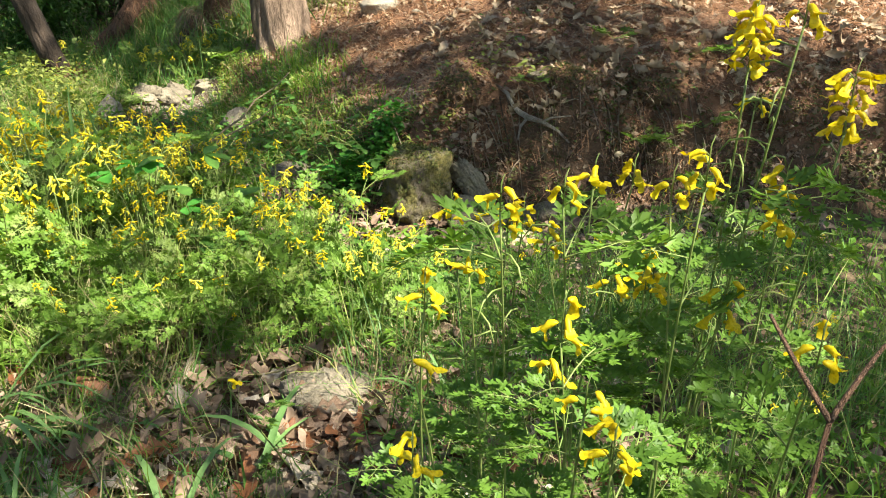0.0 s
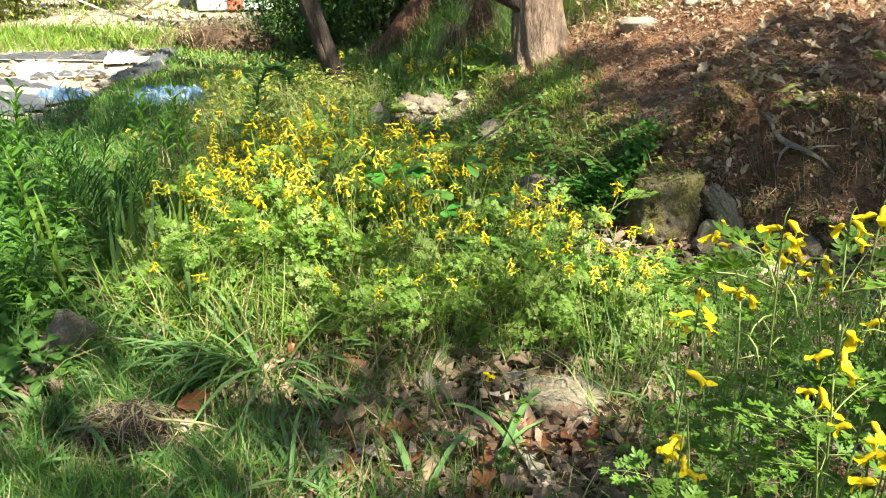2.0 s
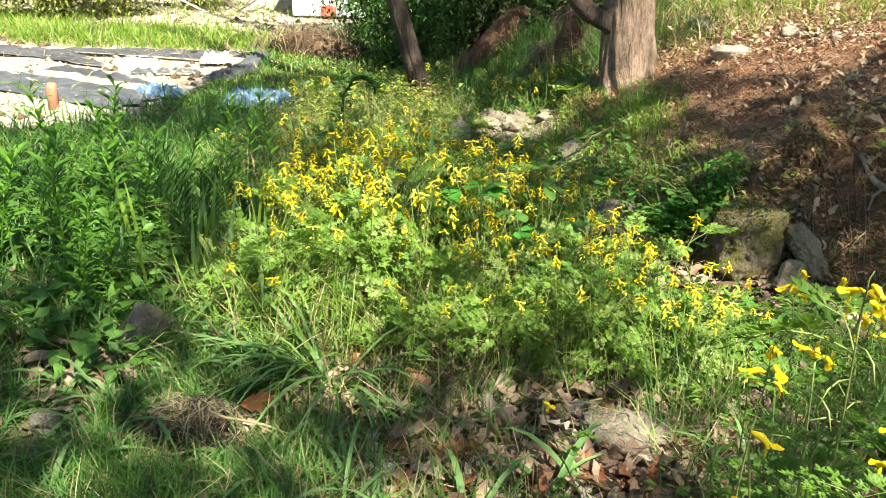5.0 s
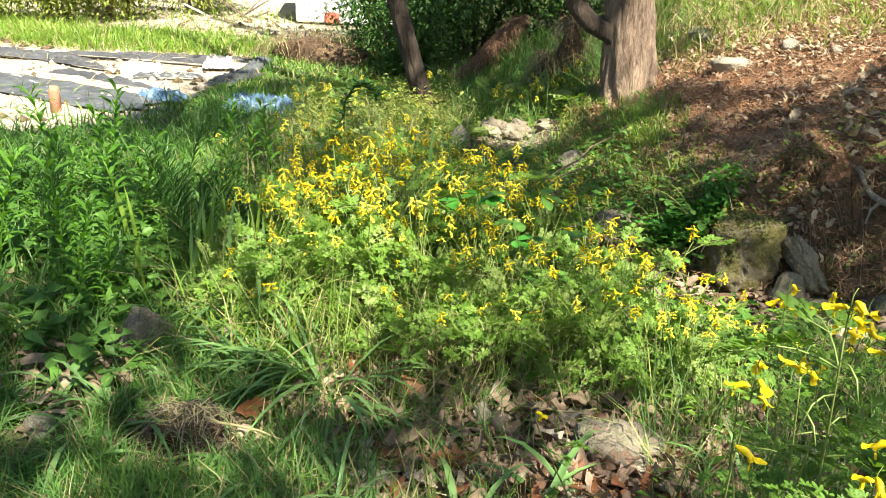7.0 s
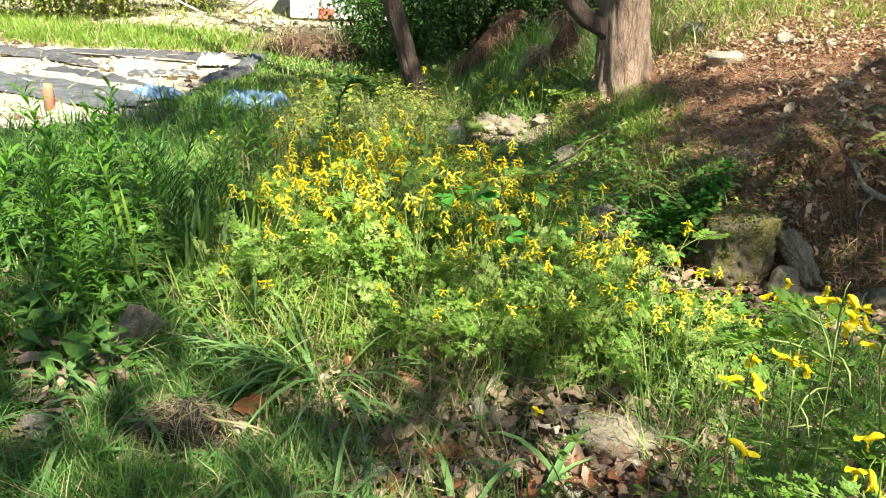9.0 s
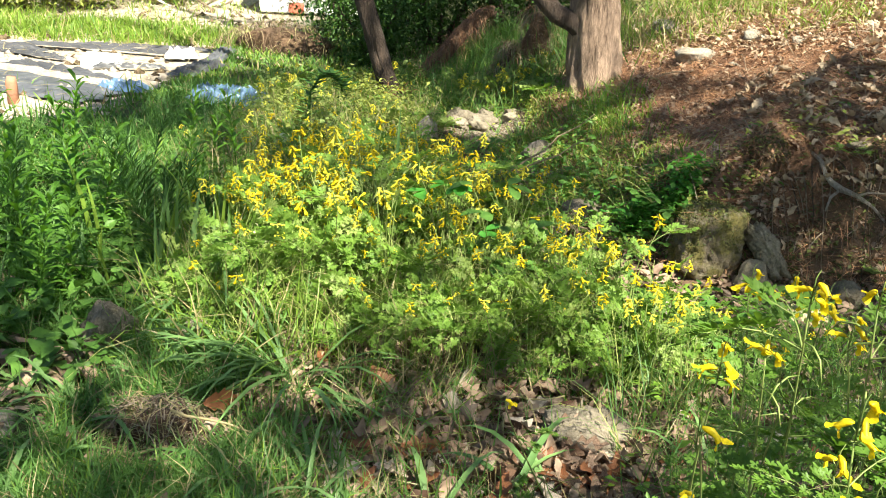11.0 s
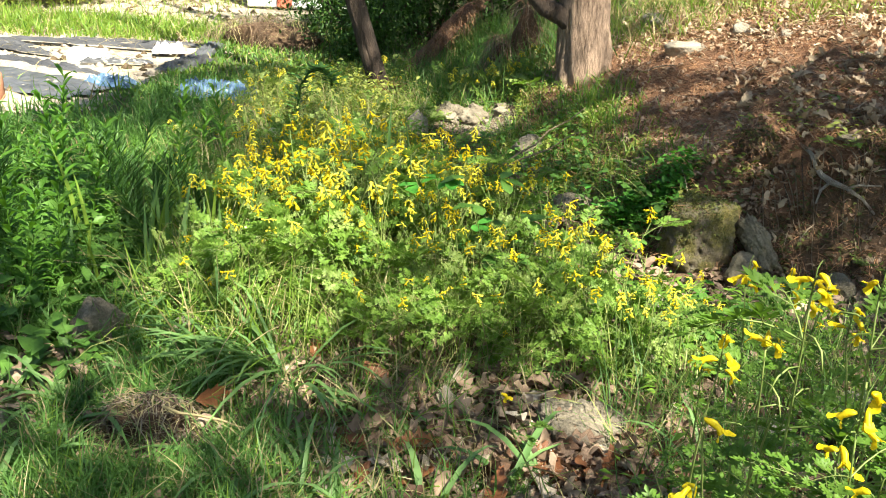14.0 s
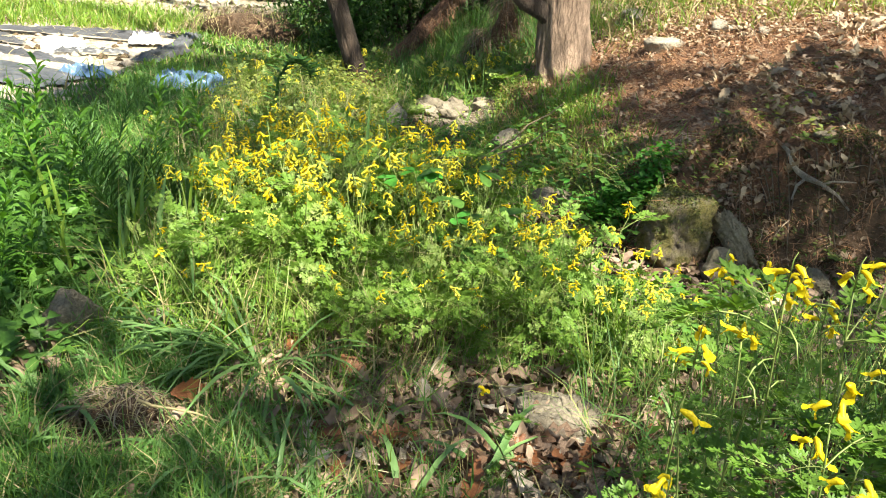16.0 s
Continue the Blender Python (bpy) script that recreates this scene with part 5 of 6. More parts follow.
def patch(name, label, category, count, where, shapes, hmin, hmax, mats, seed, lean=0.35, share=None, fat=1.0):
    """Blades or leaves sown over a stretch of ground; where(x, y) gives how likely they grow there."""
    g2 = np.random.default_rng(seed)
    x0, x1, y0, y1, fn = where
    xs, ys = g2.uniform(x0, x1, count * 4), g2.uniform(y0, y1, count * 4)
    keep = g2.uniform(0, 1, count * 4) < fn(xs, ys)
    xs, ys = xs[keep][:count], ys[keep][:count]
    k = len(xs)
    p = np.stack([xs, ys, land(xs, ys) - 0.004], -1)
    h = g2.uniform(hmin, hmax, k)
    sc = np.stack([h, h * 0 + fat * g2.uniform(0.09, 0.16, k), h], -1) if fat else h
    idx2 = g2.choice(len(mats), k, p=share) if share else np.zeros(k, int)
    return thing(name, label, category, me=scattered(name, shapes, p, rotations(g2.uniform(0, 6.28, k), g2.normal(0, lean, k), g2.normal(0, lean, k)), sc, mats, idx2), kind="stuff")


def box_of(x0, x1, y0, y1, fn=None):
    return (x0, x1, y0, y1, fn or (lambda x, y: np.ones(x.shape)))


def fade(x, y, x0, x1, y0, y1, soft):
    """1 well inside a stretch of ground, thinning out unevenly to 0 at its rim."""
    d = np.minimum(np.minimum(x - x0, x1 - x), np.minimum(y - y0, y1 - y))
    return np.clip(d / soft - 0.6 * np.abs(wob(x, y, soft)), 0, 1)


def clumpy(x, y, s=0.25, cut=0.0):
    return np.clip(0.5 + 0.9 * wob(x, y, s) - cut, 0, 1)


patch("short_grass", "fine bright green grass in the near turf", "grass", 24000,
      box_of(-1.0, 0.12, 0.75, 1.62, lambda x, y: np.clip((0.02 - x - 0.35 * (y - 1.0)) * 6 + 0.25, 0.03, 1) * (0.35 + 0.65 * clumpy(x, y, 0.16)) * np.where((y > 1.25) & (x > -0.3), 0.3, 1) * np.where((((x + 0.375) / 0.12) ** 2 + ((y - 1.19) / 0.09) ** 2 < 1) | (((x + 0.65) / 0.07) ** 2 + ((y - 1.2) / 0.12) ** 2 < 1) | (((x + 0.66) / 0.16) ** 2 + ((y - 1.38) / 0.10) ** 2 < 1), 0.03, 1)), THIN, 0.03, 0.11, [M_GRASS, M_GRASS_SUN, M_GRASS_DRY], 601, 0.55, [0.84, 0.06, 0.10], 1.2)
patch("meadow_grass", "green grass between the tall weeds", "grass", 22000,
      box_of(-2.4, -0.35, 1.5, 4.2, lambda x, y: np.where(in_field(x, y) | ((y > 3.2) & (x < -1.35)), 0.02, 1) * (0.3 + 0.7 * clumpy(x, y, 0.3)) * np.clip((-0.38 - x) * 5 + (y > 2.6) * 0.5, 0.1, 1)), BLADES, 0.05, 0.14, [M_GRASS, M_GRASS_DRY], 602, 0.35, [0.95, 0.05], 1.3)
# half of these blades take the grass colour painted for sun
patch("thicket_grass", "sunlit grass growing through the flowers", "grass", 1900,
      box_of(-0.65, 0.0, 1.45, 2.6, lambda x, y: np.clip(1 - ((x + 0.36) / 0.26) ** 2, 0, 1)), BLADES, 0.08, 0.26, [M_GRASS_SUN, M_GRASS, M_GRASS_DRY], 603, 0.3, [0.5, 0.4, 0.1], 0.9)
patch("thicket_stalks", "thin pale and dry stalks standing among the flowers", "stalks", 4600,
      box_of(-0.7, 0.5, 1.47, 3.6, lambda x, y: np.clip(1.2 - ((x + 0.15 + 0.25 * (y - 1.8)) / 0.42) ** 2, 0, 1)), THIN, 0.10, 0.30, [M_STALK, M_GRASS_DRY, M_GRASS_SUN], 613, 0.22, [0.5, 0.25, 0.25], 0.9)
patch("stream_edge_grass", "sparse grass along the dry stream and slope foot", "grass", 12000,
      box_of(-0.9, 1.2, 2.5, 4.8, lambda x, y: np.exp(-((toe(x, y)[0] - 0.05) / 0.2) ** 2) * np.where((x > 0.9) & (y < 2.9), 0.15, 1) * (0.25 + 0.75 * clumpy(x, y, 0.35)) * np.where(((x - 0.22) / 0.18) ** 2 + ((y - 3.84) / 0.3) ** 2 < 1, 0.05, 1) + 0.3 * (x < -0.1)), BLADES, 0.03, 0.11, [M_GRASS, M_GRASS_SUN, M_GRASS_DRY], 604, 0.4, [0.5, 0.4, 0.1], 1.0)
patch("slope_grass", "tall yellow-green grass on the upper slope", "grass", 17000,
      box_of(0.85, 4.6, 3.9, 6.6, lambda x, y: np.clip((y - 3.95 + 0.25 * (1.6 - x)) * 1.4, 0, 1) * (0.2 + 0.8 * clumpy(x, y, 0.5))), BLADES, 0.06, 0.24, [M_GRASS_SUN, M_GRASS, M_GRASS_DRY], 605, 0.4, [0.5, 0.25, 0.25], 1.0)
patch("slope_dry_grass", "short pale dry grass on the sunlit upper slope", "grass", 8000,
      box_of(0.9, 4.2, 3.7, 5.4, lambda x, y: np.clip((y - 3.75 + 0.12 * (1.6 - x)) * 2, 0, 1) * clumpy(x, y, 0.35, 0.05)), BLADES, 0.025, 0.09, [M_GRASS_DRY, M_GRASS_SUN], 622, 0.8, [0.8, 0.2], 1.3)
# mostly blades in the grass colour painted for sun
patch("field_grass", "sunlit grass band beyond the cleared field", "grass", 18000,
      box_of(-6.5, -0.9, 5.6, 9.0, lambda x, y: np.clip((y - 5.42 - 0.22 * (x + 2.5)) * 3, 0, 1) * np.clip((6.8 - y - 0.2 * (x + 2.5)) * 2, 0.04, 1) * (0.4 + 0.6 * clumpy(x, y, 0.6))), BLADES, 0.06, 0.15, [M_GRASS_SUN, M_GRASS, M_GRASS_DRY], 606, 0.3, [0.8, 0.1, 0.1], 1.6)
patch("shade_grass", "lush dark green grass in shade between the trunks", "grass", 6000,
      box_of(-0.4, 1.0, 3.95, 6.0, lambda x, y: np.clip(1.3 - ((x - 0.22) / 0.5) ** 2 - ((y - 4.8) / 0.9) ** 2, 0, 1) * (0.3 + 0.7 * clumpy(x, y, 0.2))), BLADES, 0.06, 0.24, [M_GRASS, M_GRASS_SUN, M_GRASS_DRY], 614, 0.4, [0.8, 0.1, 0.1], 0.9)
patch("litter_grass", "thin green shoots between the fallen leaves", "grass", 4600,
      box_of(-0.2, 0.75, 0.92, 1.5, lambda x, y: (0.15 + 0.85 * clumpy(x, y, 0.14)) * np.where(((x - 0.35) / 0.16) ** 2 + ((y - 1.16) / 0.1) ** 2 < 1, 0.1, 1)), THIN, 0.03, 0.13, [M_GRASS, M_GRASS_SUN, M_GRASS_DRY], 609, 0.65, [0.5, 0.15, 0.35], 1.1)
patch("near_stems", "thin upright green stems among the tall flowering plants", "stems", 900,
      box_of(0.45, 1.5, 0.85, 1.5, lambda x, y: (0.2 + 0.8 * clumpy(x, y, 0.2)) * np.where(((x - 0.66) / 0.26) ** 2 + ((y - 1.08) / 0.24) ** 2 < 1, 0.3, 1)), THIN, 0.15, 0.34, [M_STALK, M_GRASS], 621, 0.15, [0.5, 0.5], 0.8)
patch("near_plant_grass", "thin grass among the tall flowering plants", "grass", 2800,
      box_of(0.45, 2.3, 0.4, 1.75, lambda x, y: fade(x, y, 0.1, 2.3, 0.3, 2.2, 0.35) * (0.2 + 0.8 * clumpy(x, y, 0.2)) * np.where(((x - 0.66) / 0.26) ** 2 + ((y - 1.08) / 0.24) ** 2 < 1, 0.3, 1)), THIN, 0.06, 0.2, [M_GRASS, M_GRASS_SUN], 607, 0.4, [0.7, 0.3], 1.0)


def herb_patch(name, label, count, where, size, mat, seed, tall=0.06):
    g2 = np.random.default_rng(seed)
    x0, x1, y0, y1, fn = where
    xs, ys = g2.uniform(x0, x1, count * 4), g2.uniform(y0, y1, count * 4)
    keep = g2.uniform(0, 1, count * 4) < fn(xs, ys)
    xs, ys = xs[keep][:count], ys[keep][:count]
    k = len(xs)
    p = np.stack([xs, ys, land(xs, ys) + g2.uniform(0.01, tall, k)], -1)
    return thing(name, label, "herbs", me=scattered(name, LEAVES, p, rotations(g2.uniform(0, 6.28, k), g2.uniform(-0.7, 0.35, k), g2.normal(0, 0.4, k)), g2.uniform(0.6, 1.3, k) * size, [mat]), kind="stuff")


patch("stalk_patch", "pale dry stalks between the far flowers", "stalks", 2600, box_of(-0.95, 0.0, 2.6, 4.3, lambda x, y: 0.3 + 0.7 * clumpy(x, y, 0.3)), THIN, 0.08, 0.2, [M_GRASS_DRY, M_GRASS_SUN], 608, 0.3, [0.5, 0.5], 1.2)
patch("sunlit_straw", "pale dry stalks at the sunlit edge of the flowers", "stalks", 550, box_of(-0.58, -0.15, 1.6, 1.95), THIN, 0.08, 0.26, [M_GRASS_DRY, M_GRASS_SUN], 610, 0.35, [0.4, 0.6], 1.3)
patch("path_turf", "short grass beside the path", "grass", 15000, box_of(-4.6, 3.8, -3.4, 1.2, lambda x, y: fade(x, y, -4.6, 3.8, -3.4, 1.2, 0.9) * np.clip(0.55 - 0.25 * x, 0.15, 1) * (0.25 + 0.75 * clumpy(x, y, 0.6))), BLADES, 0.04, 0.13, [M_GRASS, M_GRASS_SUN, M_GRASS_DRY], 618, 0.4, [0.7, 0.15, 0.15], 1.8)
patch("outer_turf", "grass spreading beyond the weeds", "grass", 9000, box_of(-5.2, -1.0, 0.2, 4.0, lambda x, y: fade(x, y, -5.2, -0.6, -0.4, 4.6, 0.9) * np.where(in_field(x, y), 0.03, 0.3 + 0.7 * clumpy(x, y, 0.5))), BLADES, 0.05, 0.18, [M_GRASS, M_GRASS_SUN], 619, 0.35, [0.8, 0.2], 1.8)
herb_patch("ground_herbs", "low broad-leaved herbs in shade beneath the weeds", 2600, box_of(-1.5, -0.42, 1.32, 2.6, lambda x, y: np.clip((-0.45 - x) * 4, 0, 1) * clumpy(x, y, 0.2)), 0.05, M_HERB, 611, 0.09)
herb_patch("stream_herbs", "small green herbs along the slope foot", 5200, box_of(0.0, 1.3, 2.3, 4.4, lambda x, y: np.where(((x - 0.22) / 0.18) ** 2 + ((y - 3.84) / 0.3) ** 2 < 1, 0.1, 1) * np.exp(-((toe(x, y)[0] - 0.1) / 0.2) ** 2) * clumpy(x, y, 0.2)), 0.022, M_PALEHERB, 612, 0.05)
# this patch and the next use the herb colour painted as sunlit
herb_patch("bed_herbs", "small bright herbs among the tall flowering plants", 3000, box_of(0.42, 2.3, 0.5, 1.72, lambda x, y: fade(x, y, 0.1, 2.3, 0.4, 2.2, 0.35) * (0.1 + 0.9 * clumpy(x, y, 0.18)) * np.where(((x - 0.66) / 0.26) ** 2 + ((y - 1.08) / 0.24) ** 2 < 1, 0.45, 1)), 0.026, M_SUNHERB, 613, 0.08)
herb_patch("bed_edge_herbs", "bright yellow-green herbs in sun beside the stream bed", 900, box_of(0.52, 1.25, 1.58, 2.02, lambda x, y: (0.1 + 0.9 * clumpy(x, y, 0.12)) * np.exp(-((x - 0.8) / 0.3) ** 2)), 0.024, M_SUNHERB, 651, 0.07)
# pale leaflets clustered to paint the sun patch at the thicket edge
herb_patch("bleached_leaves", "leaflets painted pale for the sun patch at the thicket edge", 450, box_of(-0.55, -0.15, 1.65, 2.0, lambda x, y: np.exp(-((x + 0.28) / 0.06) ** 2 - ((y - 1.8) / 0.08) ** 2)), 0.014, M_SUNPATCH, 652, 0.2)
herb_patch("bank_moss_herbs", "tiny green herbs on the bank", 1100, box_of(0.6, 2.2, 2.1, 3.2, lambda x, y: 0.2 * clumpy(x, y, 0.3) + 0.5 * np.exp(-((x - 0.8) / 0.2) ** 2 - ((y - 2.35) / 0.2) ** 2)), 0.018, M_HERB, 614, 0.02)
herb_patch("slope_foot_herbs", "lush small-leaved green herbs at the slope foot", 1300, box_of(0.58, 0.92, 2.26, 2.60, lambda x, y: np.clip(1.2 - ((x - 0.74) / 0.13) ** 2 - ((y - 2.42) / 0.12) ** 2, 0, 1)), 0.024, M_LUSH, 620, 0.10)
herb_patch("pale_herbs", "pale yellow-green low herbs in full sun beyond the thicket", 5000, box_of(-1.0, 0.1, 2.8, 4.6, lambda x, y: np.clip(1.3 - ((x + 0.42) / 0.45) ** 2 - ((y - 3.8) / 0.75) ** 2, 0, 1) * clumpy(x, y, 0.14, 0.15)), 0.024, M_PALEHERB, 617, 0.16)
herb_patch("bank_moss", "olive moss tufts on the bank face and boulder", 16000, box_of(0.55, 2.6, 1.7, 2.9, lambda x, y: np.exp(-((toe(x, y)[0] - 0.1) / 0.13) ** 2) * clumpy(x, y, 0.16, 0.1)), 0.016, M_MOSS, 616, 0.02)
patch("verge_grass", "grass at the edge of the cleared field", "grass", 7000, box_of(-1.75, -0.5, 3.9, 6.8, lambda x, y: np.where(in_field(x, y), 0.0, 0.5 + 0.5 * clumpy(x, y, 0.4))), BLADES, 0.025, 0.08, [M_GRASS, M_GRASS_SUN, M_GRASS_DRY], 617, 0.35, [0.45, 0.45, 0.1], 1.8)
herb_patch("thicket_floor", "low leaves at the foot of the flowers", 4200, box_of(-0.75, 0.62, 1.75, 3.4, lambda x, y: np.where(((x - 0.22) / 0.18) ** 2 + ((y - 3.84) / 0.3) ** 2 < 1, 0.04, 1)), 0.03, M_HERB, 615, 0.10)

# ---------------------------------------------------------------- litter on the slope and in the bed
def litter(name, label, count, where, shapes, lo, hi, mat, seed, lift=0.006, tilt=0.25):
    g2 = np.random.default_rng(seed)
    x0, x1, y0, y1, fn = where
    xs, ys = g2.uniform(x0, x1, count * 3), g2.uniform(y0, y1, count * 3)
    keep = g2.uniform(0, 1, count * 3) < fn(xs, ys)
    xs, ys = xs[keep][:count], ys[keep][:count]
    k = len(xs)
    p = np.stack([xs, ys, land(xs, ys) + g2.uniform(0.0, lift, k)], -1)
    return thing(name, label, "litter", me=scattered(name, shapes, p, rotations(g2.uniform(0, 6.28, k), g2.normal(0, tilt, k) - 0.0, g2.normal(0, tilt, k)), g2.uniform(lo, hi, k), [mat]), kind="stuff")


NEEDLE = [(np.array([(0, -0.012, 0), (0, 0.012, 0), (0.5, 0.012, b), (0.5, -0.012, b), (1, 0.008, 0), (1, -0.008, 0)]), [(0, 1, 2, 3), (3, 2, 4, 5)]) for b in (0.03, 0.1)]
litter("pine_needles", "reddish-brown fallen pine needles on the slope", 120000, box_of(0.45, 4.2, 2.05, 5.0, lambda x, y: np.where(toe(x, y)[0] > 0.0, 1, 0) * np.clip(1.4 - 0.28 * np.hypot(x - 1.4, y - 2.2), 0.2, 1)), NEEDLE, 0.025, 0.07, M_NEEDLES, 621, 0.02)


litter("field_straw", "dry straw and crumbs on the field and films", 3500, box_of(-4.2, -1.4, 3.4, 8.2, lambda x, y: np.where(in_field(x, y), 0.3 + 0.7 * clumpy(x, y, 0.4), 0)), NEEDLE, 0.04, 0.14, M_GRASS_DRY, 629, 0.05)
litter("rubble_sand", "pale gravel and sand between the rubble stones", 2200, box_of(-0.2, 0.5, 3.4, 4.3, lambda x, y: np.clip(1.25 - ((x - 0.22) / 0.18) ** 2 - ((y - 3.86) / 0.36) ** 2, 0, 1)), CLOD, 0.004, 0.016, M_BUFF, 640, 0.004)
litter("slope_straw", "pale straw and thin sticks on the slope", 8000, box_of(0.7, 4.2, 2.1, 5.2, lambda x, y: np.where(toe(x, y)[0] > 0.02, 1, 0)), NEEDLE, 0.04, 0.12, M_CREAM_FIBRE, 626, 0.025)


def dry_leaf_shape(seed):
    """A curled dry leaf, length 1."""
    q = random.Random(seed)
    n, v, f = 8, [], []
    curl, cup, tw = q.uniform(-0.8, 1.2), q.uniform(-0.8, 1.3), q.uniform(-1.2, 1.2)
    for k in range(n + 1):
        u = k / n
        w = 0.27 * math.sin(math.pi * (0.04 + 0.94 * u)) ** 0.7 * (1.0 + 0.22 * (-1) ** k) * q.uniform(0.8, 1.15)
        for s in (-1, -0.5, 0, 0.5, 1):
            y = s * w
            z = curl * (u - 0.5) ** 2 + cup * y * y * 3 + tw * (u - 0.5) * y + q.uniform(-0.035, 0.035)
            v.append((u - 0.5 + 0.06 * abs(s) * (-1) ** k * 0.5, y * (1 - 0.25 * abs(cup * s)), z))
    for k in range(n):
        for s in range(4):
            a = 5 * k + s
            f.append((a, a + 1, a + 6, a + 5))
    return np.array(v), f


DRY = [dry_leaf_shape(k) for k in range(9)]


def flake_shape(seed):
    """A crumpled scrap of leaf or bark, length 1."""
    q = random.Random(seed)
    v = [(0.5 + 0.05 * q.uniform(-1, 1), 0.0, q.uniform(-0.1, 0.18))]
    for k in range(8):
        a = 6.2832 * k / 8
        r = q.uniform(0.6, 1.1)
        v.append((0.5 + 0.5 * r * math.cos(a), q.uniform(0.2, 0.34) * r * math.sin(a), q.uniform(-0.16, 0.16)))
    return np.array(v), [(0, 1 + k, 1 + (k + 1) % 8) for k in range(8)]


SMALL_DRY = [flake_shape(k) for k in range(9)]
litter("slope_leaf_litter", "dry brown leaves scattered over the needle-covered slope", 14000, box_of(0.5, 4.2, 2.1, 5.0, lambda x, y: np.where(toe(x, y)[0] > -0.02, 1, 0) * (0.3 + 0.7 * clumpy(x, y, 0.5))), SMALL_DRY, 0.012, 0.036, M_DRY_ISLE, 622, 0.025, 0.45)
# pale litter sown over the sunlit part to brighten the slope by colour
litter("sunlit_leaf_litter", "pale dry leaves lightening the sunlit upper slope", 4200, box_of(0.8, 3.6, 3.3, 5.4, lambda x, y: np.where(toe(x, y)[0] > 0.1, 1, 0) * (0.4 + 0.6 * clumpy(x, y, 0.4))), SMALL_DRY, 0.01, 0.032, M_TAN_ISLE, 627, 0.02, 0.35)
# more pale litter and yellow grass, masked to the edge of the sunlight
litter("rim_leaf_litter", "pale leaves and chips lightening the slope where the sun reaches it", 4200, box_of(0.95, 2.6, 2.9, 4.9, lambda x, y: smooth01((y - 3.72 + 1.1 * (x - 1.1)) / 0.25) * np.exp(-np.clip(y - 3.9 + 1.1 * (x - 1.1), 0, 5) * 1.6) * (0.25 + 0.75 * clumpy(x, y, 0.22))), SMALL_DRY, 0.012, 0.045, M_TAN_ISLE, 641, 0.025, 0.4)
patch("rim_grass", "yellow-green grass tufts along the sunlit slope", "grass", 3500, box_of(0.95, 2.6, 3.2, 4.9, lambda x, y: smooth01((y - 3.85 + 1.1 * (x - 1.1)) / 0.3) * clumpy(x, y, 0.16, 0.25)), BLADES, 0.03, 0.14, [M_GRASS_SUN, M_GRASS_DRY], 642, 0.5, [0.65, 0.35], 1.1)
litter("slope_large_leaves", "larger grey-brown oak leaves lying on the needles of the slope", 700, box_of(1.15, 2.6, 2.15, 3.3, lambda x, y: np.where(toe(x, y)[0] > 0.1, 1, 0) * (0.3 + 0.7 * clumpy(x, y, 0.25))), DRY, 0.03, 0.07, M_TAN_ISLE, 661, 0.04, 0.5)
patch("slope_foot_grass", "bright green grass clumps at the slope foot below the trunk", "grass", 1500, box_of(0.52, 0.95, 3.0, 3.8, lambda x, y: np.exp(-((x - 0.72) / 0.11) ** 2 - ((y - 3.42) / 0.22) ** 2) * (0.3 + 0.7 * clumpy(x, y, 0.12))), BLADES, 0.04, 0.12, [M_GRASS, M_GRASS_SUN], 662, 0.45, [0.4, 0.6], 1.1)
litter("bank_leaf_litter", "dry leaves and bark flakes caught on the steep bank", 4000, box_of(0.9, 2.6, 1.7, 2.7, lambda x, y: np.exp(-((toe(x, y)[0] - 0.14) / 0.14) ** 2) * (0.3 + 0.7 * clumpy(x, y, 0.15))), SMALL_DRY, 0.012, 0.03, M_DRY_ISLE, 643, 0.015, 0.9)
litter("bank_pale_flakes", "pale leaf scraps and bark chips caught on the steep bank", 900, box_of(0.95, 2.6, 1.75, 2.7, lambda x, y: np.exp(-((toe(x, y)[0] - 0.17) / 0.13) ** 2) * (0.2 + 0.8 * clumpy(x, y, 0.12))), SMALL_DRY, 0.015, 0.045, M_TAN_ISLE, 663, 0.025, 0.8)
litter("bed_leaf_litter", "dry brown leaves lying in the stream bed", 2400, box_of(0.3, 2.0, 1.7, 3.0, lambda x, y: np.where(toe(x, y)[0] < 0.01, np.exp(-((toe(x, y)[0] + 0.12) / 0.15) ** 2), 0)), SMALL_DRY, 0.025, 0.06, M_DRY_ISLE, 623, 0.02, 0.3)
litter("near_leaf_litter", "crumbled dry leaves on the near ground", 4200, box_of(-0.5, 1.3, 0.8, 1.7, lambda x, y: np.clip(1.1 - np.hypot(x - 0.25, (y - 1.28) * 1.6), 0.08, 1) * np.where((x < -0.15) & (y < 1.3), 0.2, 1)), SMALL_DRY, 0.012, 0.05, M_DRY_ISLE, 624, 0.025, 0.5)
litter("path_leaf_litter", "dry leaves lying beside the path", 3000, box_of(-1.6, 4.2, -3.4, 1.9, lambda x, y: fade(x, y, -1.6, 4.2, -3.4, 1.9, 0.9) * np.clip(0.5 + 0.2 * x, 0.1, 1) * (0.3 + 0.7 * clumpy(x, y, 0.6))), SMALL_DRY, 0.03, 0.08, M_DRY_ISLE, 628, 0.015, 0.3)
litter("weed_leaf_litter", "dry leaves on the ground beneath the weeds", 500, box_of(-1.1, -0.4, 1.2, 1.8), SMALL_DRY, 0.03, 0.07, M_DRY_ISLE, 625, 0.02, 0.3)

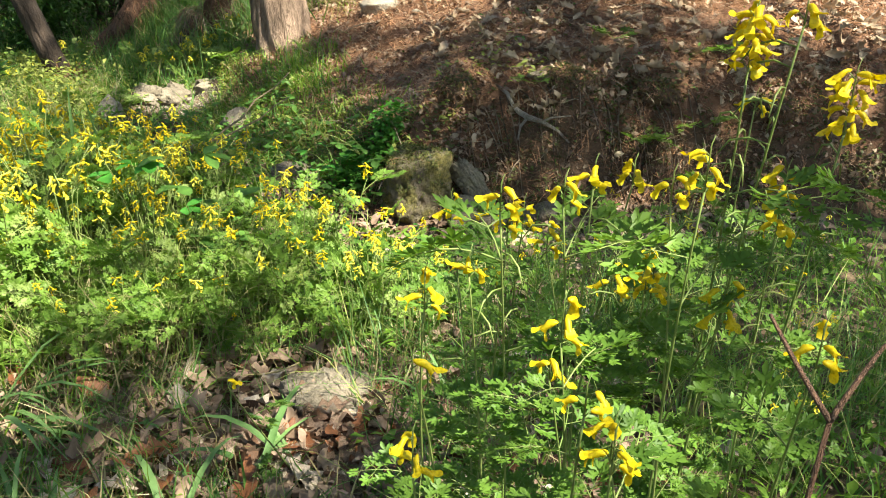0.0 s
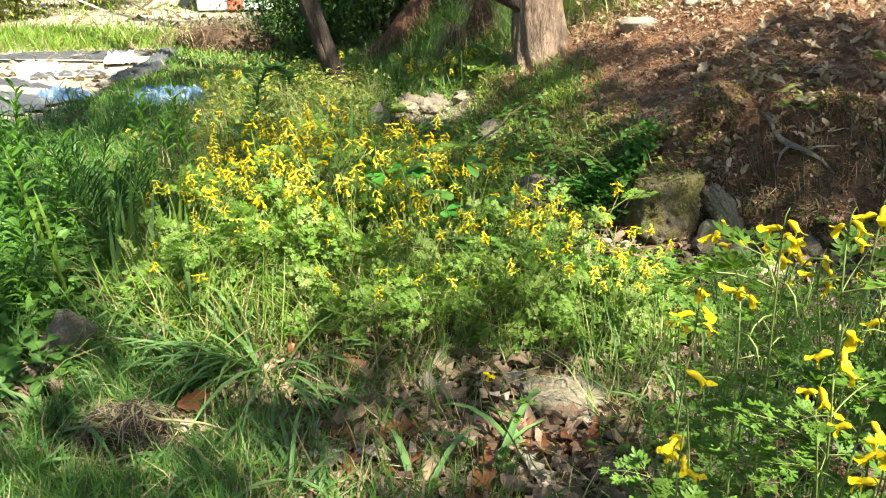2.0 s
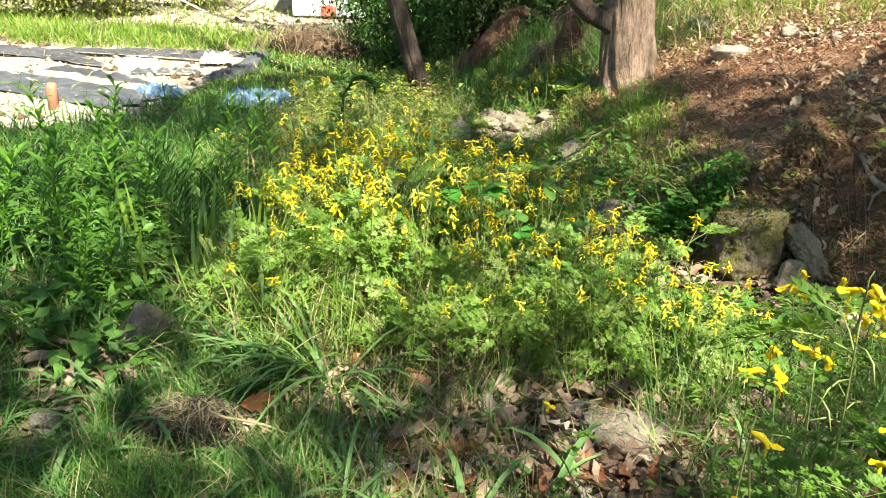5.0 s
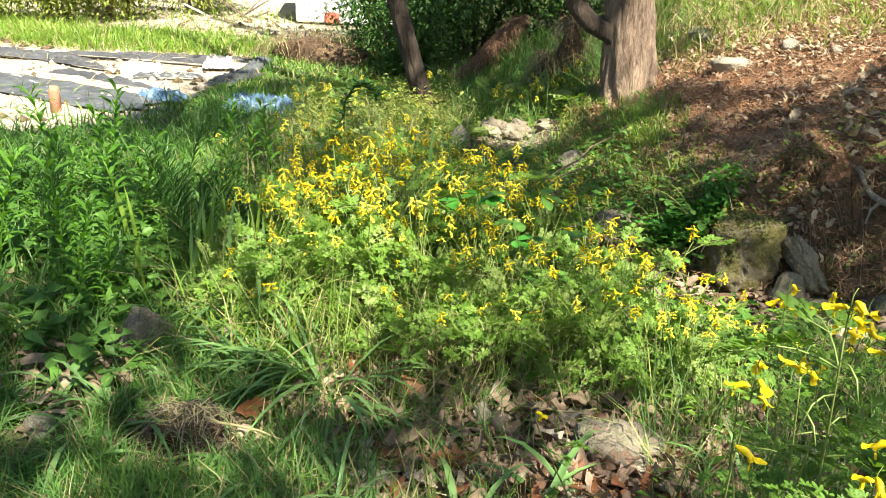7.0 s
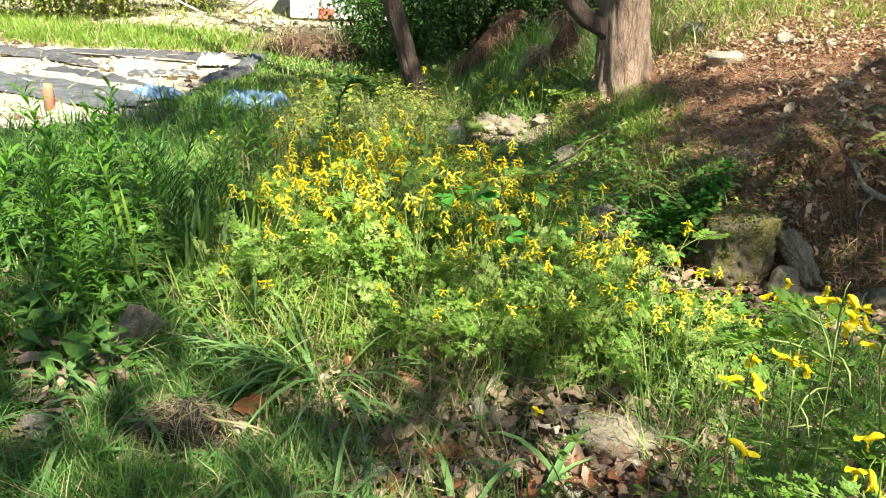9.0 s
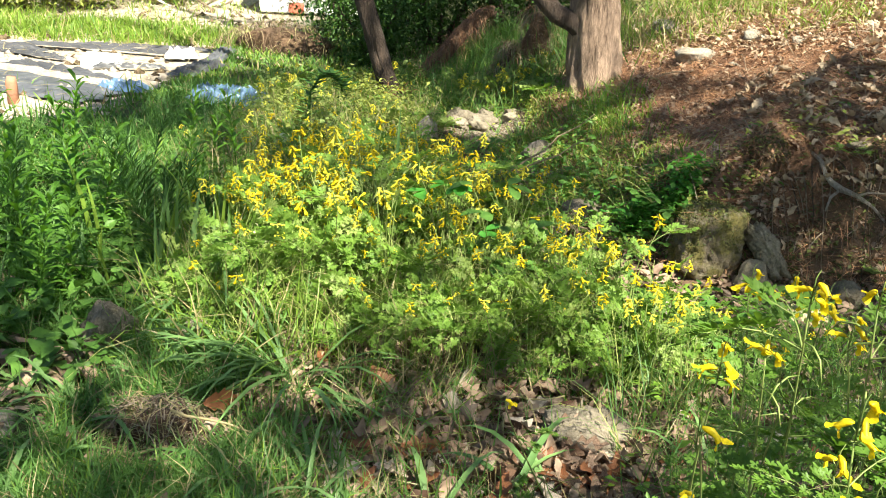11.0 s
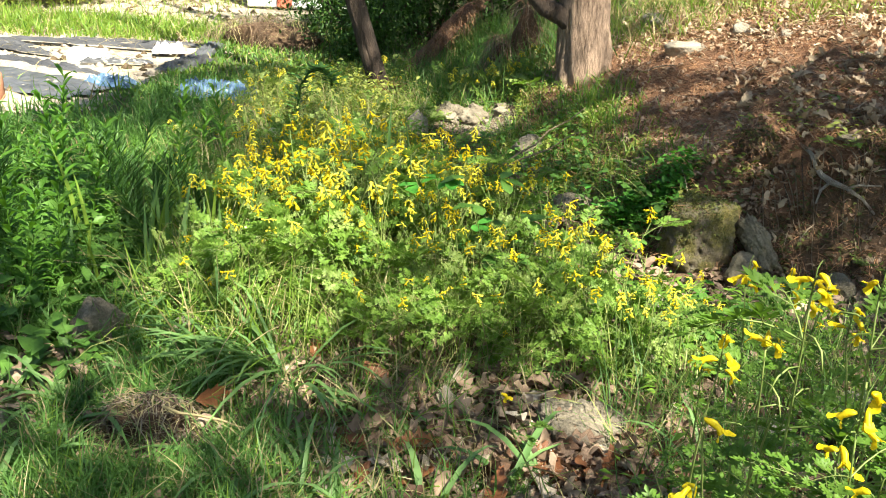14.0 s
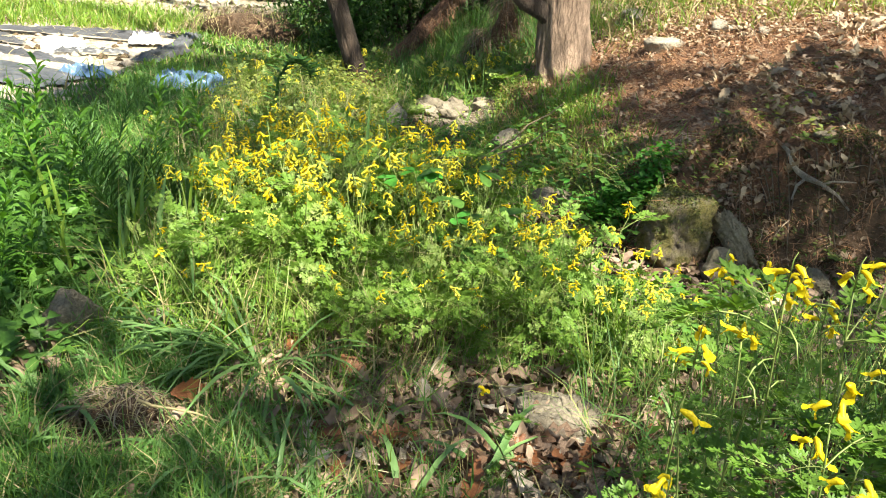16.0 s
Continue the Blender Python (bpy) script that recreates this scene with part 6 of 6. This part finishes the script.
# hanging rootlets on the bank face
g2 = np.random.default_rng(631)
k = 1300
u = g2.uniform(0, 1, k)
xs = np.interp(u, [0, 0.15, 1], [0.84, 1.0, 2.6]) + g2.normal(0, 0.02, k)
ys = np.interp(xs, [0.72, 0.98, 1.5, 2.2, 2.8], [2.2, 2.14, 2.10, 1.85, 1.65]) + g2.uniform(0.02, 0.12, k)
p = np.stack([xs, ys, land(xs, ys) + 0.01], -1)
thing("bank_rootlets", "dry rootlets and needles hanging over the dark bank", "roots",
      me=scattered("bank_rootlets", THIN, p, rotations(g2.normal(-1.6, 1.0, k), g2.uniform(0.6, 2.6, k), g2.normal(0, 0.7, k)), np.stack([g2.uniform(0.03, 0.11, k), g2.uniform(0.08, 0.14, k), g2.uniform(0.03, 0.11, k)], -1), [M_ROOTS, M_NEEDLES], (g2.uniform(0, 1, k) < 0.35).astype(int)), kind="stuff")
g = Geo()
g.tube([(1.14, 2.37, 0.33), (1.158, 2.315, 0.313), (1.166, 2.285, 0.282), (1.177, 2.265, 0.266), (1.195, 2.238, 0.255), (1.239, 2.228, 0.242), (1.284, 2.213, 0.217), (1.319, 2.197, 0.18)], [0.004, 0.006, 0.007, 0.009, 0.010, 0.006, 0.0045, 0.003], 9, rough=0.4)
g.tube([(1.195, 2.238, 0.255), (1.165, 2.22, 0.235), (1.15, 2.20, 0.20)], [0.005, 0.004, 0.002], 7, rough=0.3)
g.tube([(1.239, 2.228, 0.242), (1.265, 2.22, 0.255), (1.32, 2.2, 0.262)], [0.004, 0.003, 0.002], 6, rough=0.3)
thing("tree_root", "pale grey weathered root curving out of the bank", "root", me=g.mesh("tree_root", [M_PALE_ROOT]))

# roots hanging over the lip of the bank, one by one
q5 = random.Random(655)
for k in range(34):
    x = 1.0 + 0.75 * (k + q5.random()) / 34
    lip = float(np.interp(x, [0.98, 1.5, 2.2], [2.34, 2.29, 2.05]))
    side, reach_ = q5.uniform(-0.05, 0.05), q5.uniform(0.08, 0.22)
    g = Geo()
    g.tube([(x + side * u, lip - reach_ * u, gz(x + side * u, lip - reach_ * u) + 0.008 + 0.035 * math.sin(2.4 * u) * (0.4 + 0.6 * q5.random())) for u in (0, 0.25, 0.5, 0.75, 1.0)], [0.0022, 0.002, 0.0017, 0.0013, 0.0006], 5)
    thing("hanging_root", "thin dry root hanging over the lip of the bank", "root", None, g.mesh("hanging_root", [M_TWIG if k % 3 else M_BARK_DARK]), "hanging roots")
k = 3200
cx5 = g2.choice([1.08, 1.17, 1.36, 1.5, 1.62, 1.85, 2.1], k) + g2.normal(0, 0.05, k)
cy5 = np.interp(cx5, [0.98, 1.5, 2.2], [2.13, 2.09, 1.84]) + g2.uniform(0.08, 0.45, k)
thing("draped_needles", "reddish pine needles draped over the bank", "needles",
      me=scattered("draped_needles", NEEDLE, np.stack([cx5, cy5, land(cx5, cy5) + g2.uniform(0.005, 0.03, k)], -1), rotations(g2.normal(-1.6, 0.9, k), g2.normal(0.6, 0.35, k), g2.normal(0, 0.4, k)), g2.uniform(0.018, 0.048, k), [M_NEEDLES, M_ROOTS], (g2.uniform(0, 1, k) < 0.35).astype(int)), kind="stuff")

# moss and straw growing over the boulder
def overgrow(ob, name, label, count, shapes, lo, hi, mats, seed, least, stand=0.7):
    g3 = np.random.default_rng(seed)
    mw = ob.matrix_basis
    ps = np.array([tuple(mw @ v.co) for v in ob.data.vertices if (mw.to_3x3() @ v.normal).z > least])
    p = ps[g3.integers(0, len(ps), count)] + g3.normal(0, 0.004, (count, 3))
    me = scattered(name, shapes, p, rotations(g3.uniform(0, 6.28, count), g3.normal(0.2, stand, count), g3.normal(0, 0.6, count)), g3.uniform(lo, hi, count), mats, g3.integers(0, len(mats), count))
    me.transform(mw.inverted())
    tagged(part(name, me, ob, label=label), kind="stuff")


boulder = [o for o in scene.objects if o.name == "boulder"][0]
overgrow(boulder, "moss_cover", "olive green moss", 3600, LEAVES, 0.004, 0.011, [M_MOSS, M_MOSS_PALE, M_MOSS_PALE], 901, 0.35)
overgrow(boulder, "needle_cover", "dry needles", 160, NEEDLE, 0.02, 0.05, [M_NEEDLES], 902, 0.5, 0.25)

# root mats at the lip of the bank
for k, (x, y, sx, sy, sz) in enumerate([(1.02, 2.38, 0.07, 0.06, 0.03), (1.36, 2.30, 0.08, 0.06, 0.035), (1.66, 2.26, 0.09, 0.07, 0.04), (2.0, 2.12, 0.10, 0.08, 0.04), (0.82, 2.46, 0.08, 0.07, 0.03)]):
    mat_ = thing("root_mat", "mossy mat of soil and roots at the lip of the bank", "bank", pose(x, y, gz(x, y) + sz * 0.2, 24 + q.uniform(-8, 8), q.uniform(-8, 8), q.uniform(-20, 20)), stone_mesh("root_mat", (sx, sy, sz), 150 + k, M_BANK, 0.7, 0, 4), "root mats")
    overgrow(mat_, "moss_cover", "olive moss", 1500, LEAVES, 0.006, 0.015, [M_MOSS, M_MOSS_PALE, M_NEEDLES], 910 + k, 0.1)
    overgrow(mat_, "needle_cover", "dry needles", 500, NEEDLE, 0.02, 0.06, [M_NEEDLES, M_ROOTS], 930 + k, 0.1, 0.3)
    g3 = np.random.default_rng(950 + k)
    c = 46
    a = g3.uniform(-3.0, -0.1, c)
    p = np.stack([sx * 0.8 * np.cos(a), sy * 0.8 * np.sin(a), g3.uniform(-0.03, 0.03, c)], -1)
    tagged(part("root_fringe", scattered("root_fringe", THIN, p, rotations(a + g3.normal(0, 0.4, c), g3.uniform(1.2, 2.9, c), g3.normal(0, 0.6, c)), np.stack([g3.uniform(0.03, 0.10, c), g3.uniform(0.05, 0.1, c), g3.uniform(0.03, 0.10, c)], -1), [M_ROOTS]), mat_, label="thin dry hanging roots"), kind="stuff")

# ---------------------------------------------------------------- fallen leaves near the path, one by one
DRY_MESHES = [mesh_of("fallen_leaf", v * np.array([1, 1, 0.55]), f, [(M_DRY, M_TANLEAF, M_DRY, M_RUST, M_DARKLEAF, M_DRY, M_DARKLEAF, M_RUST, M_TANLEAF)[k]]) for k, (v, f) in enumerate(DRY)]
n = 0
while n < 150:
    x, y = q.gauss(0.22, 0.27), q.gauss(1.22, 0.13)
    if not (-0.45 < x < 0.95 and 0.86 < y < 1.56) or (x < -0.1 and y < 1.28):
        continue
    s = q.uniform(0.04, 0.095)
    thing("fallen_leaf", "curled dry brown oak leaf lying on the ground", "leaf", pose(x, y, gz(x, y) + q.uniform(0.008, 0.032), q.gauss(0, 30), q.gauss(0, 30), q.uniform(0, 360)) @ Matrix.Scale(s, 4), DRY_MESHES[n % 9], "fallen leaves")
    n += 1

litter("loose_leaf_litter", "large curled oak leaves between the grass and the stone", 170, box_of(-0.2, 0.95, 0.88, 1.54, lambda x, y: np.exp(-((x - 0.22) / 0.36) ** 2 - ((y - 1.24) / 0.17) ** 2)), DRY, 0.04, 0.095, M_DRY_ISLE, 660, 0.03, 0.45)

# ---------------------------------------------------------------- single things in the near turf
def tuft(x, y, count, length, seed, toward=None, wide=0.006, mat=None, label="clump of long arching grass blades"):
    q = random.Random(seed)
    base = thing("grass_tuft", label, "grass", pose(x, y, gz(x, y)), group="grass tufts")
    for k in range(count):
        a = (toward + q.gauss(0, 0.7)) if toward is not None else q.uniform(0, 6.28)
        d = Vector((math.cos(a), math.sin(a), 0))
        ln = length * q.uniform(0.6, 1.1)
        lf = q.uniform(0.25, 0.9)
        b = Vector((q.gauss(0, 0.018), q.gauss(0, 0.018), -0.005))
        g = Geo()
        pts = [b + d * (ln * u * (1.1 - 0.4 * lf)) + Vector((0, 0, ln * (lf * 1.35 * u - (0.9 * lf + 0.1) * u * u))) for u in (0, 0.2, 0.4, 0.6, 0.8, 1.0)]
        w = wide * q.uniform(0.6, 1.2)
        g.strip(pts, [w * 0.6, w, w, w * 0.85, w * 0.5, 0.0003], d.cross(Vector((0, 0, 1))), 0, 0.3)
        part("blade", g.mesh("blade", [mat or M_BLADE]), base)
    return base


TUFTS_NEAR = [(-0.20, 1.44, 26, 0.32, 3.3), (-0.30, 1.42, 18, 0.28, 2.9), (-0.16, 1.38, 12, 0.28, -0.5), (-0.42, 1.36, 10, 0.2, None), (-0.54, 1.2, 5, 0.18, None), (-0.62, 1.05, 5, 0.14, None), (-0.06, 1.02, 6, 0.26, 1.9), (0.12, 1.02, 2, 0.24, 0.9), (0.22, 1.08, 2, 0.26, 0.1), (0.05, 1.3, 4, 0.16, None), (0.3, 1.12, 4, 0.2, 2.6), (0.6, 1.2, 6, 0.2, None)]
TUFTS_FAR = [(-0.3, 0.98, 3, 0.14, None), (-0.55, 1.45, 8, 0.18, None), (-0.42, 1.78, 12, 0.34, None), (-0.50, 1.68, 8, 0.3, None), (-0.36, 1.62, 8, 0.26, None), (-0.7, 1.35, 7, 0.16, None), (0.02, 1.0, 4, 0.16, None), (-0.5, 0.98, 4, 0.18, None), (-0.56, 1.1, 3, 0.2, None), (-0.2, 1.1, 3, 0.18, None), (-0.75, 1.0, 5, 0.22, None), (-0.55, 1.28, 10, 0.2, None), (-0.15, 1.0, 3, 0.17, None)]
for k, (x, y, c, ln, to) in enumerate(TUFTS_NEAR + TUFTS_FAR):
    tuft(x, y, int(c * 1.4), ln * 1.1, 700 + k, to, 0.0052 if k < 4 else 0.0055)
def upright_tuft(x, y, count, length, seed):
    q = random.Random(seed)
    base = thing("grass_tuft", "tall upright sunlit grass blades", "grass", pose(x, y, gz(x, y)), group="grass tufts")
    for k in range(count):
        a = q.uniform(0, 6.28)
        d = Vector((math.cos(a), math.sin(a), 0))
        ln = length * q.uniform(0.6, 1.1)
        b = Vector((q.gauss(0, 0.03), q.gauss(0, 0.03), -0.005))
        bend = q.uniform(0.08, 0.4)
        g = Geo()
        w = q.uniform(0.004, 0.0085)
        g.strip([b + d * (ln * bend * u * u) + Vector((0, 0, ln * (u - 0.25 * bend * u ** 3))) for u in (0, 0.2, 0.4, 0.6, 0.8, 1.0)], [w * 0.7, w, w, w * 0.85, w * 0.5, 0.0003], d.cross(Vector((0, 0, 1))), 0, 0.3)
        # every second blade takes the grass colour painted for sun
        part("blade", g.mesh("blade", [M_GRASS_SUN if k % 2 else M_BLADE]), base)


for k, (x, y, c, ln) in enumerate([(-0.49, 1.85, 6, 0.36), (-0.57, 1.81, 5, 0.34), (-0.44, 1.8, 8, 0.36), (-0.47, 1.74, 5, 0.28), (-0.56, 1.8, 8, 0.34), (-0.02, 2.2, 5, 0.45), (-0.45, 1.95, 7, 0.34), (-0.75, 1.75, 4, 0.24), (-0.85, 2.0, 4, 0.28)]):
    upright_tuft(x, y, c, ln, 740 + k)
for k in range(110):
    x, y = q.gauss(0.35, 0.085), min(1.225, q.gauss(1.155, 0.045))
    up = 0.03 * math.exp(-((x - 0.36) / 0.10) ** 2 - ((y - 1.21) / 0.05) ** 2)
    thing("fallen_leaf", "curled dry brown oak leaf heaped before the stone", "leaf", pose(x, y, gz(x, y) + 0.008 + up * q.uniform(0.5, 1.1), q.uniform(5, 55), q.gauss(0, 25), q.uniform(-70, 70) + 90 * (k % 2)) @ Matrix.Scale(q.uniform(0.055, 0.10), 4), DRY_MESHES[(k * 2 + k // 9) % 9], "fallen leaves")
for k in range(110):
    x, y = q.uniform(0.46, 1.0), q.uniform(0.86, 1.38)
    thing("fallen_leaf", "dry brown leaf lying among the tall flowering plants", "leaf", pose(x, y, gz(x, y) + q.uniform(0.01, 0.035), q.gauss(0, 25), q.gauss(0, 25), q.uniform(0, 360)) @ Matrix.Scale(q.uniform(0.04, 0.08), 4), DRY_MESHES[k % 9], "fallen leaves")
fibre_heap("straw_nest", "matted clump of dry grass roots lying in the turf", -0.38, 1.225, 0.06, 0.07, 800, [M_CREAM_FIBRE, M_GRASS_DRY, M_ROOTS], 711, 0.052, 1.7, True, BLADES)
thing("fallen_leaf", "curled rust-brown leaf beside the dry root clump", "leaf", pose(-0.28, 1.27, gz(-0.28, 1.27) + 0.045, 75, 20, 60) @ Matrix.Scale(0.085, 4), DRY_MESHES[3])
thing("fallen_leaf", "curled rust-brown leaf under the flowers", "leaf", pose(-0.13, 1.5, gz(-0.13, 1.5) + 0.03, 60, 10, 80) @ Matrix.Scale(0.08, 4), DRY_MESHES[7])

fibre_heap("straw_nest", "small grey clump of dry grass roots in the turf", -0.22, 1.075, 0.03, 0.03, 240, [M_CREAM_FIBRE, M_ROOTS], 712, 0.045, 1.3, True, BLADES)
thing("fallen_leaf", "pale bleached oak leaf lying flat in the turf", "leaf", pose(-0.03, 1.095, gz(-0.03, 1.095) + 0.03, 14, -8, 60) @ Matrix.Scale(0.095, 4), DRY_MESHES[8])

# dandelion clock
dx, dy = -0.46, 2.55
clock = thing("dandelion", "white dandelion seed head on a thin stalk", "flower", pose(dx, dy, gz(dx, dy)))
g = Geo()
g.tube([(0, 0, 0), (0.01, 0, 0.12), (0.0, 0, 0.22)], [0.002, 0.0018, 0.0015], 6)
part("stalk", g.mesh("stalk", [M_STEM]), clock)
g = Geo()
for k in range(140):
    z = 1 - 2 * (k + 0.5) / 140
    a = k * 2.399
    d = Vector((math.sqrt(1 - z * z) * math.cos(a), math.sqrt(1 - z * z) * math.sin(a), z))
    s = d.cross(Vector((0.1, 0.2, 1))).normalized()
    g.strip([Vector((0, 0, 0.22)) + d * 0.003, Vector((0, 0, 0.22)) + d * 0.013, Vector((0, 0, 0.22)) + d * 0.016], [0.0002, 0.0006, 0.0028], s)
part("seed_head", g.mesh("seed_head", [M_PUFF]), clock)

# dark drooping thistle
tx, ty = -0.53, 3.25
th = thing("drooping_thistle", "dark green thistle with a hooked drooping top", "weed", pose(tx, ty, gz(tx, ty)))
pts = [Vector(p) for p in ((0, 0, 0), (0.01, 0, 0.12), (0.02, 0, 0.22), (0.06, 0, 0.29), (0.11, 0, 0.30), (0.145, 0, 0.27), (0.15, 0, 0.235))]
g = Geo()
g.tube(pts, [0.005, 0.006, 0.006, 0.006, 0.006, 0.006, 0.004], 7)
part("stem", g.mesh("stem", [M_WEED_DARK]), th)
g = Geo()
for k in range(90):
    u = k / 90 * 6
    i = min(5, int(u))
    p = pts[i] + (pts[i + 1] - pts[i]) * (u - i)
    a = k * 2.4
    d = Vector((math.cos(a), math.sin(a), 0.3))
    ln = R.uniform(0.03, 0.085)
    g.strip([p, p + d * ln * 0.5, p + d * ln], [0.003, 0.010, 0.0005], d.cross(Vector((0.1, 0, 1))), 0, 0.4)
part("foliage", g.mesh("foliage", [M_WEED_DARK]), th)


# broad-leaved seedling at the slope foot
def leafy_plant(x, y, h, count, size, mat, label, seed, name="broad_leaved_plant", spread=0.12):
    q = random.Random(seed)
    base = thing(name, label, "plant", pose(x, y, gz(x, y)))
    for k in range(count):
        a = k * 2.4
        r = spread * math.sqrt((k + 0.5) / count)
        tip = Vector((r * math.cos(a), r * math.sin(a), h * q.uniform(0.3, 1.0)))
        g = Geo()
        g.tube(bezier((0, 0, 0), (tip.x * 0.3, tip.y * 0.3, tip.z * 0.8), tip, 4), [0.0014, 0.0013, 0.0011, 0.001, 0.0008], 4)
        st = part("stalk", g.mesh("stalk", [M_STEM]), base)
        g = Geo()
        for off in (-1.0, 0.0, 1.0):
            d = Vector((math.cos(a + off), math.sin(a + off), q.uniform(-0.6, 0.35)))
            s = size * q.uniform(0.8, 1.1) * (1 if off == 0 else 0.85)
            g.strip([tip, tip + d * s * 0.3, tip + d * s * 0.65, tip + d * s * 0.9, tip + d * s], [0.001, s * 0.27, s * 0.36, s * 0.2, 0.001], d.cross(Vector((0, 0, 1))), 0, 0.2)
        part("leaf", g.mesh("leaf", [mat]), st)
    return base


leafy_plant(0.745, 2.40, 0.15, 18, 0.032, M_HERB, "bright green three-leaved plant at the slope foot", 801, spread=0.15)
leafy_plant(0.72, 2.27, 0.07, 8, 0.03, M_HERB, "green three-leaved plant at the slope foot", 802, spread=0.1)
leafy_plant(0.66, 2.46, 0.12, 10, 0.03, M_CLOVER, "bright green three-leaved plant at the slope foot", 807, spread=0.10)
leafy_plant(0.82, 2.05, 0.07, 3, 0.024, M_CLOVER, "small bright three-leaved herb beside the boulder", 808, spread=0.03)
leafy_plant(1.09, 2.07, 0.09, 3, 0.024, M_CLOVER, "small bright three-leaved herb beside the stone slab", 809, spread=0.03)
leafy_plant(0.70, 1.93, 0.05, 10, 0.032, M_HERB, "low bright green herb in the stream bed", 810, spread=0.08)
leafy_plant(0.78, 1.72, 0.16, 8, 0.04, M_HERB, "bright green three-leaved plant beside the stream bed", 803, spread=0.12)
leafy_plant(-0.60, 1.40, 0.08, 7, 0.034, M_HERB, "low green broad-leaved plant in turf", 804, spread=0.08)
leafy_plant(-0.74, 1.45, 0.08, 7, 0.034, M_HERB, "low green broad-leaved plant in turf", 805, spread=0.08)
leafy_plant(0.22, 1.85, 0.34, 9, 0.055, M_HERB, "broad green leaves rising out of the flowers", 806, spread=0.10)
leafy_plant(0.12, 1.9, 0.33, 6, 0.05, M_CLOVER, "broad green leaves rising out of the flowers", 811, spread=0.09)
leafy_plant(-0.70, 1.56, 0.08, 6, 0.032, M_HERB, "low green broad-leaved plant in turf", 812, spread=0.09)

def fern(x, y, fronds, size, label, seed):
    q = random.Random(seed)
    base = thing("fern", label, "fern", pose(x, y, gz(x, y) + 0.01), group="ferns")
    for k in range(fronds):
        part("frond", (CORY_LEAVES_PALE + CORY_LEAVES)[(k + seed) % 8], base, Matrix.Rotation(6.28 * k / fronds + q.uniform(-0.4, 0.4), 4, "Z") @ Matrix.Rotation(q.uniform(-0.3, 0.3), 4, "X") @ Matrix.Scale(size * q.uniform(0.8, 1.2), 4))


for k, (x, y, c, s) in enumerate([(1.34, 2.14, 5, 1.1), (1.52, 2.2, 6, 1.2), (1.24, 2.3, 4, 0.8), (1.75, 2.15, 5, 1.0), (1.95, 2.3, 5, 1.1), (1.62, 2.5, 4, 0.8)]):
    fern(x, y, c, s, "small pale green fern growing on the bank", k)
for k, (x, y, s) in enumerate([(-0.06, 3.62, 1.5), (-0.12, 3.75, 1.4), (0.5, 4.0, 1.3)]):
    fern(x, y, 12, s, "bright yellow-green leafy clump beside the rubble", 10 + k)

# dry stalks and twigs
def twig(x, y, tip, r, label, seed, mat=None, z=0.0):
    q = random.Random(seed)
    b = Vector((0, 0, z))
    t = Vector(tip)
    g = Geo()
    g.tube([b + (t - b) * u + Vector((q.uniform(-1, 1), q.uniform(-1, 1), q.uniform(-1, 1))) * 0.012 * math.sin(math.pi * u) for u in (0, 0.2, 0.4, 0.6, 0.8, 1)], [r, r * 0.95, r * 0.85, r * 0.75, r * 0.6, r * 0.4], 6)
    thing("twig", label, "twig", pose(x, y, gz(x, y)), g.mesh("twig", [mat or M_TWIG]), "twigs")


twig(0.30, 2.87, (0.29, 0.06, 0.31), 0.004, "long pale dry grass stalk leaning over stones", 1, M_CREAM, 0.09)
twig(0.31, 2.86, (0.27, 0.02, 0.235), 0.004, "pale dry twig lying over stones", 2, M_CREAM, 0.08)
twig(1.135, 2.39, (0.08, 0.15, 0.06), 0.009, "grey broken stick lying on the bank", 5, None, 0.015)
twig(-0.345, 1.19, (0.16, -0.005, 0.035), 0.0028, "long pale dry stalk lying over the root clump", 6, M_GRASS_DRY, 0.07)
twig(-0.42, 1.13, (0.14, 0.03, 0.015), 0.003, "pale dry stalk lying in turf", 3, M_GRASS_DRY, 0.02)
twig(0.2, 1.42, (0.16, -0.06, 0.06), 0.003, "pale dry stalk under the flowers", 4, M_GRASS_DRY)
for k in range(26):
    x, y = R.uniform(0.9, 2.4), R.uniform(2.25, 3.9)
    a = R.uniform(0, 6.28)
    dx2, dy2 = 0.18 * math.cos(a), 0.18 * math.sin(a)
    twig(x, y, (dx2, dy2, gz(x + dx2, y + dy2) - gz(x, y) + 0.015), 0.004, "thin grey dry twig lying on the slope", 10 + k, None, 0.012)
# forked reddish stem beside the path
fork = thing("forked_stem", "reddish-brown forked woody stem among flowers", "stem", pose(0.52, 0.36, gz(0.52, 0.36)))
z = -gz(0.52, 0.36)
for a, b, c, r in (((0.0, 0.0, -0.02), (-0.02, -0.02, 0.3), (-0.012, -0.025, 0.585 + z), 0.0026), ((-0.012, -0.025, 0.585 + z), (-0.022, -0.01, 0.605 + z), (-0.025, 0.02, 0.63 + z), 0.0019), ((-0.012, -0.025, 0.585 + z), (0.0, -0.025, 0.61 + z), (0.02, -0.02, 0.625 + z), 0.0019)):
    g = Geo()
    g.tube(bezier(a, b, c, 8), [r * (1 - 0.05 * k) for k in range(9)], 7)
    part("stem", g.mesh("stem", [M_WOOD_DARK]), fork)
